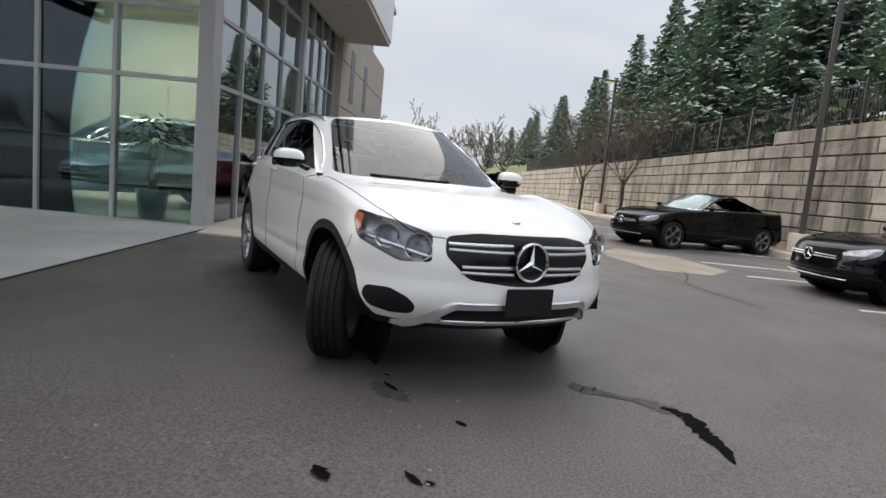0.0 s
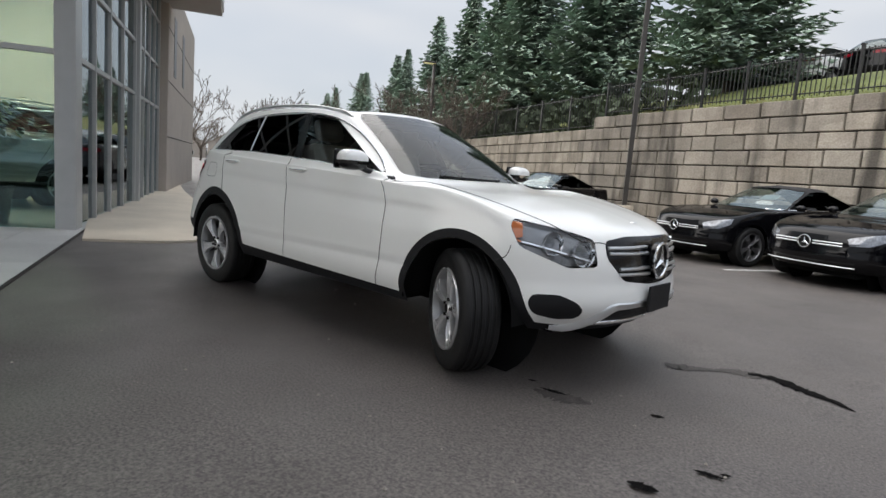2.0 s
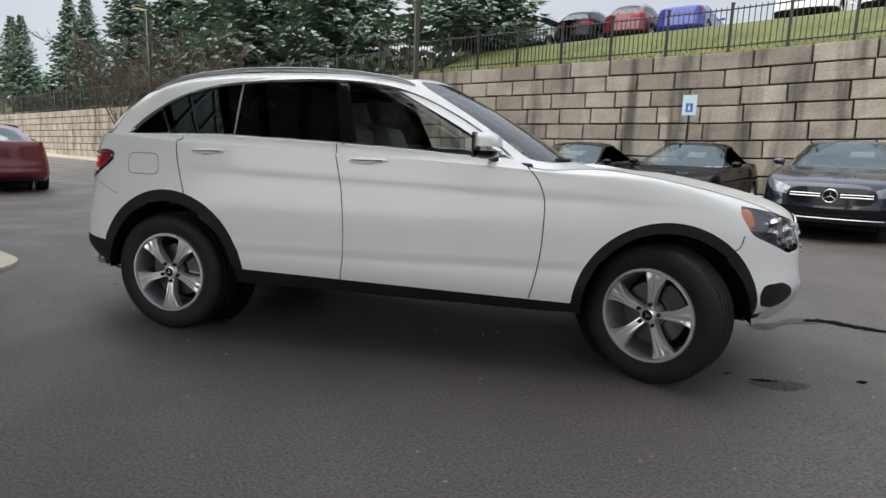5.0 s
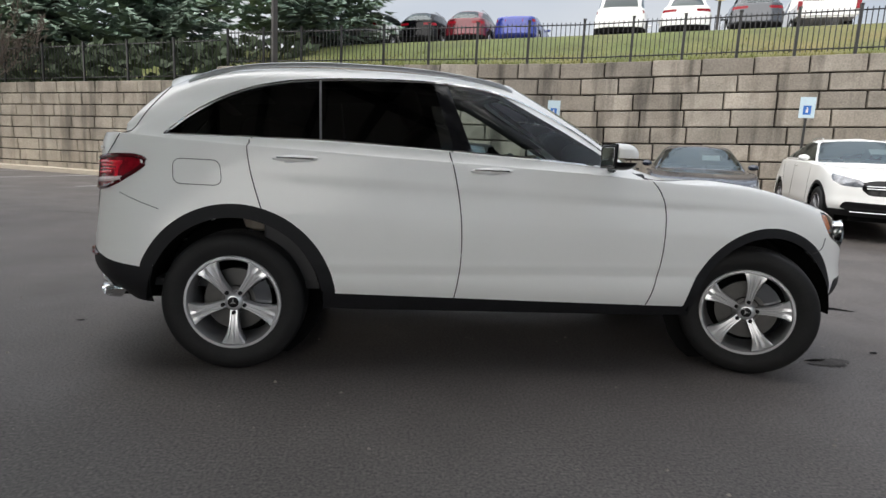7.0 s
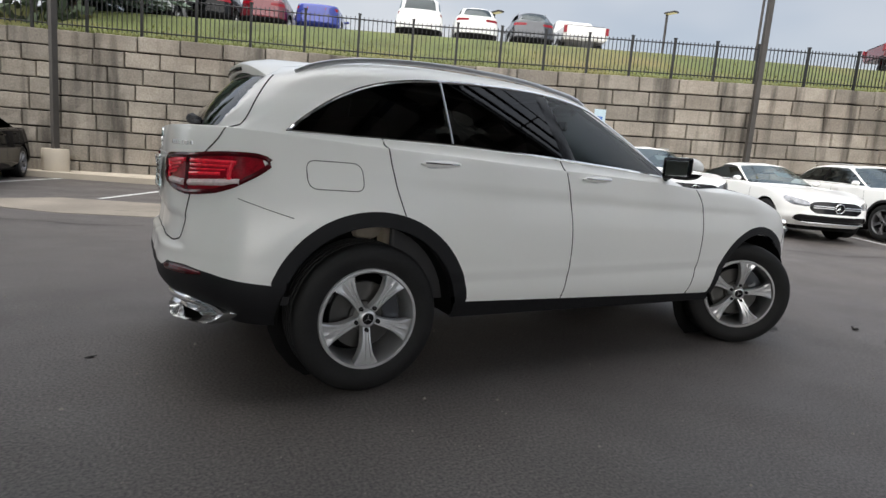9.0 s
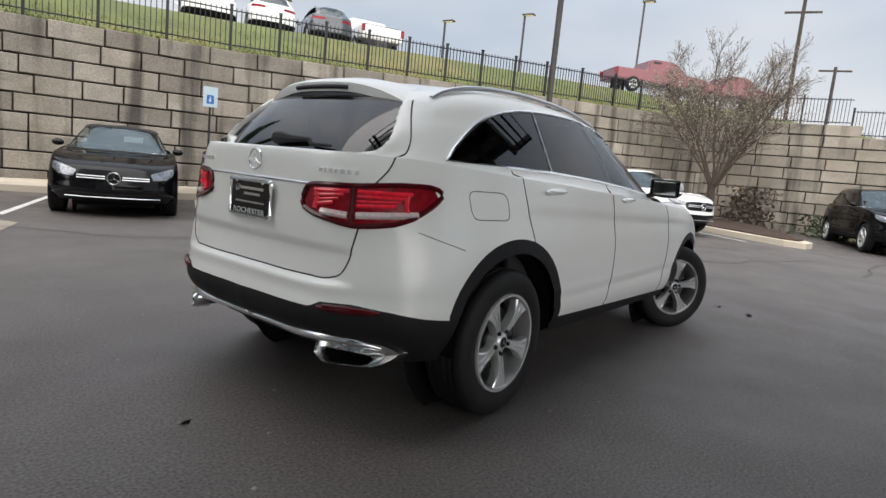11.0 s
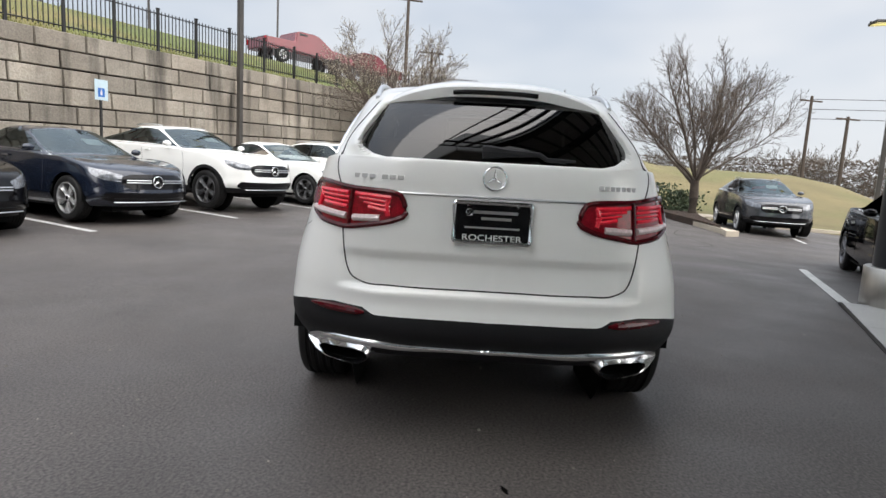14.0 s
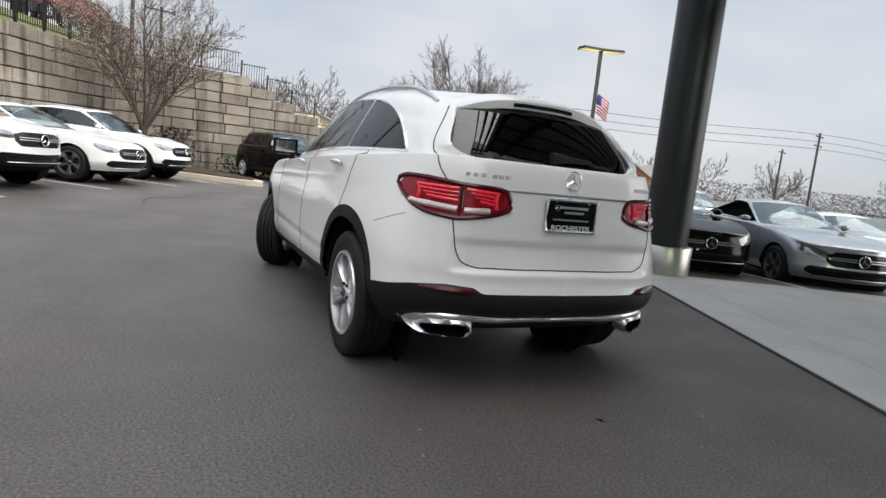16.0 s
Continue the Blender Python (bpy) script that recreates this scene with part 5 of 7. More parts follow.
    if hb:
        part("hood_badge", moved(lathe([(0.0, 0.006), (0.02, 0.005), (0.027, 0.0)][::-1], 20, "z"), Matrix.Translation(hb[0] + Vector((0, 0, 0.001)))), M_SATIN, car)
    # floor pan and cabin
    part("underbody", boxes((-2.0, 1.95, -0.6, 0.6, 0.30, 0.39), (-0.95, 0.95, -0.84, 0.84, 0.315, 0.37), bevel=0.03), M_DARK, car)
    lining = weld(panel(P, tri, lab, ["body"], 0, lambda c: c[:, 2 if c.shape[1] > 2 else 1] > 1.24))
    for v in lining.verts:
        v.co = Vector((-0.7 + (v.co.x + 0.7) * 0.985, v.co.y * 0.965, 1.0 + (v.co.z - 1.0) * 0.965))
    smooth(part("roof_lining", lining, M_HEADL, car), 60)
    for s in (-1, 1):
        part("door_card", boxes((-1.3, -0.3, s * 0.78 - 0.02, s * 0.78 + 0.02, 0.45, 1.16), bevel=0.015), M_CABIN, car)
        part("door_card", boxes((-0.28, 0.75, s * 0.78 - 0.02, s * 0.78 + 0.02, 0.45, 1.11), bevel=0.015), M_CABIN, car)
    part("cabin_floor", boxes((-2.0, 1.0, -0.8, 0.8, 0.42, 0.46)), M_CABIN, car)
    part("dashboard", boxes((0.42, 0.95, -0.74, 0.74, 0.75, 1.075), bevel=0.06), M_CABIN, car)
    for y in (-0.37, 0.37):
        st = part("front_seat", boxes((-0.28, 0.3, y - 0.26, y + 0.26, 0.55, 0.76), bevel=0.06), M_LEATHER, car, "beige leather front seat")
        bm = boxes((-0.09, 0.09, y - 0.26, y + 0.26, 0.0, 0.62), bevel=0.07)
        bmesh.ops.transform(bm, matrix=Matrix.Translation((-0.3, 0, 0.72)) @ Matrix.Rotation(-0.32, 4, "Y"), verts=bm.verts)
        part("seat_back", bm, M_LEATHER, st)
        bm = boxes((-0.05, 0.05, y - 0.13, y + 0.13, 0.66, 0.84), bevel=0.04)
        bmesh.ops.transform(bm, matrix=Matrix.Translation((-0.3, 0, 0.72)) @ Matrix.Rotation(-0.32, 4, "Y"), verts=bm.verts)
        part("head_rest", bm, M_LEATHER, st)
    bench = part("rear_bench", boxes((-1.3, -0.75, -0.68, 0.68, 0.55, 0.78), (-1.45, -1.28, -0.68, 0.68, 0.7, 1.32), bevel=0.06), M_LEATHER, car)
    wl = [(0.28 - 0.05 * math.sin(t), 0.37 + 0.19 * math.cos(t), 1.0 + 0.18 * math.sin(t)) for t in np.linspace(0, 2 * math.pi, 28, endpoint=False)]
    sw = part("steering_wheel", tube(wl, 0.016, 8, True), M_CABIN, car)
    part("steering_spokes", tube([(0.29, 0.19, 1.0), (0.31, 0.37, 0.99), (0.29, 0.55, 1.0)], 0.02, 6), M_CABIN, sw)
    part("rear_view_mirror", boxes((0.28, 0.31, -0.12, 0.12, 1.40, 1.47), bevel=0.012), M_CABIN, car)
    part("wiper_blade", tube(on_end([(y, 1.127 + 0.012 * abs(y)) for y in np.linspace(-0.45, 0.15, 12)], 1, 0.012), 0.007, 6), M_PLASTIC, car)
    return car


hero_car()


# ---- parked vehicles ----
STYLES = {
    "sedan": dict(xf=2.33, xr=-2.35, w=0.905, sill=0.24, hood=0.76, cowl=(0.95, 0.96), belt=(0.97, 1.04), deck=0.98, glass_base=-1.75, roof=(0.12, -1.05, 1.38), roof_w=0.54, belt_w=0.80),
    "compact": dict(xf=2.22, xr=-2.30, w=0.90, sill=0.24, hood=0.78, cowl=(0.98, 0.97), belt=(0.98, 1.05), deck=1.02, glass_base=-1.85, roof=(0.12, -1.15, 1.38), roof_w=0.54, belt_w=0.79),
    "fastback": dict(xf=2.42, xr=-2.45, w=0.94, sill=0.23, hood=0.76, cowl=(0.95, 0.95), belt=(0.97, 1.03), deck=0.98, glass_base=-2.05, roof=(0.1, -1.1, 1.37), roof_w=0.53, belt_w=0.80),
    "coupe_suv": dict(xf=2.33, xr=-2.36, w=0.94, sill=0.32, hood=0.92, cowl=(0.98, 1.10), belt=(1.12, 1.20), deck=1.10, glass_base=-2.2, roof=(0.12, -1.25, 1.53), roof_w=0.57, belt_w=0.84),
    "suv": dict(xf=2.33, xr=-2.33, w=0.94, sill=0.32, hood=0.94, cowl=(0.98, 1.11), belt=(1.12, 1.18), deck=1.10, glass_base=-2.18, roof=(0.12, -1.92, 1.58), roof_w=0.60, belt_w=0.84),
    "small_suv": dict(xf=2.15, xr=-2.2, w=0.91, sill=0.30, hood=0.88, cowl=(0.95, 1.04), belt=(1.06, 1.13), deck=1.05, glass_base=-2.05, roof=(0.12, -1.72, 1.52), roof_w=0.57, belt_w=0.81),
    "large_suv": dict(xf=2.55, xr=-2.6, w=0.98, sill=0.34, hood=1.02, cowl=(1.15, 1.19), belt=(1.2, 1.25), deck=1.2, glass_base=-2.45, roof=(0.3, -2.2, 1.73), roof_w=0.66, belt_w=0.88),
    "minivan": dict(xf=2.5, xr=-2.6, w=0.99, sill=0.28, hood=0.9, cowl=(1.45, 1.06), belt=(1.1, 1.15), deck=1.1, glass_base=-2.48, roof=(0.55, -2.3, 1.7), roof_w=0.72, belt_w=0.9),
}
CAR_BASE = {}


def plain_car(style, paint, m, label, group="parked cars", category="car", tall=None, soft_top=False, rim_dark=False, star=True, sticker=True, cladding=True):
    key = (style, paint.name, soft_top, rim_dark, star, sticker)
    if key in CAR_BASE:
        return tagged(copy_thing(CAR_BASE[key], m), label)
    c = STYLES[style]
    XF, XR = c["xf"], c["xr"]
    suv = "suv" in style or style == "minivan"
    R = 0.365 if suv else 0.335
    if style == "large_suv":
        R = 0.39
    axf, axr = XF - 0.86, XR + 0.94
    levels = car_shape(**c)
    g, A, B = loft(levels, 110, 76)
    arch = lambda r: (lambda q: np.minimum(np.hypot(q[:, 0] - axf, q[:, 1] - R), np.hypot(q[:, 0] - axr, q[:, 1] - R)) - r)
    lower = lambda P, a, b: (b < 4.3) & (P[:, 1] > 0.5)
    hood, sill, deck = c["hood"], c["sill"], c.get("deck", 1.0)
    low = lambda q: q[:, 1] - (sill + (0.1 if suv else 0.045) + 0.06 * np.clip((-q[:, 0] + XR + 0.5) * 3, 0, 1))
    hr = lambda P, a, b: np.stack([P[:, 1] + (P[:, 0] - XR), P[:, 2]], 1)
    hf = lambda P, a, b: np.stack([P[:, 1] + (XF - P[:, 0]), P[:, 2]], 1)
    side = np.array([(4.95, 6.12), (9.1, 6.12), (9.75, 6.3), (9.35, 7.2), (9.0, 7.75), (5.4, 7.75), (5.05, 7.2)])
    anyw = lambda P, a, b: (b > 5.8) & (b < 8.1)
    strip = lambda k, wd: (lambda q: np.maximum(poly_field(q, side), np.abs(q[:, 0] - k) - wd))
    h0 = hood - 0.17
    w = c["w"]
    regions = [
        ("lower", c_side, low, lambda P, a, b: b < 3.5),
        ("trim", c_side, arch(R + (0.10 if suv else 0.055)), lower),
        ("hole", c_side, arch(R + 0.045), lower),
        ("glass_side", c_ab, side, anyw),
        ("pillar", c_ab, strip(7.2, 0.06), anyw),
        ("windshield", c_ab, np.array([(-1, 6.12), (4.3, 6.12), (4.35, 6.5), (4.2, 7.8), (3.9, 7.9), (-1, 7.9)]), anyw),
        ("rear_glass", c_ab, np.array([(10.25, 6.3), (10.4, 6.12), (13, 6.12), (13, 7.85), (10.6, 7.85), (10.3, 7.5)]), anyw),
        ("tail", hr, rounded([(w * 0.4, deck - 0.14), (w * 0.42, deck - 0.05), (w + 0.14, deck - 0.03), (w + 0.30, deck - 0.05), (w + 0.2, deck - 0.14)], 0.02), lambda P, a, b: (P[:, 0] < XR + 0.6) & (b < 4.9)),
        ("head", hf, rounded([(w * 0.64, h0), (w * 0.66, h0 + 0.1), (w + 0.1, h0 + 0.17), (w + 0.36, h0 + 0.2), (w + 0.3, h0 + 0.1), (w + 0.05, h0 + 0.02)], 0.02), lambda P, a, b: (P[:, 0] > XF - 0.8) & (b < 4.9)),
        ("grille", c_end, rounded([(-0.3, hood - 0.05), (0.36, hood - 0.055), (0.5, hood - 0.09), (0.52, hood - 0.2), (0.42, hood - 0.28), (-0.3, hood - 0.28)], 0.03), lambda P, a, b: (P[:, 0] > XF - 0.4) & (b < 4.6)),
        ("intake", c_end, rounded([(-0.3, sill + 0.2), (0.7, sill + 0.22), (0.74, sill + 0.12), (0.55, sill + 0.06), (-0.3, sill + 0.06)], 0.03), lambda P, a, b: (P[:, 0] > XF - 0.6) & (b < 3)),
    ]
    P, tri, lab = carve(g, A, B, regions)
    car = thing("parked_car", Matrix(), label, category, group)
    roofp = ["body"]
    smooth(part("body", weld(panel(P, tri, lab, ["body"], 0)), paint, car, ""), 60)
    dk = M_PLASTIC if (suv and cladding) else M_GLOSSB
    smooth(part("lower_body", weld(panel(P, tri, lab, ["lower"], 0)), dk if suv else paint, car), 60)
    for nm, ob, mt in (("windshield", "windshield", M_GLASSP), ("rear_glass", "rear_window", M_GLASSS), ("grille", "grille", M_GLOSSB), ("intake", "lower_intake", M_GLOSSB)):
        smooth(part(ob, weld(panel(P, tri, lab, [nm], 0)), mt, car), 60)
    for s in (-1, 1):
        for nm, ob, mt in (("pillar", "window_pillar", M_GLOSSB), ("tail", "tail_lamp", M_REDL), ("head", "head_lamp", M_CLEARH)):
            smooth(part(ob, panel(P, tri, lab, [nm], s), mt, car), 60)
        for wh in (lambda q: q[:, 0] > 0, lambda q: q[:, 0] <= 0):
            smooth(part("wheel_arch", panel(P, tri, lab, ["trim"], s, wh), dk if suv else paint, car), 60)
        bx = float(P[tri[lab == "pillar"]].mean(1)[:, 0].mean())
        for wh in (lambda q: q[:, 0] > bx, lambda q: q[:, 0] <= bx):
            smooth(part("side_window", panel(P, tri, lab, ["glass_side"], s, wh), M_GLASSD if suv and paint is not M_WHITE else M_GLASSS, car), 60)
        bm = bmesh.new()
        zb = c["belt"][0] + 0.07
        bmesh.ops.create_uvsphere(bm, u_segments=16, v_segments=10, radius=1, matrix=Matrix.Translation((c["cowl"][0] - 0.5, s * (c["belt_w"] + 0.11), zb)) @ Matrix.Diagonal((0.06, 0.09, 0.055, 1)))
        smooth(part("door_mirror", bm, paint, car))
        for ax in (axf, axr):
            mm = Matrix.Translation((ax, s * (w - 0.13), R - 0.002))
            wheel(car, mm @ (Matrix() if s > 0 else Matrix.Rotation(math.pi, 4, "Z")), R=R, r=R * 0.71, wd=0.22, fine=False, dark=rim_dark)
            vs, fs = [], []
            rr = R + 0.06
            for i, t in enumerate(np.linspace(0, math.pi, 14)):
                for y in (w - 0.04, w - 0.34):
                    vs.append((ax + rr * math.cos(t), s * y, R + rr * math.sin(t)))
                if i:
                    k = 2 * i
                    fs.append((k - 2, k, k + 1, k - 1))
            n0 = len(vs)
            vs += [(ax + rr * math.cos(t), s * (w - 0.34), R + rr * math.sin(t)) for t in np.linspace(0, 2 * math.pi, 16, endpoint=False)]
            fs.append(tuple(range(n0, n0 + 16)))
            part("wheel_well", (vs, fs), M_DARK, car)
    part("underbody", boxes((XR + 0.25, XF - 0.3, -w + 0.36, w - 0.36, sill - 0.08, sill + 0.06), (axr + R + 0.08, axf - R - 0.08, -w + 0.08, w - 0.08, sill - 0.04, sill + 0.06)), M_DARK, car)
    part("cabin_floor", boxes((XR + 0.4, c["cowl"][0], -w + 0.2, w - 0.2, sill + 0.1, sill + 0.14)), M_CABIN, car)
    seats = part("front_seats", boxes((-0.45, -0.2, 0.15, 0.62, sill + 0.3, c["roof"][2] - 0.32), (-0.45, -0.2, -0.62, -0.15, sill + 0.3, c["roof"][2] - 0.32), (-1.5, -1.25, -0.6, 0.6, sill + 0.3, c["roof"][2] - 0.4), bevel=0.05), M_CABIN, car)
    part("dashboard", boxes((0.4, c["cowl"][0] - 0.1, -0.66, 0.66, sill + 0.3, c["cowl"][1] - 0.03), bevel=0.05), M_CABIN, car)
    shell = weld(panel(P, tri, lab, [k for k in set(lab) if k != "hole"], 0))
    bvh = BVHTree.FromBMesh(shell)
    shell.free()

    def on_side(pts, s, out=0.0):
        hits = [bvh.ray_cast(Vector((x, s * 2, z)), Vector((0, -s, 0)))[0] for x, z in pts]
        return [h + Vector((0, s * out, 0)) for h in hits if h is not None]

    x1, x2, x3 = axf - R - 0.24, (axf + axr) / 2 - 0.3, axr + 0.28
    b0, b1 = c["belt"]
    bz = lambda x: b0 + (b1 - b0) * (c["cowl"][0] - x) / (c["cowl"][0] - c["glass_base"])
    for s in (-1, 1):
        for pts in ([(x1 - 0.04, bz(x1) - 0.02), (x1 + 0.02, bz(x1) - 0.2), (x1, sill + 0.14)], [(x2 - 0.06, bz(x2) - 0.01), (x2, bz(x2) - 0.25), (x2 - 0.02, sill + 0.14)], [(x3 - 0.16, bz(x3) - 0.01), (x3 - 0.02, bz(x3) - 0.22), (x3 + 0.12, bz(x3) - 0.42)]):
            p = on_side(curve_pts(pts, 12), s, -0.001)
            if len(p) > 3:
                part("panel_gap", tube(p, 0.004, 5), M_GAP, car)
        p = on_side([(x, bz(x) + 0.012) for x in np.linspace(x1 - 0.1, x3 - 0.35, 16)], s, 0.002)
        if len(p) > 3:
            part("belt_trim", tube(p, 0.008, 5), M_CHROME if suv or paint is not M_WHITE else M_GLOSSB, car)
        for hx in (x2 + 0.14, x3 + 0.16):
            p = on_side([(hx + d, bz(hx) - 0.09) for d in (-0.09, 0, 0.09)], s, 0.02)
            if len(p) == 3:
                part("door_handle", tube(p, 0.012, 6), paint, car)
    if star:
        for sz in (-0.012, 0.022):
            for s in (-1, 1):
                pts = [(XF + 0.012 - 0.1 * (y / 0.6) ** 2, s * y, hood - 0.165 + sz) for y in np.linspace(0.11, 0.47, 6)]
                part("grille_slat", tube(pts, 0.009, 6), M_SATIN, car)
        part("emblem_disc", moved(lathe([(0.0, 0.0), (0.07, 0.0), (0.085, 0.01), (0.088, -0.03)], 24), Matrix.Translation((XF + 0.012, 0, hood - 0.165)) @ Matrix.Rotation(radians(-90), 4, "Z")), M_GLOSSB, car)
        star_badge(car, 0.085, Matrix.Translation((XF + 0.02, 0, hood - 0.165)) @ Matrix.Rotation(radians(-90), 4, "Z"))
        lipz = sill + 0.07
        part("front_lip", tube([(XF + 0.0 - 0.28 * (abs(y) / 0.8) ** 3, y, lipz) for y in np.linspace(-0.62, 0.62, 15)], 0.008, 6), M_SATIN, car)
    if suv:
        for s in (-1, 1):
            r0, r1, rz = c["roof"]
            part("roof_rail", tube([(x, s * (c["roof_w"] - 0.03), rz + 0.0 + 0.05 * math.sin(math.pi * min(1, max(0, t)))**0.3) for t, x in zip(np.linspace(0.02, 0.98, 9), np.linspace(r0 - 0.3, r1 + 0.3, 9))], 0.013, 6), M_SATIN, car)
    if soft_top:
        sel = [(x, y, z + 0.006) for x, y, z in P.tolist()]
        q = np.array(sel)
        top = tri[(lab == "body") & (P[tri].mean(1)[:, 2] > c["belt"][1] + 0.06)]
        used, inv = np.unique(top, return_inverse=True)
        v = q[used]
        f = inv.reshape(-1, 3)
        part("soft_top", (np.concatenate([v, v * [1, -1, 1]]).tolist(), np.concatenate([f, f[:, ::-1] + len(v)]).tolist()), M_FABRIC, car, "black fabric soft top")
    if sticker:
        # a pale sheet behind the windscreen
        k = c["cowl"]
        bm = boxes((-0.004, 0.004, 0.05, 0.35, 0.0, 0.2))
        sl = math.atan2(k[0] - c["roof"][0], c["roof"][2] - k[1])
        bmesh.ops.transform(bm, matrix=Matrix.Translation((k[0] - 0.58 * (k[0] - c["roof"][0]) - 0.05, 0, k[1] + 0.58 * (c["roof"][2] - k[1]) - 0.06)) @ Matrix.Rotation(-sl, 4, "Y"), verts=bm.verts)
        part("price_sheet", bm, M_PAPER, car, "white price sheet behind the windscreen")
    car.matrix_world = m
    CAR_BASE[key] = car
    return car


M_CLEARH = mat("head lamp unit", (0.2, 0.21, 0.23), 0.08, 0.5, coat=1.0, vary=0.5, scale=18, fine=0.4, fine_scale=60)
M_FABRIC = mat("black fabric top", (0.012, 0.012, 0.013), 0.9, vary=0.2, scale=8, bump=0.2, bump_scale=300)


def park(style, paint, u, v, turn, label, **kw):
    a, b = W(u, v), gz(u, v)
    return plain_car(style, paint, at(u, v, b, turn), label, **kw)


park("sedan", M_BLACKP, -2.95, 8.4, -90, "black convertible with a fabric roof, parked by the wall", soft_top=True, rim_dark=True)
park("sedan", M_BLACKP, -0.62, 8.45, -90, "shiny black saloon car parked by the wall")
park("compact", M_BLUEP, 1.85, 8.35, -90, "dark blue compact saloon parked by the wall")
park("coupe_suv", M_WHITE, 4.5, 8.55, -90, "white coupe-style utility car parked by the wall", rim_dark=True)
park("fastback", M_WHITE, 7.3, 8.6, -90, "white fastback saloon parked by the wall", rim_dark=True)
park("small_suv", M_WHITE, 9.95, 8.5, -90, "white small utility car parked by the wall", rim_dark=True)
park("sedan", M_BLACKP, -9.5, 7.55, -72, "black saloon parked beside a lamp post", rim_dark=True)
park("large_suv", M_BLACKP, 16.7, 5.6, -136, "large black utility car parked by the planted island")
park("large_suv", M_BLACKP, 15.5, 2.3, -136, "large black utility car parked near the kerb")
park("coupe_suv", M_GREYP, 15.9, -2.6, 192, "grey utility car parked facing out by the grass")
park("sedan", M_BLACKP, 6.2, -4.5, 180, "black saloon parked beyond the column", rim_dark=True)
park("sedan", M_SILVER, 6.0, -6.75, 180, "silver saloon car parked in the outer row", rim_dark=True)
park("suv", M_WHITE, 12.5, -7.6, 180, "white utility car parked in the outer row")
park("small_suv", M_SILVER, 12.2, -10.3, 180, "silver saloon car parked behind another")
park("sedan", M_WHITE, 8.2, -9.6, 180, "white saloon parked in the outer row")
park("sedan", M_SILVER, 7.4, -12.4, 180, "silver saloon parked in the outer row")
park("fastback", M_REDP, -13.9, 0.9, 170, "red coupe-style car parked along the pavement")
park("suv", M_GREYP, -17.6, 0.2, 180, "grey utility car parked along the pavement")
park("suv", M_BLACKP, -23.4, 0.1, 180, "dark utility car parked along the pavement", star=False)
for u, st, pt, lb in ((-12.8, "suv", M_WHITE, "white utility car"), (-10.1, "small_suv", M_BLACKP, "dark utility car"), (-7.7, "small_suv", M_REDP, "red utility car"), (-5.3, "compact", M_VBLUE, "bright blue hatchback"), (-0.8, "minivan", M_WHITE, "white minivan"), (1.75, "suv", M_WHITE, "white utility car"), (4.3, "suv", M_GREYP, "grey utility car"), (-15.9, "sedan", M_SILVER, "silver saloon")):
    plain_car(st, pt, at(u, 24.2, bank_z(u, 21.2) + 0.006, 90), lb + " parked on the upper lot behind the fence", group="cars on the upper lot", star=False, sticker=False)
plain_car("large_suv", M_SILVER, at(-7.0, -5.61, 0.02, -49.5), "silver utility car shown inside the showroom", star=False)


# ---- site furniture ----
def fence(path, height, spacing, label, pick=0.105, each=True):
    """Black iron fence along (u, v, z) points: posts, two rails and pickets."""
    f = thing("iron_fence", Matrix(), label, "fence")
    post = bmesh.new()
    box(post, -0.03, 0.03, -0.03, 0.03, -0.1, height + 0.05)
    box(post, -0.04, 0.04, -0.04, 0.04, height + 0.05, height + 0.075)
    pm = part("post", post, M_IRON, f)
    kb = bmesh.new()
    box(kb, -0.009, 0.009, -0.009, 0.009, 0.04, height)
    km = part("picket", kb, M_IRON, f)
    firstp = firstk = True
    for (u0, v0, z0), (u1, v1, z1) in zip(path, path[1:]):
        L = math.hypot(u1 - u0, v1 - v0)
        n = max(1, round(L / spacing))
        for i in range(n):
            a, b = i / n, (i + 1) / n
            P = lambda t: W(u0 + (u1 - u0) * t, v0 + (v1 - v0) * t, z0 + (z1 - z0) * t)
            A, B = P(a), P(b)
            ang = math.atan2((B - A).y, (B - A).x)
            mt = Matrix.Translation(A) @ Matrix.Rotation(ang, 4, "Z")
            ob = pm if firstp else pm.copy()
            if not firstp:
                scene.collection.objects.link(ob)
            firstp = False
            ob.matrix_basis = mt
            for h in (0.1, height - 0.06):
                d = Vector((0, 0, h))
                part("rail", tube([A + d, B + d], 0.016, 4), M_IRON, f)
            m = int((B - A).length / pick)
            if each:
                for k in range(1, m):
                    ob = km if firstk else km.copy()
                    if not firstk:
                        scene.collection.objects.link(ob)
                    firstk = False
                    ob.matrix_basis = Matrix.Translation(A + (B - A) * (k / m)) @ Matrix.Rotation(ang, 4, "Z")
            else:
                bm = bmesh.new()
                for k in range(1, m):
                    p = A + (B - A) * (k / m)
                    box(bm, p.x - 0.009, p.x + 0.009, p.y - 0.009, p.y + 0.009, p.z + 0.04, p.z + height)
                tagged(part("fence_infill", bm, M_IRON, f), kind="stuff")
    if firstk:
        bpy.data.objects.remove(km)
    return f


fence([(u, 12.35, 3.72 + uprise(u)) for u in (-13.0, -10, -7, -4, -1, 1.5, 4, 6.5, 9, 12, 14.5, 16.6)], 0.95, 1.55, "black iron picket fence along the wall's top")
fence([(u, 12.4, 3.3 - 0.0123 * (-13.2 - u)) for u in (-58, -40, -26, -13.2)], 1.15, 2.2, "black iron fence on the lower wall", pick=0.14, each=False)


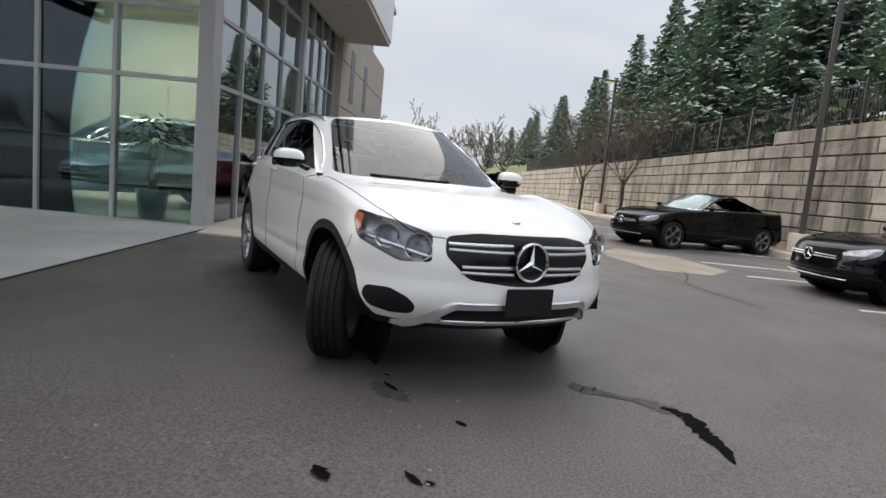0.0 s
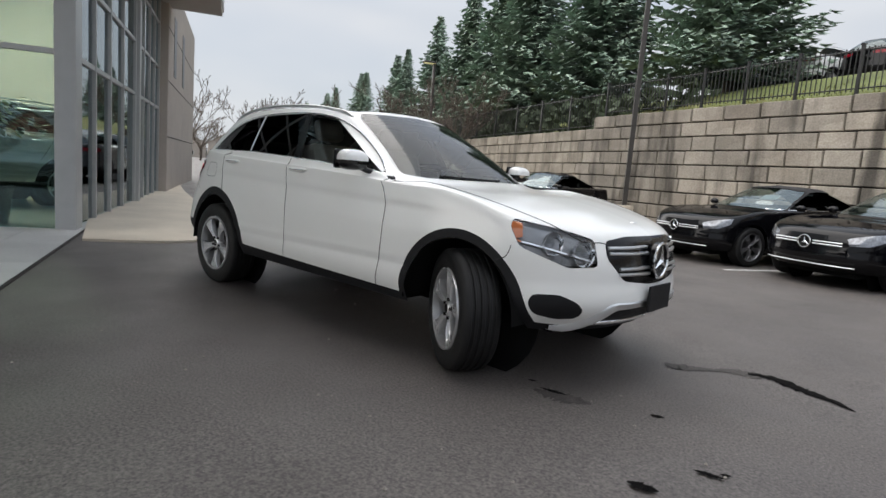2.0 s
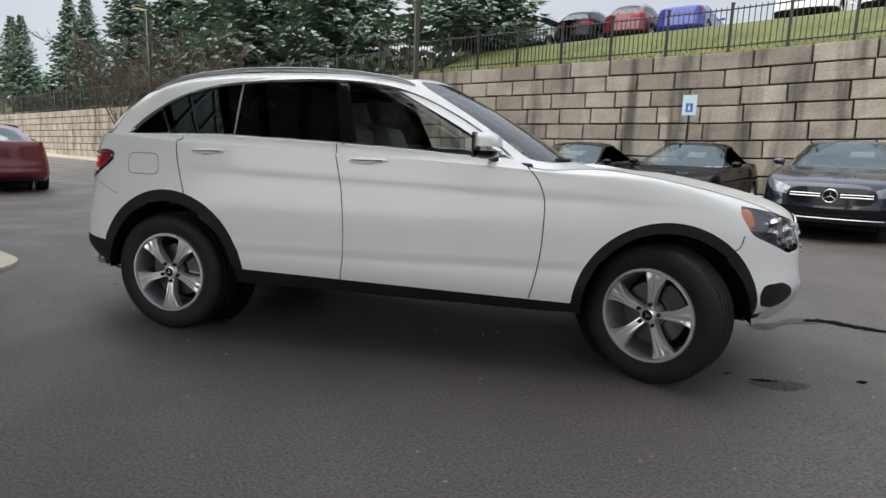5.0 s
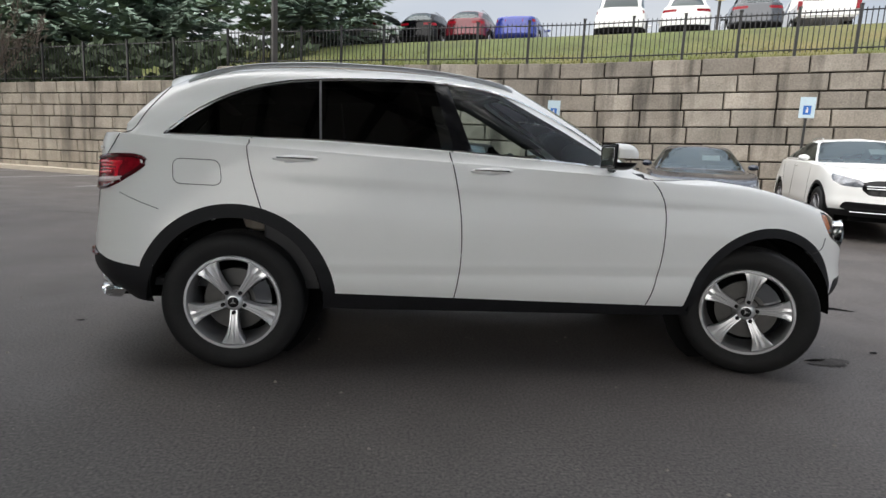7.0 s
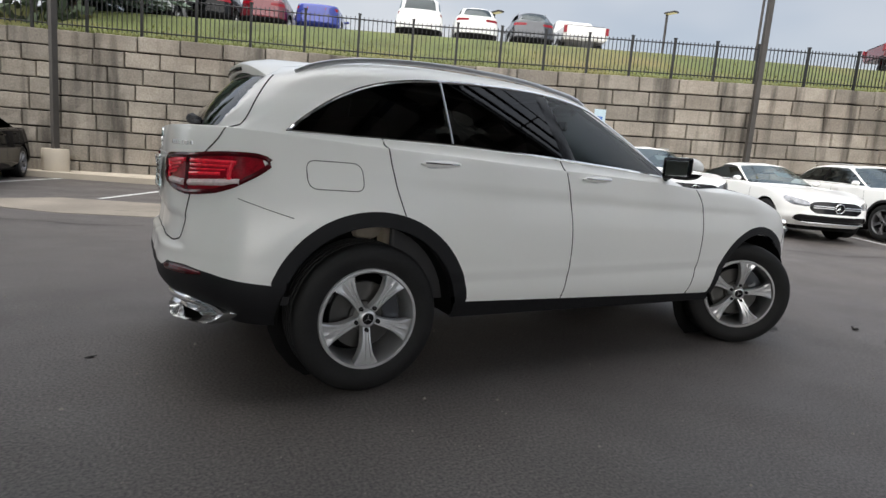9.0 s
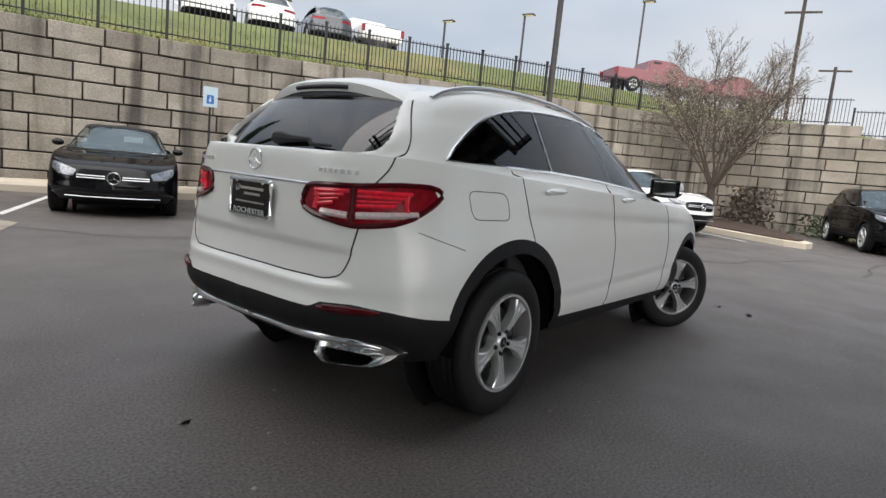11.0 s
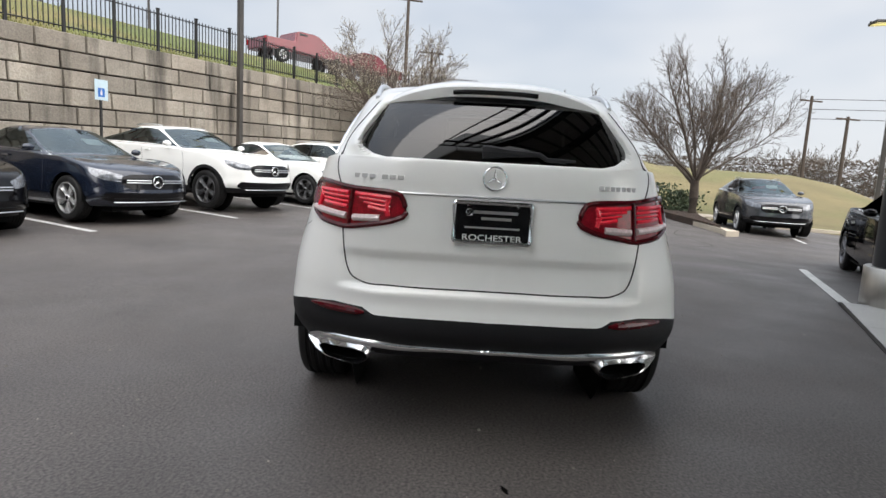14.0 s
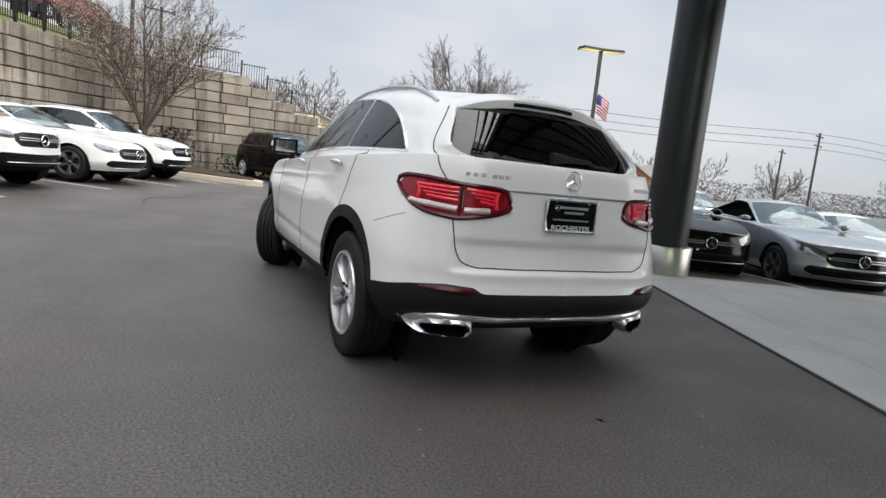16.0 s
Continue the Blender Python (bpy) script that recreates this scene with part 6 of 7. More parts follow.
def lamp_post(u, v, z, h, label, base=True, heads=((0.0, 0.0),), size=0.62, turn=-90, r=0.065):
    p = thing("lamp_post", at(u, v, z, turn), label, "lamp post", "lamp posts")
    if base:
        smooth(part("concrete_base", lathe([(0.0, 0.0), (0.28, 0.0), (0.28, 0.5), (0.26, 0.55), (0.0, 0.55)][::-1], 24, "z"), M_CONC, p, "round concrete footing"), 40)
    part("pole", boxes((-r, r, -r, r, 0.0, h), bevel=0.008), M_BRONZE, p)
    for a, o in heads:
        m = Matrix.Rotation(a, 4, "Z")
        hb = part("head", boxes((-0.1 + o, size + o, -0.19, 0.19, h - 0.01, h + 0.08), bevel=0.02, m=m), M_BRONZE, p)
        part("lens", boxes((0.0 + o, size - 0.06 + o, -0.15, 0.15, h - 0.022, h - 0.008), m=m), M_LAMPLENS, hb, "pale yellow lamp lens")
    return p


M_LAMPLENS = lamp_mat("pale yellow lens", (0.75, 0.68, 0.35), 0.35)
lamp_post(-10.45, 11.55, 0.1, 6.75, "bronze car park lamp post on a concrete footing", turn=150)
lamp_post(8.65, 11.55, 0.3, 7.4, "bronze car park lamp post by the wall", turn=-90)
lamp_post(-28.8, 11.6, 0.1, 6.7, "bronze lamp post further along the wall", turn=-90)
for u, v, h in ((23.9, 24.0, 6.0), (17.4, 27.0, 4.6), (13.6, 30.0, 4.0), (3.5, 30, 3.2)):
    lamp_post(u, v, bank_z(u, 21.2), h, "lamp post on the upper car park", base=False, r=0.05, turn=-60)


def access_sign(u, v, z):
    s = thing("parking_sign", at(u, v, z, -90), "pale blue accessible parking sign on a black post", "sign", "parking signs")
    part("post", boxes((-0.022, 0.022, -0.022, 0.022, 0, 2.35)), M_IRON, s)
    pl = part("sheet", boxes((0.026, 0.03, -0.15, 0.15, 1.98, 2.42), bevel=0.001), M_SIGNW, s)
    part("blue_panel", boxes((0.031, 0.033, -0.075, 0.075, 2.05, 2.24)), M_SIGNB, pl)
    part("symbol", boxes((0.0335, 0.0345, -0.025, 0.02, 2.09, 2.16), (0.0335, 0.0345, -0.012, 0.012, 2.16, 2.21)), M_LINE, pl)


access_sign(-1.5, 11.45, 0.12)
access_sign(4.25, 11.45, 0.30)

# planted island, hillside, road kerbs at the far end
M_KERB = M_CONC


def hz(u, v):
    rise = 2.15 * sstep(18.5, 37, u + 0.25 * max(0, v)) + 2.3 * sstep(2, 14, v) * sstep(19, 26, u)
    edge = sstep(-13.5, -5, v)
    return -0.15 + gz(u, v) + (0.25 + rise) * edge * sstep(17.6, 18.6, u - 0.12 * (v + 3))


M_STRAW = mat("straw grass", (0.17, 0.14, 0.065), 0.9, vary=0.25, scale=0.4, fine=0.4, fine_scale=30, bump=0.9, bump_scale=30, tint=(0.13, 0.15, 0.045))
HILL = smooth(part("hillside", grid_sheet([17.5, 18.0, 18.5, 19, 20, 21, 22.5, 24, 26, 28, 31, 34, 38, 45, 60, 90, 160, 400], [-60, -30, -18, -13, -11, -9, -7, -5, -3, -1, 1, 3, 5, 7, 9, 11, 13, 16, 20, 30, 60, 200], hz), M_STRAW))
tagged(HILL, "straw and green grass hillside beyond the car park", "grass", kind="structure")
isl = [(12.1, 5.5), (12.4, 5.1), (13.0, 5.3), (16.2, 9.0), (16.3, 11.0), (12.6, 11.0), (11.9, 8.5)]
slab_poly("island_kerb", isl, -0.1, 0.15, M_CONC, "pale concrete kerb of a planted island", fz=gz, category="kerb")
c = (14.2, 8.6)
slab_poly("island_mulch", [(c[0] + (u - c[0]) * 0.88, c[1] + (v - c[1]) * 0.9) for u, v in isl], 0.0, 0.19, M_MULCH, "dark bark mulch bed", fz=gz, category="planting bed")
isl2 = [(11.9, -1.8), (12.6, -1.7), (17.5, 0.2), (22.5, -1.0), (22.5, -2.4), (17.6, -1.0), (13.6, -1.3), (12.4, -2.1)]
slab_poly("far_kerb", isl2, -0.1, 0.14, M_CONC, "pale concrete kerb at the hillside's foot", fz=gz, category="kerb")
slab_poly("hill_kerb", [(17.9, -3.0), (18.1, -3.0), (18.6, -12), (18.4, -12)], -0.5, 0.1, M_CONC, "pale kerb below the grass hill", fz=gz, category="kerb")
slab_poly("mulch_bed", [(12.9, -1.65), (17.5, 0.3), (20.5, 2.5), (21.5, -0.6), (17.6, -0.9)], -0.1, 0.2, M_MULCH, "dark mulch bed under the bare tree", fz=gz, category="planting bed")

# ---- trees ----
M_BARK = mat("bark", (0.065, 0.05, 0.04), 0.9, vary=0.3, scale=6, bump=0.5, bump_scale=40)
M_TWIG = mat("bare twigs", (0.11, 0.087, 0.07), 0.9, vary=0.25, scale=2)
M_BUD = mat("pale buds", (0.42, 0.38, 0.3), 0.8, vary=0.2, scale=8)
M_NEEDLE = mat("spruce needles", (0.23, 0.31, 0.245), 0.75, vary=0.45, scale=0.8, fine=0.4, fine_scale=9, tint=(0.2, 0.25, 0.17))
M_FARWOOD = mat("far brown wood", (0.1, 0.08, 0.062), 0.95, vary=0.3, scale=0.3)
M_HEDGE = mat("dark hedge leaves", (0.045, 0.065, 0.032), 0.8, vary=0.4, scale=2)


def spruce(h, r, seed, label):
    rnd = random.Random(seed)
    t = thing("spruce_tree", Matrix(), label, "tree", "spruce trees")
    smooth(part("trunk", lathe([(0.0, -0.3), (0.26, -0.3), (0.2, h * 0.3), (0.05, h * 0.92), (0.0, h)][::-1], 10, "z"), M_BARK, t), 60)
    vs, fs = [], []
    z = h * 0.07
    while z < h * 0.985:
        q = z / h
        L = 1.12 * r * ((1 - q) ** 0.92) * (0.9 + 0.2 * rnd.random()) + 0.12
        n = 11 if q < 0.7 else 7
        a0 = rnd.random() * 6.28
        for i in range(n):
            if rnd.random() < 0.1:
                continue
            a = a0 + 6.283 * i / n + rnd.uniform(-0.22, 0.22)
            l = L * rnd.uniform(0.7, 1.12)
            ca, sa = math.cos(a), math.sin(a)
            k = max(3, int(l / 0.36))
            for j in range(k):
                f = (j + 0.7) / k
                for s in ((0,) if j == k - 1 else (-1, 1)):
                    wdt = (0.34 * (1 - 0.55 * f) + 0.1) * min(1, 0.45 + l / 3)
                    off = s * wdt * rnd.uniform(0.35, 0.95)
                    px, py = ca * l * f - sa * off, sa * l * f + ca * off
                    pz = z - 0.20 * l * f + 0.24 * l * f * f - abs(off) * 0.22 + rnd.uniform(-0.1, 0.1)
                    b = a + s * 0.7 + rnd.uniform(-0.3, 0.3)
                    cl = rnd.uniform(0.34, 0.62) * min(1, 0.5 + l / 4)
                    for m in range(2):
                        dx, dy = math.cos(b) * cl, math.sin(b) * cl
                        ex, ey = -math.sin(b) * cl * 0.34, math.cos(b) * cl * 0.34
                        tl = rnd.uniform(-0.16, 0.05) * 1.2
                        o = len(vs)
                        up = 0.12 if m else -0.02
                        vs += [(px - dx * 0.4, py - dy * 0.4, pz), (px + ex, py + ey, pz - 0.05 + up), (px + dx, py + dy, pz + tl), (px - ex, py - ey, pz - 0.07 - up)]
                        fs.append((o, o + 1, o + 2, o + 3))
                        b += 0.9
        z += (0.34 + 0.1 * rnd.random()) * (1 - 0.35 * q) * (h / 13)
    part("crown", (vs, fs), M_NEEDLE, t)
    return t


def bare_tree(h, lift, seed, label, limbs=7, counts=(9, 7, 4), trunk=0.16, clear=0.2, group="bare trees", reach=0.62, buds=False, far=False, fine=0.006):
    """A leafless tree: trunk, and a crown of limbs with side branches, twigs and shoots along them."""
    rnd = random.Random(seed)
    t = thing("bare_tree", Matrix(), label, "tree", group)
    smooth(part("trunk", tube([(0, 0, -0.2), (0.02, 0, h * clear * 0.5), (0.0, 0.03, h * clear)], 0.1, 10, radii=[trunk * 1.25, trunk, trunk * 0.85]), M_BARK, t), 60)
    parts, bud = [], []

    def grow(p, d, l, r, k):
        n = (6, 4, 3, 2)[k]
        q, pts, rad = p, [p], [r]
        for i in range(n):
            d = (d + Vector((rnd.uniform(-1, 1), rnd.uniform(-1, 1), rnd.uniform(-0.8, 1.1))) * (0.12 + 0.04 * k)).normalized()
            q = q + d * l / n
            pts.append(q)
            rad.append(max(r * (1 - 0.72 * (i + 1) / n), fine * 0.7))
        parts.append(tube(pts, r, 5 if k == 0 else 3, radii=rad))
        if buds and k >= 2:
            if rnd.random() < 0.7:
                bud.append(pts[rnd.randrange(1, len(pts))] + Vector((rnd.uniform(-1, 1), rnd.uniform(-1, 1), rnd.uniform(-1, 1))) * 0.03)
        if k == len(counts):
            return
        m = counts[k]
        for i in range(m):
            f = 0.22 + 0.78 * (i + rnd.random()) / m
            a = f * n
            c = min(int(a), n - 1)
            w = pts[c].lerp(pts[c + 1], a - c) if a < n else pts[-1]
            ax = (pts[c + 1] - pts[c]).normalized()
            side = Vector((rnd.gauss(0, 1), rnd.gauss(0, 1), rnd.gauss(0.35, 1)))
            side = (side - ax * side.dot(ax)).normalized()
            nd = (ax + side * rnd.uniform(0.45, 0.95)).normalized()
            grow(w, nd, l * rnd.uniform(0.32, 0.52) * (1.15 - 0.5 * f), max(r * 0.45 * (1.1 - 0.5 * f), fine), k + 1)

    for i in range(limbs):
        a = 6.283 * i / limbs + rnd.uniform(-0.35, 0.35)
        up = lift * rnd.uniform(0.6, 1.7)
        d = Vector((math.cos(a), math.sin(a), up)).normalized()
        grow(Vector((0, 0, h * clear * rnd.uniform(0.75, 1.0))), d, h * reach * rnd.uniform(0.85, 1.1) * (0.86 + 0.14 * min(1, up)), trunk * rnd.uniform(0.24, 0.4), 0)
    part("crown", joined(*parts), M_FARWOOD if far else M_TWIG, t)
    if bud:
        vs, fs = [], []
        for w in bud:
            b = rnd.uniform(0.008, 0.017)
            o = len(vs)
            vs += [w + Vector((b, 0, -b)), w + Vector((-b, b, 0)), w + Vector((0, -b, b)), w + Vector((0, b, b))]
            fs += [(o, o + 1, o + 2), (o, o + 2, o + 3), (o + 1, o + 3, o + 2)]
        tagged(part("bud_cover", (vs, fs), M_BUD, t), kind="stuff")
    return t


def place(ob, u, v, z, s=1.0, turn=0.0, first=False):
    m = at(u, v, z, turn)
    if first:
        ob.matrix_world = m
        ob.scale = (s, s, s)
        return ob
    c = copy_thing(ob, m)
    c.scale = (s, s, s)
    return c


SP = [spruce(13.0, 4.3, 3, "tall dark green spruce tree on the bank"), spruce(13.0, 3.5, 8, "tall dark green spruce tree on the bank"), spruce(13.0, 3.0, 15, "tall slender green spruce tree on the bank")]
used = set()
for i, (u, v, top, k) in enumerate(((-14.6, 20.0, 17.0, 0), (-24.0, 20.5, 18.3, 0), (-29.5, 19, 18.5, 1), (-35.5, 20, 18.8, 1), (-42.0, 20, 17.6, 2), (-49.5, 20, 16.2, 1), (-55.5, 19, 13.8, 2), (-62, 20, 14.5, 1), (-72, 19, 13.5, 2), (-82, 21, 15, 1), (-95, 20, 14, 2), (-112, 22, 15, 0), (-135, 22, 15, 1), (-160, 20, 15, 2), (-150, -12, 11, 2), (-170, -20, 13, 0))):
    z = bank_z(u, v) if v > 0 else 0
    if v > 0 and u < -60:
        z = 3.0
    place(SP[k], u, v, z - 0.1, 0.88 * (top - z) / 13.0, 57 * i, k not in used)
    used.add(k)

T1 = bare_tree(5.9, 1.5, 5, "bare upright tree with pale buds in a planted island", limbs=13, counts=(12, 9, 5), trunk=0.13, clear=0.2, reach=0.62, buds=True, fine=0.0045)
place(T1, 14.5, 9.8, gz(15, 9.7) + 0.1, 1.1, 20, True)
T2 = bare_tree(8.0, 1.25, 11, "large bare spreading tree on the hillside", limbs=15, counts=(13, 10, 6), trunk=0.19, clear=0.19, reach=0.56, fine=0.005)
place(T2, 18.4, -0.62, gz(18.4, -0.6) + 0.1, 0.86, 0, True)
T3 = bare_tree(4.6, 1.2, 21, "small bare tree in front of the wall", limbs=9, counts=(8, 7, 4), trunk=0.07, clear=0.3, group="small bare trees", fine=0.008)
place(T3, -32.4, 11.4, 0.1, 1.35, 0, True)
place(T3, -24.8, 11.4, 0.1, 1.3, 80)
FT = bare_tree(9.0, 1.2, 31, "leafless brown tree beyond the car park", limbs=6, counts=(6, 5, 3), trunk=0.2, clear=0.3, far=True, group="far bare trees", fine=0.03)
rnd = random.Random(4)
first = True
for i in range(58):
    if i < 20:
        u, v, s = rnd.uniform(-190, -75), rnd.uniform(-28, 16), rnd.uniform(0.8, 1.4)
    elif i < 50:
        u, v, s = rnd.uniform(75, 130), rnd.uniform(-120, 40), rnd.uniform(0.8, 1.25)
    else:
        u, v, s = rnd.uniform(60, 95), rnd.uniform(8, 45), rnd.uniform(0.4, 0.65)
    place(FT, u, v, (hz(u, v) if u > 0 else 0) - 0.2, s, rnd.uniform(0, 360), first)
    first = False
# low scrub in front of the far woods
def scrub(name, cells, label, material, h=1.5, n=60, seed=2, size=0.5):
    rnd = random.Random(seed)
    vs, fs = [], []
    for u0, v0, u1, v1, zz in cells:
        for i in range(n):
            t = rnd.random()
            p = W(u0 + (u1 - u0) * t + rnd.gauss(0, 0.25), v0 + (v1 - v0) * t + rnd.gauss(0, 0.25), zz + rnd.random() ** 1.4 * h)
            d = Vector((rnd.uniform(-1, 1), rnd.uniform(-1, 1), rnd.uniform(-0.4, 1))).normalized() * size * rnd.uniform(0.5, 1.2)
            e = d.cross(Vector((rnd.uniform(-1, 1), rnd.uniform(-1, 1), 0.3))).normalized() * size * (0.07 if material is M_FARWOOD else 0.3)
            o = len(vs)
            vs += [p - d * 0.5, p + e, p + d * 0.5, p - e]
            fs.append((o, o + 1, o + 2, o + 3))
    return tagged(part(name, (vs, fs), material), label, "shrubs", kind="stuff")


scrub("shrubs", [(-200, -30, -190, 18, 0), (60, -20, 70, 30, 1.0), (90, -80, 100, 20, 1.0)], "brown leafless scrub in the distance", M_FARWOOD, 3.2, 14000, 3, 0.7)
scrub("far_evergreens", [(-120, -14, -110, -4, 0), (-140, 4, -120, 12, 0)], "dark evergreen shrubs in the distance", M_NEEDLE, 5.5, 4000, 6, 0.6)
scrub("hedge", [(17.5, 8.4, 20.8, 5.0, 0.2), (18.8, 4.0, 20.4, 1.8, 0.15), (19.0, 0.2, 21.0, -0.4, 0.15), (20.2, 2.6, 22.4, 0.4, 0.4)], "low green hedge by the parked cars", M_HEDGE, 0.75, 900, 9, 0.16)
scrub("undergrowth", [(-60, 17.5, -13, 17.0, 4.0), (-58, 14.0, -14, 14.2, 3.2)], "dark evergreen undergrowth behind the fence", M_HEDGE, 1.5, 2600, 19, 0.5)
scrub("wall_shrub", [(16.3, 10.2, 17.3, 9.6, 0.3)], "brown leafless bush at the wall's corner", M_TWIG, 1.4, 700, 10, 0.22)
# grass tufts along the top of the wall
rnd = random.Random(12)
vs, fs = [], []
for i in range(16000):
    u = rnd.uniform(-13, 16.4)
    v = 12.72 + abs(rnd.gauss(0, 1.6))
    p = W(u, v, bank_z(u, v) - 0.01)
    h = rnd.uniform(0.05, 0.15)
    a = rnd.random() * 6.28
    d = Vector((math.cos(a), math.sin(a), 0)) * 0.02
    o = len(vs)
    vs += [p - d, p + d, p + Vector((rnd.gauss(0, 0.03), rnd.gauss(0, 0.03), h))]
    fs.append((o, o + 1, o + 2))
tagged(part("grass_tufts", (vs, fs), M_BLADE), "grass blades along the wall's top", "grass", kind="stuff")


# ---- far houses, utility poles, flag ----
M_BRICKH = mat("red brick house", (0.21, 0.085, 0.06), 0.9, vary=0.2, scale=2, fine=0.3, fine_scale=14)
M_ROOFH = mat("pale roof shingle", (0.3, 0.27, 0.24), 0.9, vary=0.15, scale=2, fine=0.2, fine_scale=10)
M_TRIMW = mat("white house trim", (0.7, 0.7, 0.68), 0.6, vary=0.05, scale=3)


def house(u, v, z, w, d, h, rise, turn, wall, label):
    b = thing("house", at(u, v, z, turn), label, "house", "houses")
    vs = [(-d, -w, -1), (d, -w, -1), (d, w, -1), (-d, w, -1), (-d, -w, h), (d, -w, h), (d, w, h), (-d, w, h), (d, 0, h + rise), (-d, 0, h + rise)]
    part("wall", (vs, [(0, 1, 5, 4), (1, 2, 6, 8, 5), (2, 3, 7, 6), (3, 0, 4, 9, 7)]), wall, b)
    e = 0.25
    for s in (-1, 1):
        k = rise / w
        q = [(-d - e, s * (w + e), h - k * e), (d + e, s * (w + e), h - k * e), (d + e, 0, h + rise), (-d - e, 0, h + rise)]
        part("roof", (q + [(x, y, zz + 0.16) for x, y, zz in q], [(0, 1, 2, 3), (4, 7, 6, 5), (0, 4, 5, 1), (1, 5, 6, 2), (0, 3, 7, 4), (2, 6, 7, 3)]), M_ROOFH, b)
    for y in (-w * 0.45, w * 0.45):
        wn = part("window", boxes((d, d + 0.05, y - 0.55, y + 0.55, 0.7, 1.9)), M_TRIMW, b)
        part("pane", boxes((d + 0.05, d + 0.06, y - 0.45, y + 0.45, 0.8, 1.8)), M_GLOSSB, wn)
    part("gable_trim", boxes((d + 0.01, d + 0.06, -0.4, 0.4, h - 0.1, h + rise * 0.45)), M_TRIMW, b)
    part("chimney", boxes((-0.6, 0.1, w * 0.5, w * 0.5 + 0.6, h, h + rise + 0.9)), wall, b)


house(85, -26.5, 0.9, 3.2, 4.5, 2.4, 2.0, 190, M_BRICKH, "small red brick house with a pale steep roof")
house(92, -35.0, 0.9, 3.4, 4.0, 2.4, 2.3, 190, M_BRICKH, "red brick house with a gabled roof and chimney")
house(84, -84, -0.6, 16.0, 5.0, 2.6, 0.5, 215, M_TRIMW, "long low pale building by the road")
house(80, 18, 2.6, 5.0, 5.0, 2.6, 2.0, 180, M_STUCCO, "tan house beyond the hillside")
house(-150, 6, 0, 5.0, 5.0, 4.0, 3.0, 0, M_STUCCO, "pale house beyond the far lot")
house(-190, -6, 0, 7.0, 5.0, 4.5, 3.0, 0, M_STUCCO, "pale house beyond the far lot")
house(-19, 75, 6.0, 8, 8, 4.5, 1.6, -90, M_WPANEL, "pale low building beyond the upper lot")


def utility_pole(u, v, z, h, arms):
    p = thing("utility_pole", at(u, v, z, 40), "wooden utility pole with cross arms", "utility pole", "utility poles")
    part("pole", tube([(0, 0, -0.5), (0, 0, h)], 0.14, 8, radii=[0.16, 0.11]), M_BARK, p)
    for k in arms:
        part("cross_arm", boxes((-0.06, 0.06, -1.1, 1.1, k - 0.06, k + 0.06)), M_BARK, p)
    return p


for u, v, h, arms in ((60, -41, 10, (9.6, 8.6)), (72, -44, 9, (8.6,)), (36, 22, 13.0, (12.6, 11.5)), (44, 24, 9.5, (9.2,)), (54, -7, 7.4, (7.0,)), (50, -9.2, 6.2, (6.0,))):
    utility_pole(u, v, hz(u, v) if v < 8 else 2.5, h, arms)
for z, dv in ((9.2, 0), (8.4, 0.6), (7.6, 0.2)):
    pts = [W(54, -7 + dv, z - 0.4), W(57, -24 + dv, z - 0.4), W(60, -41 + dv, z + 0.2), W(75, -75 + dv, z - 0.8), W(90, -110 + dv, z)]
    tagged(part("overhead_cable", tube(curve_pts([tuple(p) for p in pts], 40), 0.025, 4), M_IRON), "black overhead cable between poles", "cable")

FLZ = hz(20.0, -6.25) - 0.1
FL = lamp_post(20.0, -6.25, FLZ, 6.75 - FLZ, "tall lamp post with four heads and a flag", base=True, heads=((1.57, 0.1), (-1.57, 0.1), (1.87, 0.05), (-1.27, 0.05)), size=0.85, turn=0, r=0.07)
M_FRED = mat("flag red cloth", (0.4, 0.03, 0.04), 0.8, vary=0.15, scale=6)
M_FWHT = mat("flag white cloth", (0.65, 0.63, 0.62), 0.8, vary=0.1, scale=6)
M_FBLU = mat("flag blue cloth", (0.03, 0.05, 0.2), 0.8, vary=0.15, scale=6)
FLAG = thing("flag", at(20.0, -6.35, 4.15, -90) @ Matrix.Scale(0.62, 4), "red, white and blue striped flag hanging on a post", "flag")
for i in range(13):
    vs, fs = [], []
    for j in range(9):
        x = 1.05 * j / 8
        for k in (0, 1):
            z = 1.4 - (i + k) * 0.1 - 0.55 * (j / 8) ** 1.3
            vs.append((x * 0.8, 0.1 * math.sin(4 * x + 0.4 * (i + k)), z))
        if j:
            o = 2 * j
            fs.append((o - 2, o, o + 1, o - 1))
    part("stripe", (vs, fs), M_FWHT if i % 2 else M_FRED, FLAG)
vs, fs = [], []
for j in range(5):
    x = 0.4 * j / 4
    for k in (0, 1):
        vs.append((x * 0.8, 0.1 * math.sin(4 * x + 0.4 * k * 7) - 0.012, 1.41 - k * 0.7 - 0.55 * (x / 1.05) ** 1.3))
    if j:
        fs.append((2 * j - 2, 2 * j, 2 * j + 1, 2 * j - 1))
part("canton", (vs, fs), M_FBLU, FLAG)


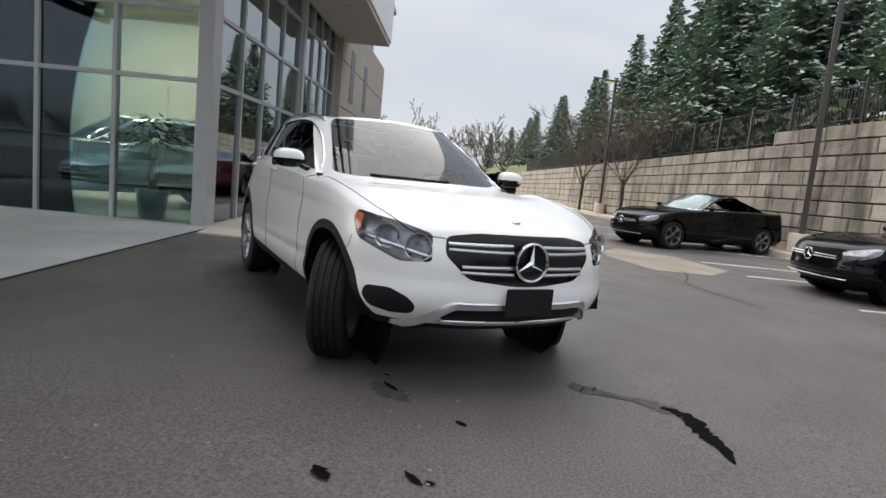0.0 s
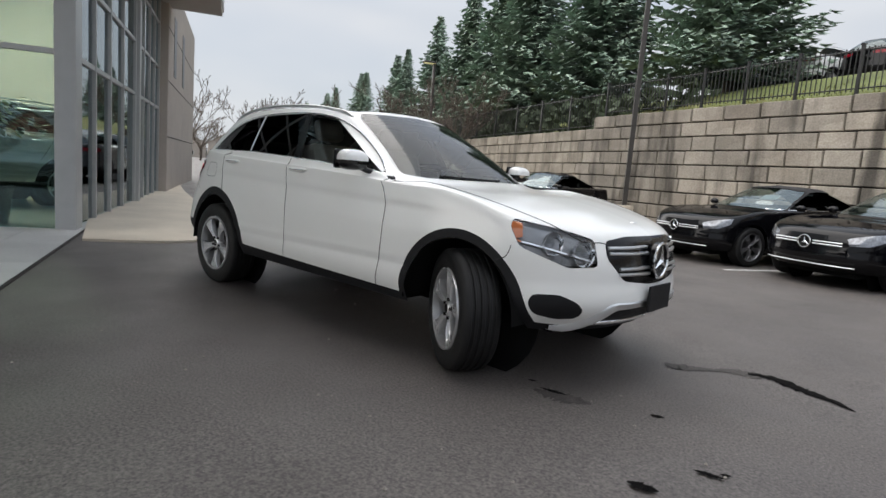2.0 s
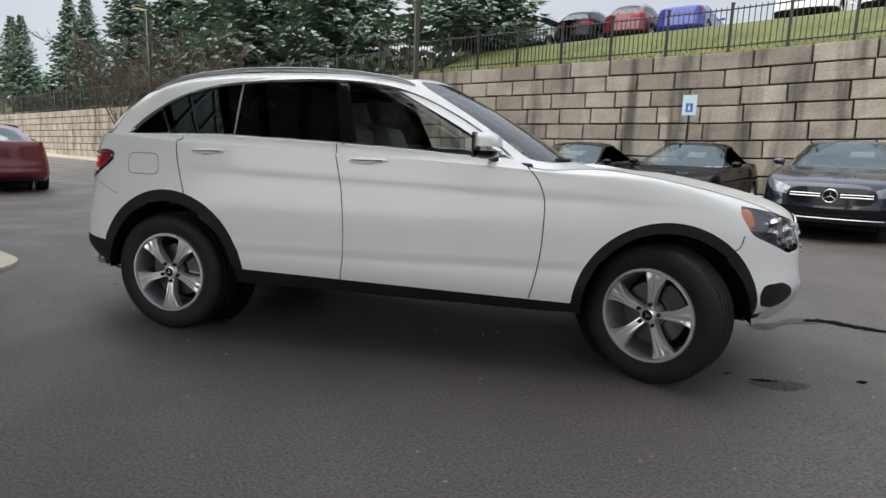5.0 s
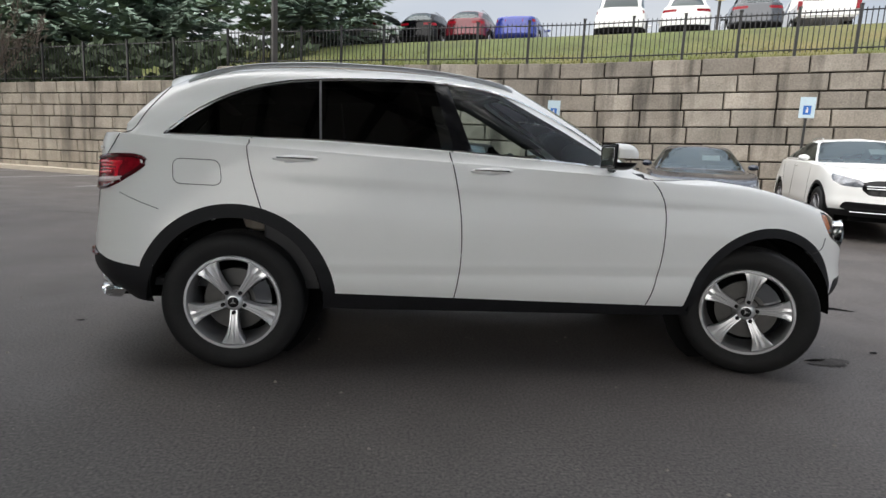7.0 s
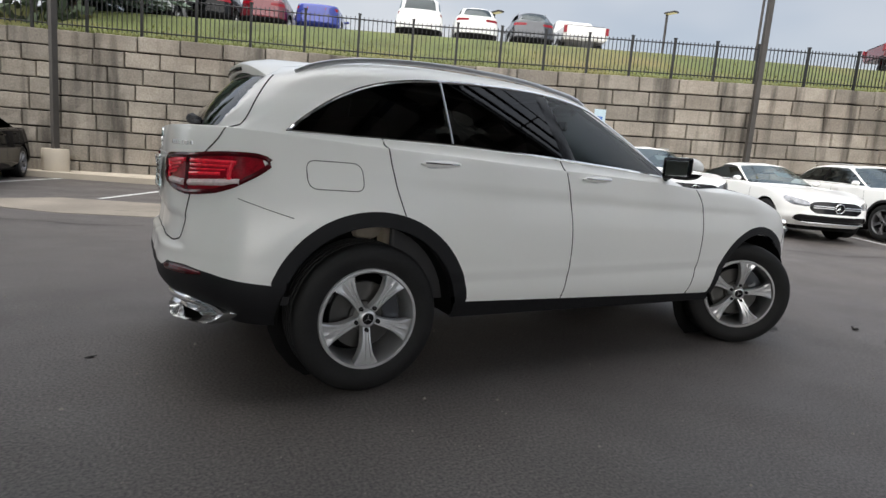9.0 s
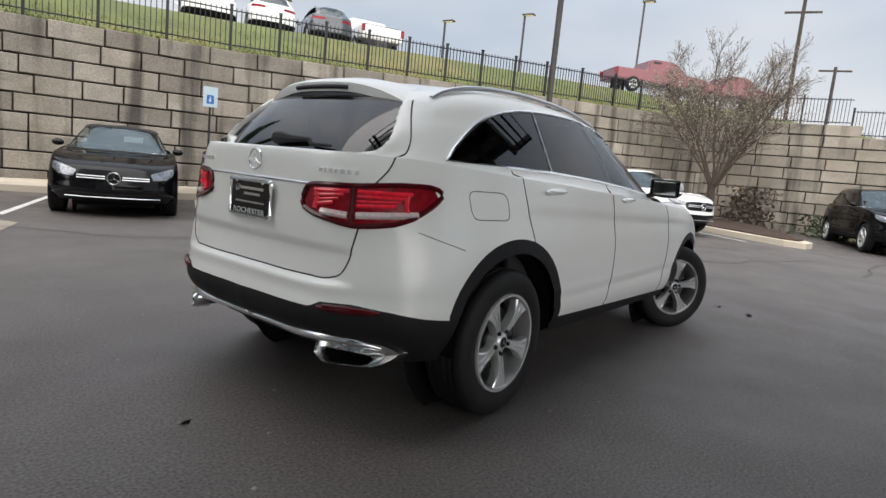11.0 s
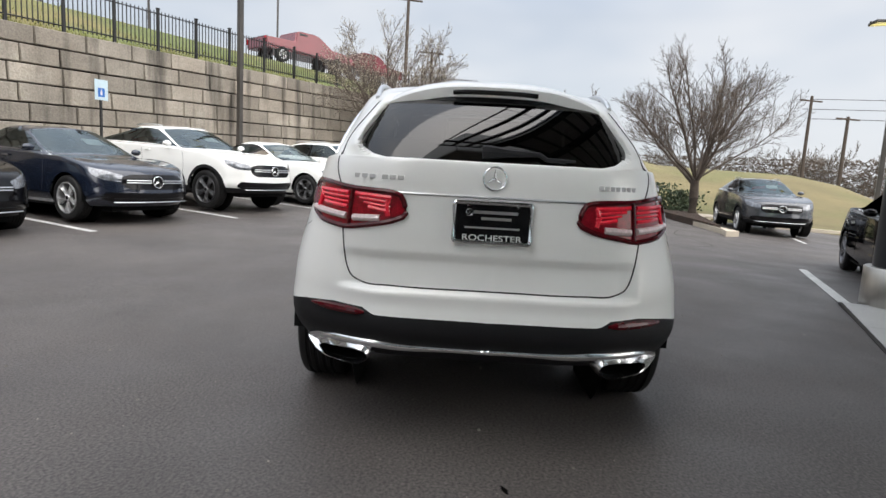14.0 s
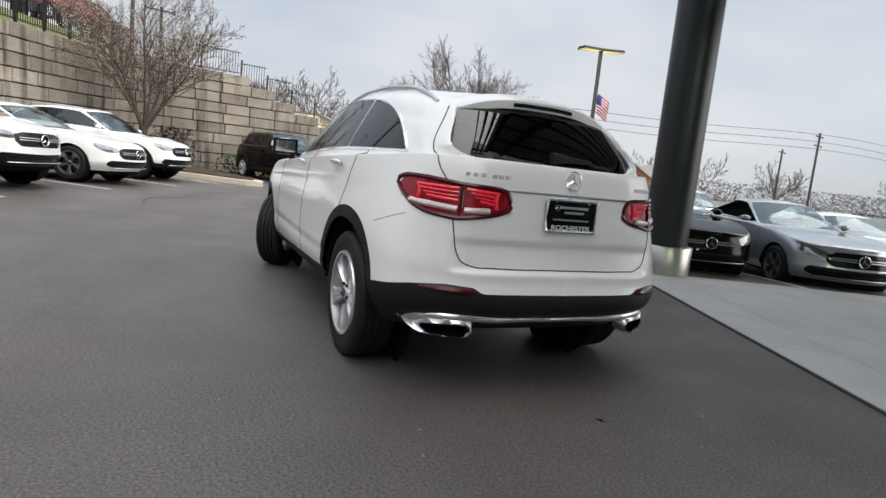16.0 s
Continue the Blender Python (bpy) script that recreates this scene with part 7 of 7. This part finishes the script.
# ---- pick-up trucks on the upper lot ----
def pickup(m, paint, label):
    t = thing("pickup_truck", m, label, "pick-up truck", "pick-up trucks")
    prof = [(2.75, 0.55), (2.8, 0.95), (2.7, 1.08), (1.5, 1.18), (0.75, 1.75), (0.4, 1.83), (-0.6, 1.82), (-0.85, 1.74), (-1.0, 1.2), (-2.75, 1.18), (-2.8, 0.6)]
    for s in (0,):
        n = len(prof)
        vs = [(x, 0.95 - (0.14 if z > 1.25 else 0), z) for x, z in prof] + [(x, -0.95 + (0.14 if z > 1.25 else 0), z) for x, z in prof]
        fs = [tuple(range(n))[::-1], tuple(range(n, 2 * n))] + [(i, (i + 1) % n, n + (i + 1) % n, n + i) for i in range(n)]
        bm = bmesh.new()
        vv = [bm.verts.new(v) for v in vs]
        for f in fs:
            bm.faces.new([vv[i] for i in f])
        bmesh.ops.recalc_face_normals(bm, faces=bm.faces)
        bmesh.ops.bevel(bm, geom=bm.edges[:], offset=0.06, segments=2, affect="EDGES")
        smooth(part("body", bm, paint, t), 40)
    for s in (-1, 1):
        vs = [(1.3, s * 0.93, 1.25), (0.75, s * 0.825, 1.68), (-0.62, s * 0.825, 1.72), (-0.8, s * 0.93, 1.25)]
        part("side_window", (vs, [(0, 1, 2, 3) if s < 0 else (3, 2, 1, 0)]), M_GLASSD, t)
        for ax in (1.85, -1.75):
            wheel(t, Matrix.Translation((ax, s * 0.84, 0.4)) @ (Matrix() if s > 0 else Matrix.Rotation(math.pi, 4, "Z")), R=0.4, r=0.24, wd=0.26, fine=False)
        part("tail_lamp", boxes((-2.83, -2.78, s * 0.9 - 0.07, s * 0.9 + 0.07, 0.85, 1.15)), M_REDL, t)
    part("windscreen", ([(1.47, -0.78, 1.25), (1.47, 0.78, 1.25), (0.82, 0.72, 1.73), (0.82, -0.72, 1.73)], [(0, 1, 2, 3)]), M_GLASSD, t)
    part("bed_well", boxes((-2.7, -1.1, -0.8, 0.8, 1.19, 1.205)), M_DARK, t)
    return t


PK = pickup(at(6.7, 25.0, bank_z(6.7, 21.2), 90), M_WHITE, "white pick-up truck on the upper lot")
pickup(at(22.3, 20.8, bank_z(22.3, 20.8) - 0.02, -15), M_REDP, "red pick-up truck on the bank's edge")
pickup(at(28.5, 20.8, bank_z(28.5, 20.8) - 0.02, -15), M_REDP, "red pick-up truck behind the bare tree")

# ---- marks on the asphalt ----
def blot(name, pts, wid, material, label, z=0.004, seed=1, cat="stain"):
    rnd = random.Random(seed)
    c = curve_pts(pts, 40)
    L, Rr = [], []
    for i, (x, y) in enumerate(c):
        t = i / 39
        d = Vector((c[min(i + 1, 39)][0] - c[max(i - 1, 0)][0], c[min(i + 1, 39)][1] - c[max(i - 1, 0)][1])).normalized()
        w = wid(t)
        L.append((x - d.y * w * rnd.uniform(0.55, 1.25), y + d.x * w * rnd.uniform(0.55, 1.25), z))
        Rr.append((x + d.y * w * rnd.uniform(0.55, 1.25), y - d.x * w * rnd.uniform(0.55, 1.25), z))
    vs = [(x, y, h + max(0.0, gz(Vector((x, y, 0)).dot(UX), Vector((x, y, 0)).dot(VX)))) for x, y, h in L + Rr]
    fs = [(i, 40 + i, 41 + i, i + 1) for i in range(39)]
    return tagged(part(name, (vs, fs), material), label, cat, kind="structure")


def to_xy(u, v):
    p = W(u, v)
    return (p.x, p.y)


blot("tar_crack", [(2.68, 0.70), (2.80, 0.735), (3.0, 0.64), (3.14, 0.585), (3.29, 0.49)], lambda t: 0.05 * math.sin(math.pi * min(1, 0.1 + 0.9 * t)) ** 0.7 + 0.004, M_TAR, "black tar-filled crack in the asphalt", 0.006, 3)
blot("damp_trail", [(2.25, 0.40), (2.42, 0.52), (2.6, 0.66), (2.75, 0.72)], lambda t: 0.05 + 0.02 * math.sin(9 * t), M_WORN, "dark worn trail in the asphalt", 0.004, 5)
for k, (x, y, a, b) in enumerate(((2.8, -1.27, 0.06, 0.035), (2.03, -0.67, 0.08, 0.02), (2.56, -0.52, 0.035, 0.018), (1.86, -0.62, 0.025, 0.012), (2.95, -0.95, 0.06, 0.018), (3.0, -0.9, 0.02, 0.012), (-2.6, -0.09, 0.03, 0.012))):
    blot("oil_spot", [(x - a, y - 0.01), (x, y), (x + a, y + 0.012)], lambda t: b * math.sin(math.pi * (0.04 + 0.92 * t)), M_TAR, "small black oil spot on the asphalt", 0.005, 20 + k)
for k, (x, y, a, b) in enumerate(((2.1, -0.7, 0.16, 0.08),)):
    blot("worn_stain", [(x - a, y - 0.03), (x, y), (x + a, y + 0.04)], lambda t: b * math.sin(math.pi * (0.04 + 0.92 * t)), M_WORN, "faint worn patch in the asphalt", 0.003, 40 + k)
M_GRIT = mat("grit", (0.26, 0.24, 0.21), 0.9, vary=0.3, scale=5)
rnd = random.Random(77)
for k in range(7):
    u0, v0 = [(6, 3.2), (9, 2.0), (-5, 4.6), (-8, 2.4), (11, 0.5), (4.5, 4.6), (8.2, -1.2)][k]
    pts = [(u0, v0)]
    for i in range(5):
        pts.append((pts[-1][0] + rnd.uniform(0.6, 1.1), pts[-1][1] + rnd.uniform(-0.4, 0.4)))
    ob = blot("hairline_crack", [to_xy(*p) for p in pts], lambda t: 0.014, M_STAIN, "fine crack in the asphalt", 0.0, 60 + k, "crack")
    for vtx in ob.data.vertices:
        p = vtx.co
        vtx.co.z = gz(p.dot(UX), p.dot(VX)) + 0.006
vs, fs = [], []
for i in range(900):
    x, y = rnd.uniform(-5.5, 5.5), rnd.uniform(-3.4, 3.0)
    if Vector((x, y, 0)).dot(VX) < -2.6:
        continue
    s = rnd.uniform(0.002, 0.0035) + 0.006 * rnd.random() ** 6
    o = len(vs)
    vs += [(x - s, y - s, 0), (x + s, y - s * 0.7, 0), (x + s * 0.8, y + s, 0), (x - s, y + s * 0.8, 0), (x, y, s * 1.2)]
    fs += [(o, o + 1, o + 4), (o + 1, o + 2, o + 4), (o + 2, o + 3, o + 4), (o + 3, o, o + 4)]
tagged(part("loose_grit", (vs, fs), M_GRIT), "loose pale grit scattered on the asphalt", "grit", kind="stuff")

# ---- stones on the slope, plant in the showroom ----
M_CREAM = mat("cream quarry stone", (0.58, 0.5, 0.37), 0.9, vary=0.2, scale=1.5, fine=0.2, fine_scale=25, bump=0.5, bump_scale=20, rand=0.15)
rnd = random.Random(91)
for i in range(15):
    v = 4.6 + 3.2 * (i % 8) / 7.0 + rnd.uniform(-0.1, 0.1)
    u = 26.0 + 0.5 * (i // 8) + rnd.uniform(-0.3, 0.3)
    sz = rnd.uniform(0.35, 0.62)
    st = part("landscape_stone", boxes((-sz, sz, -sz * 0.8, sz * 0.8, -0.25, sz * rnd.uniform(0.7, 1.3)), bevel=0.08), M_CREAM)
    st.matrix_world = at(u, v, hz(u, v) + 0.25 * (i // 8), rnd.uniform(-25, 25))
    tagged(st, "cream quarry stone set in the grass slope", "stone", "slope stones")

PLANT = thing("potted_plant", Matrix.Translation((-6.05, -1.72, 0.02)), "indoor tree with a pale braided trunk in a black pot", "plant")
smooth(part("pot", lathe([(0.0, 0.0), (0.2, 0.0), (0.26, 0.45), (0.28, 0.47), (0.27, 0.5), (0.24, 0.5), (0.23, 0.44), (0.0, 0.44)][::-1], 28, "z"), M_GLOSSB, PLANT, "black round pot"), 40)
M_PALEB = mat("pale braided stem", (0.42, 0.36, 0.27), 0.8, vary=0.2, scale=20, bump=0.2, bump_scale=60)
for k in range(3):
    part("stem", tube([(0.055 * math.cos(t * 9 + k * 2.094), 0.055 * math.sin(t * 9 + k * 2.094), 0.42 + 0.85 * t) for t in np.linspace(0, 1, 26)], 0.03, 8), M_PALEB, PLANT)
M_LEAF = mat("indoor leaves", (0.06, 0.11, 0.04), 0.5, vary=0.3, scale=6)
rnd = random.Random(5)
vs, fs = [], []
for i in range(260):
    a, rr, zz = rnd.uniform(0, 6.28), 0.62 * rnd.random() ** 0.6, 1.3 + 0.5 * rnd.random()
    p = Vector((math.cos(a) * rr, math.sin(a) * rr, zz - 0.25 * rr))
    d = Vector((math.cos(a), math.sin(a), rnd.uniform(-0.7, 0.2))).normalized() * rnd.uniform(0.12, 0.2)
    e = d.cross(Vector((0, 0, 1))).normalized() * 0.035
    o = len(vs)
    vs += [p, p + d * 0.5 + e, p + d, p + d * 0.5 - e]
    fs.append((o, o + 1, o + 2, o + 3))
tagged(part("leaves", (vs, fs), M_LEAF, PLANT), kind="stuff")


# ---- wall blocks and paving slabs, piece by piece ----
def block_mesh(name, l, h, d, seed, mat_):
    """A block with chamfered edges and an uneven split face, its face at y = 0."""
    rnd = random.Random(seed)
    c = 0.03
    nx, nz = 3, 2
    vs, fs = [], []
    for i in range(nx + 1):
        for k in range(nz + 1):
            x, z = -l / 2 + c + (l - 2 * c) * i / nx, c + (h - 2 * c) * k / nz
            vs.append((x, -rnd.uniform(0.0, 0.02) - 0.006, z))
    for i in range(nx):
        for k in range(nz):
            a = i * (nz + 1) + k
            fs.append((a, a + nz + 1, a + nz + 2, a + 1))
    rim = [i * (nz + 1) for i in range(nx + 1)] + [nx * (nz + 1) + k for k in range(1, nz + 1)] + [i * (nz + 1) + nz for i in range(nx - 1, -1, -1)] + [k for k in range(nz - 1, 0, -1)]
    o = len(vs)
    for r in rim:
        x, y, z = vs[r]
        vs.append((math.copysign(l / 2 - 0.015, x) if abs(abs(x) - (l / 2 - c)) < 1e-6 else x, 0.014, (0.016 if z < c + 1e-6 else h - 0.016 if z > h - c - 1e-6 else z)))
    n = len(rim)
    for i in range(n):
        j = (i + 1) % n
        fs.append((rim[j], rim[i], o + i, o + j))
    b = len(vs)
    vs += [(vs[o + i][0], d, vs[o + i][2]) for i in range(n)]
    for i in range(n):
        j = (i + 1) % n
        fs.append((o + j, o + i, b + i, b + j))
    me = bpy.data.meshes.new(name)
    me.from_pydata(vs, [], fs)
    me.materials.append(mat_)
    return me


def lay_blocks():
    rnd = random.Random(9)
    H, D = 0.405, 0.1
    lens = (0.86, 0.96, 1.06, 1.16)
    meshes = [(l, [block_mesh("block", l, H, D, 10 * i + s, M_BLOCK) for s in range(3)]) for i, l in enumerate(lens)]
    rest_v, rest_f = [], []
    for row in range(10):
        course = []
        for way, end in ((1, 16.4), (-1, -60.0)):
            u = -13.1 - (0.5 * (row % 2) if way > 0 and row else 0)
            if way < 0 and row:
                u = -13.1 - 0.5 * (row % 2)
            while (end - u) * way > 0:
                l, ms = meshes[rnd.choice((0, 1, 1, 2, 2, 3))]
                if row == 0:
                    l, ms = meshes[3]
                course.append((u + way * l / 2, ms))
                u += way * l
        for c, ms in course:
            z = 3.65 - H * (row + 1)
            if c < -13.1:
                if row == 0:
                    continue
                z -= 0.012 * (-13.1 - c)
            z += uprise(c)
            if z < -0.35:
                continue
            tilt = math.atan(0.027) if c > -1 else (0.012 if c < -13.1 else 0)
            m = at_wall(c, 12.0 - 0.010 * row + rnd.uniform(-0.006, 0.006), z) @ Matrix.Rotation(-tilt, 4, "Y")
            me = rnd.choice(ms)
            if -14 < c and row < 9:
                ob = new("block", me)
                ob.parent = WALL
                ob.matrix_basis = m
            else:
                o = len(rest_v)
                rest_v.extend(m @ v.co for v in me.vertices)
                rest_f.extend(tuple(i + o for i in p.vertices) for p in me.polygons)
    tagged(part("distant_blocks", (rest_v, rest_f), M_BLOCKF, WALL), kind="stuff")
    # the stepped wing that turns off at the far end
    d = Vector((0.6, -0.8))
    ang = math.degrees(math.atan2(d.y, d.x))
    bm = bmesh.new()
    steps = [(0.0, 4.2), (4.6, 4.0), (5.7, 3.6), (6.8, 3.15), (7.9, 2.7), (9.0, 2.25), (10.1, 1.8), (11.2, 1.4), (12.3, 1.0)]
    steps = [(a, 0.1 + H * math.floor((z + 0.02) / H)) for a, z in steps]
    wing = thing("wall_wing", Matrix(), "stepped tan block retaining wall down the slope", "wall", kind="structure")
    core = []
    for (s0, z0), (s1, z1) in zip(steps, steps[1:]):
        core.append((s0, s1, 0.05, 0.6, -0.3, z0 - 0.03))
    part("wall_core", boxes(*core, m=at(16.5, 12.0, 0, ang)), M_JOINT, wing)
    for row in range(10):
        s = -rnd.uniform(0, 0.6)
        while s < 12:
            l, ms = meshes[rnd.choice((1, 2, 2, 3))]
            c = s + l / 2
            s += l
            zt = [z for a, z in steps if a <= max(0, c)][-1]
            z = 0.1 + H * row
            if z + H > zt + 0.02:
                continue
            ob = new("block", rnd.choice(ms))
            ob.parent = wing
            ob.matrix_basis = at(16.5, 12.0, 0, ang) @ Matrix.Translation((c, 0.0 + rnd.uniform(-0.01, 0.01), z))
    pts = []
    for (s0, z0), (s1, z1) in zip(steps, steps[1:]):
        a, b = (16.5 + d.x * s0 + 0.15, 12 + d.y * s0 + 0.12, z0), (16.5 + d.x * (s1 - 0.05) + 0.15, 12 + d.y * (s1 - 0.05) + 0.12, z0)
        fence([a, b], 0.95, 1.6, "black iron fence section on the stepped wall", each=False)


M_BLOCKF = mat("wall block stone far", (0.36, 0.32, 0.26), 0.88, vary=0.3, scale=1.6, fine=0.22, fine_scale=28, bump=0.5, bump_scale=26, tint=(0.27, 0.23, 0.185), streak=0.5)
lay_blocks()


def lay_slabs():
    """Large paving slabs of the forecourt, inside its outline."""
    bed = bpy.data.objects["forecourt_slab"]
    L, B, g = 1.2, 0.6, 0.006
    me = bpy.data.meshes.new("paving_slab")
    bm = bmesh.new()
    box(bm, -L / 2 + g / 2, L / 2 - g / 2, -B / 2 + g / 2, B / 2 - g / 2, -0.03, 0.0, bevel=0.003)
    bm.to_mesh(me)
    bm.free()
    me.materials.append(M_SLAB)
    half_me = bpy.data.meshes.new("half_slab")
    bm = bmesh.new()
    box(bm, -L / 4 + g / 2, L / 4 - g / 2, -B / 2 + g / 2, B / 2 - g / 2, -0.03, 0.0, bevel=0.003)
    bm.to_mesh(half_me)
    bm.free()
    half_me.materials.append(M_SLAB)
    n = 0
    for j in range(14):
        for i in range(13):
            v = -2.96 - B / 2 - 0.02 - j * B
            u = 3.04 - L / 2 - i * L + (0.6 if j % 2 else 0)
            cut = u + L / 2 > 3.05
            if cut:
                u -= L / 4
            q = W(u, v) - BC
            if q.dot(BU) < -L * 0.45 and q.dot(BV) < 0.3:
                continue
            ob = new("paving_slab", half_me if cut else me)
            ob.parent = bed
            ob.matrix_basis = at(u, v, 0.014)
            n += 1


lay_slabs()
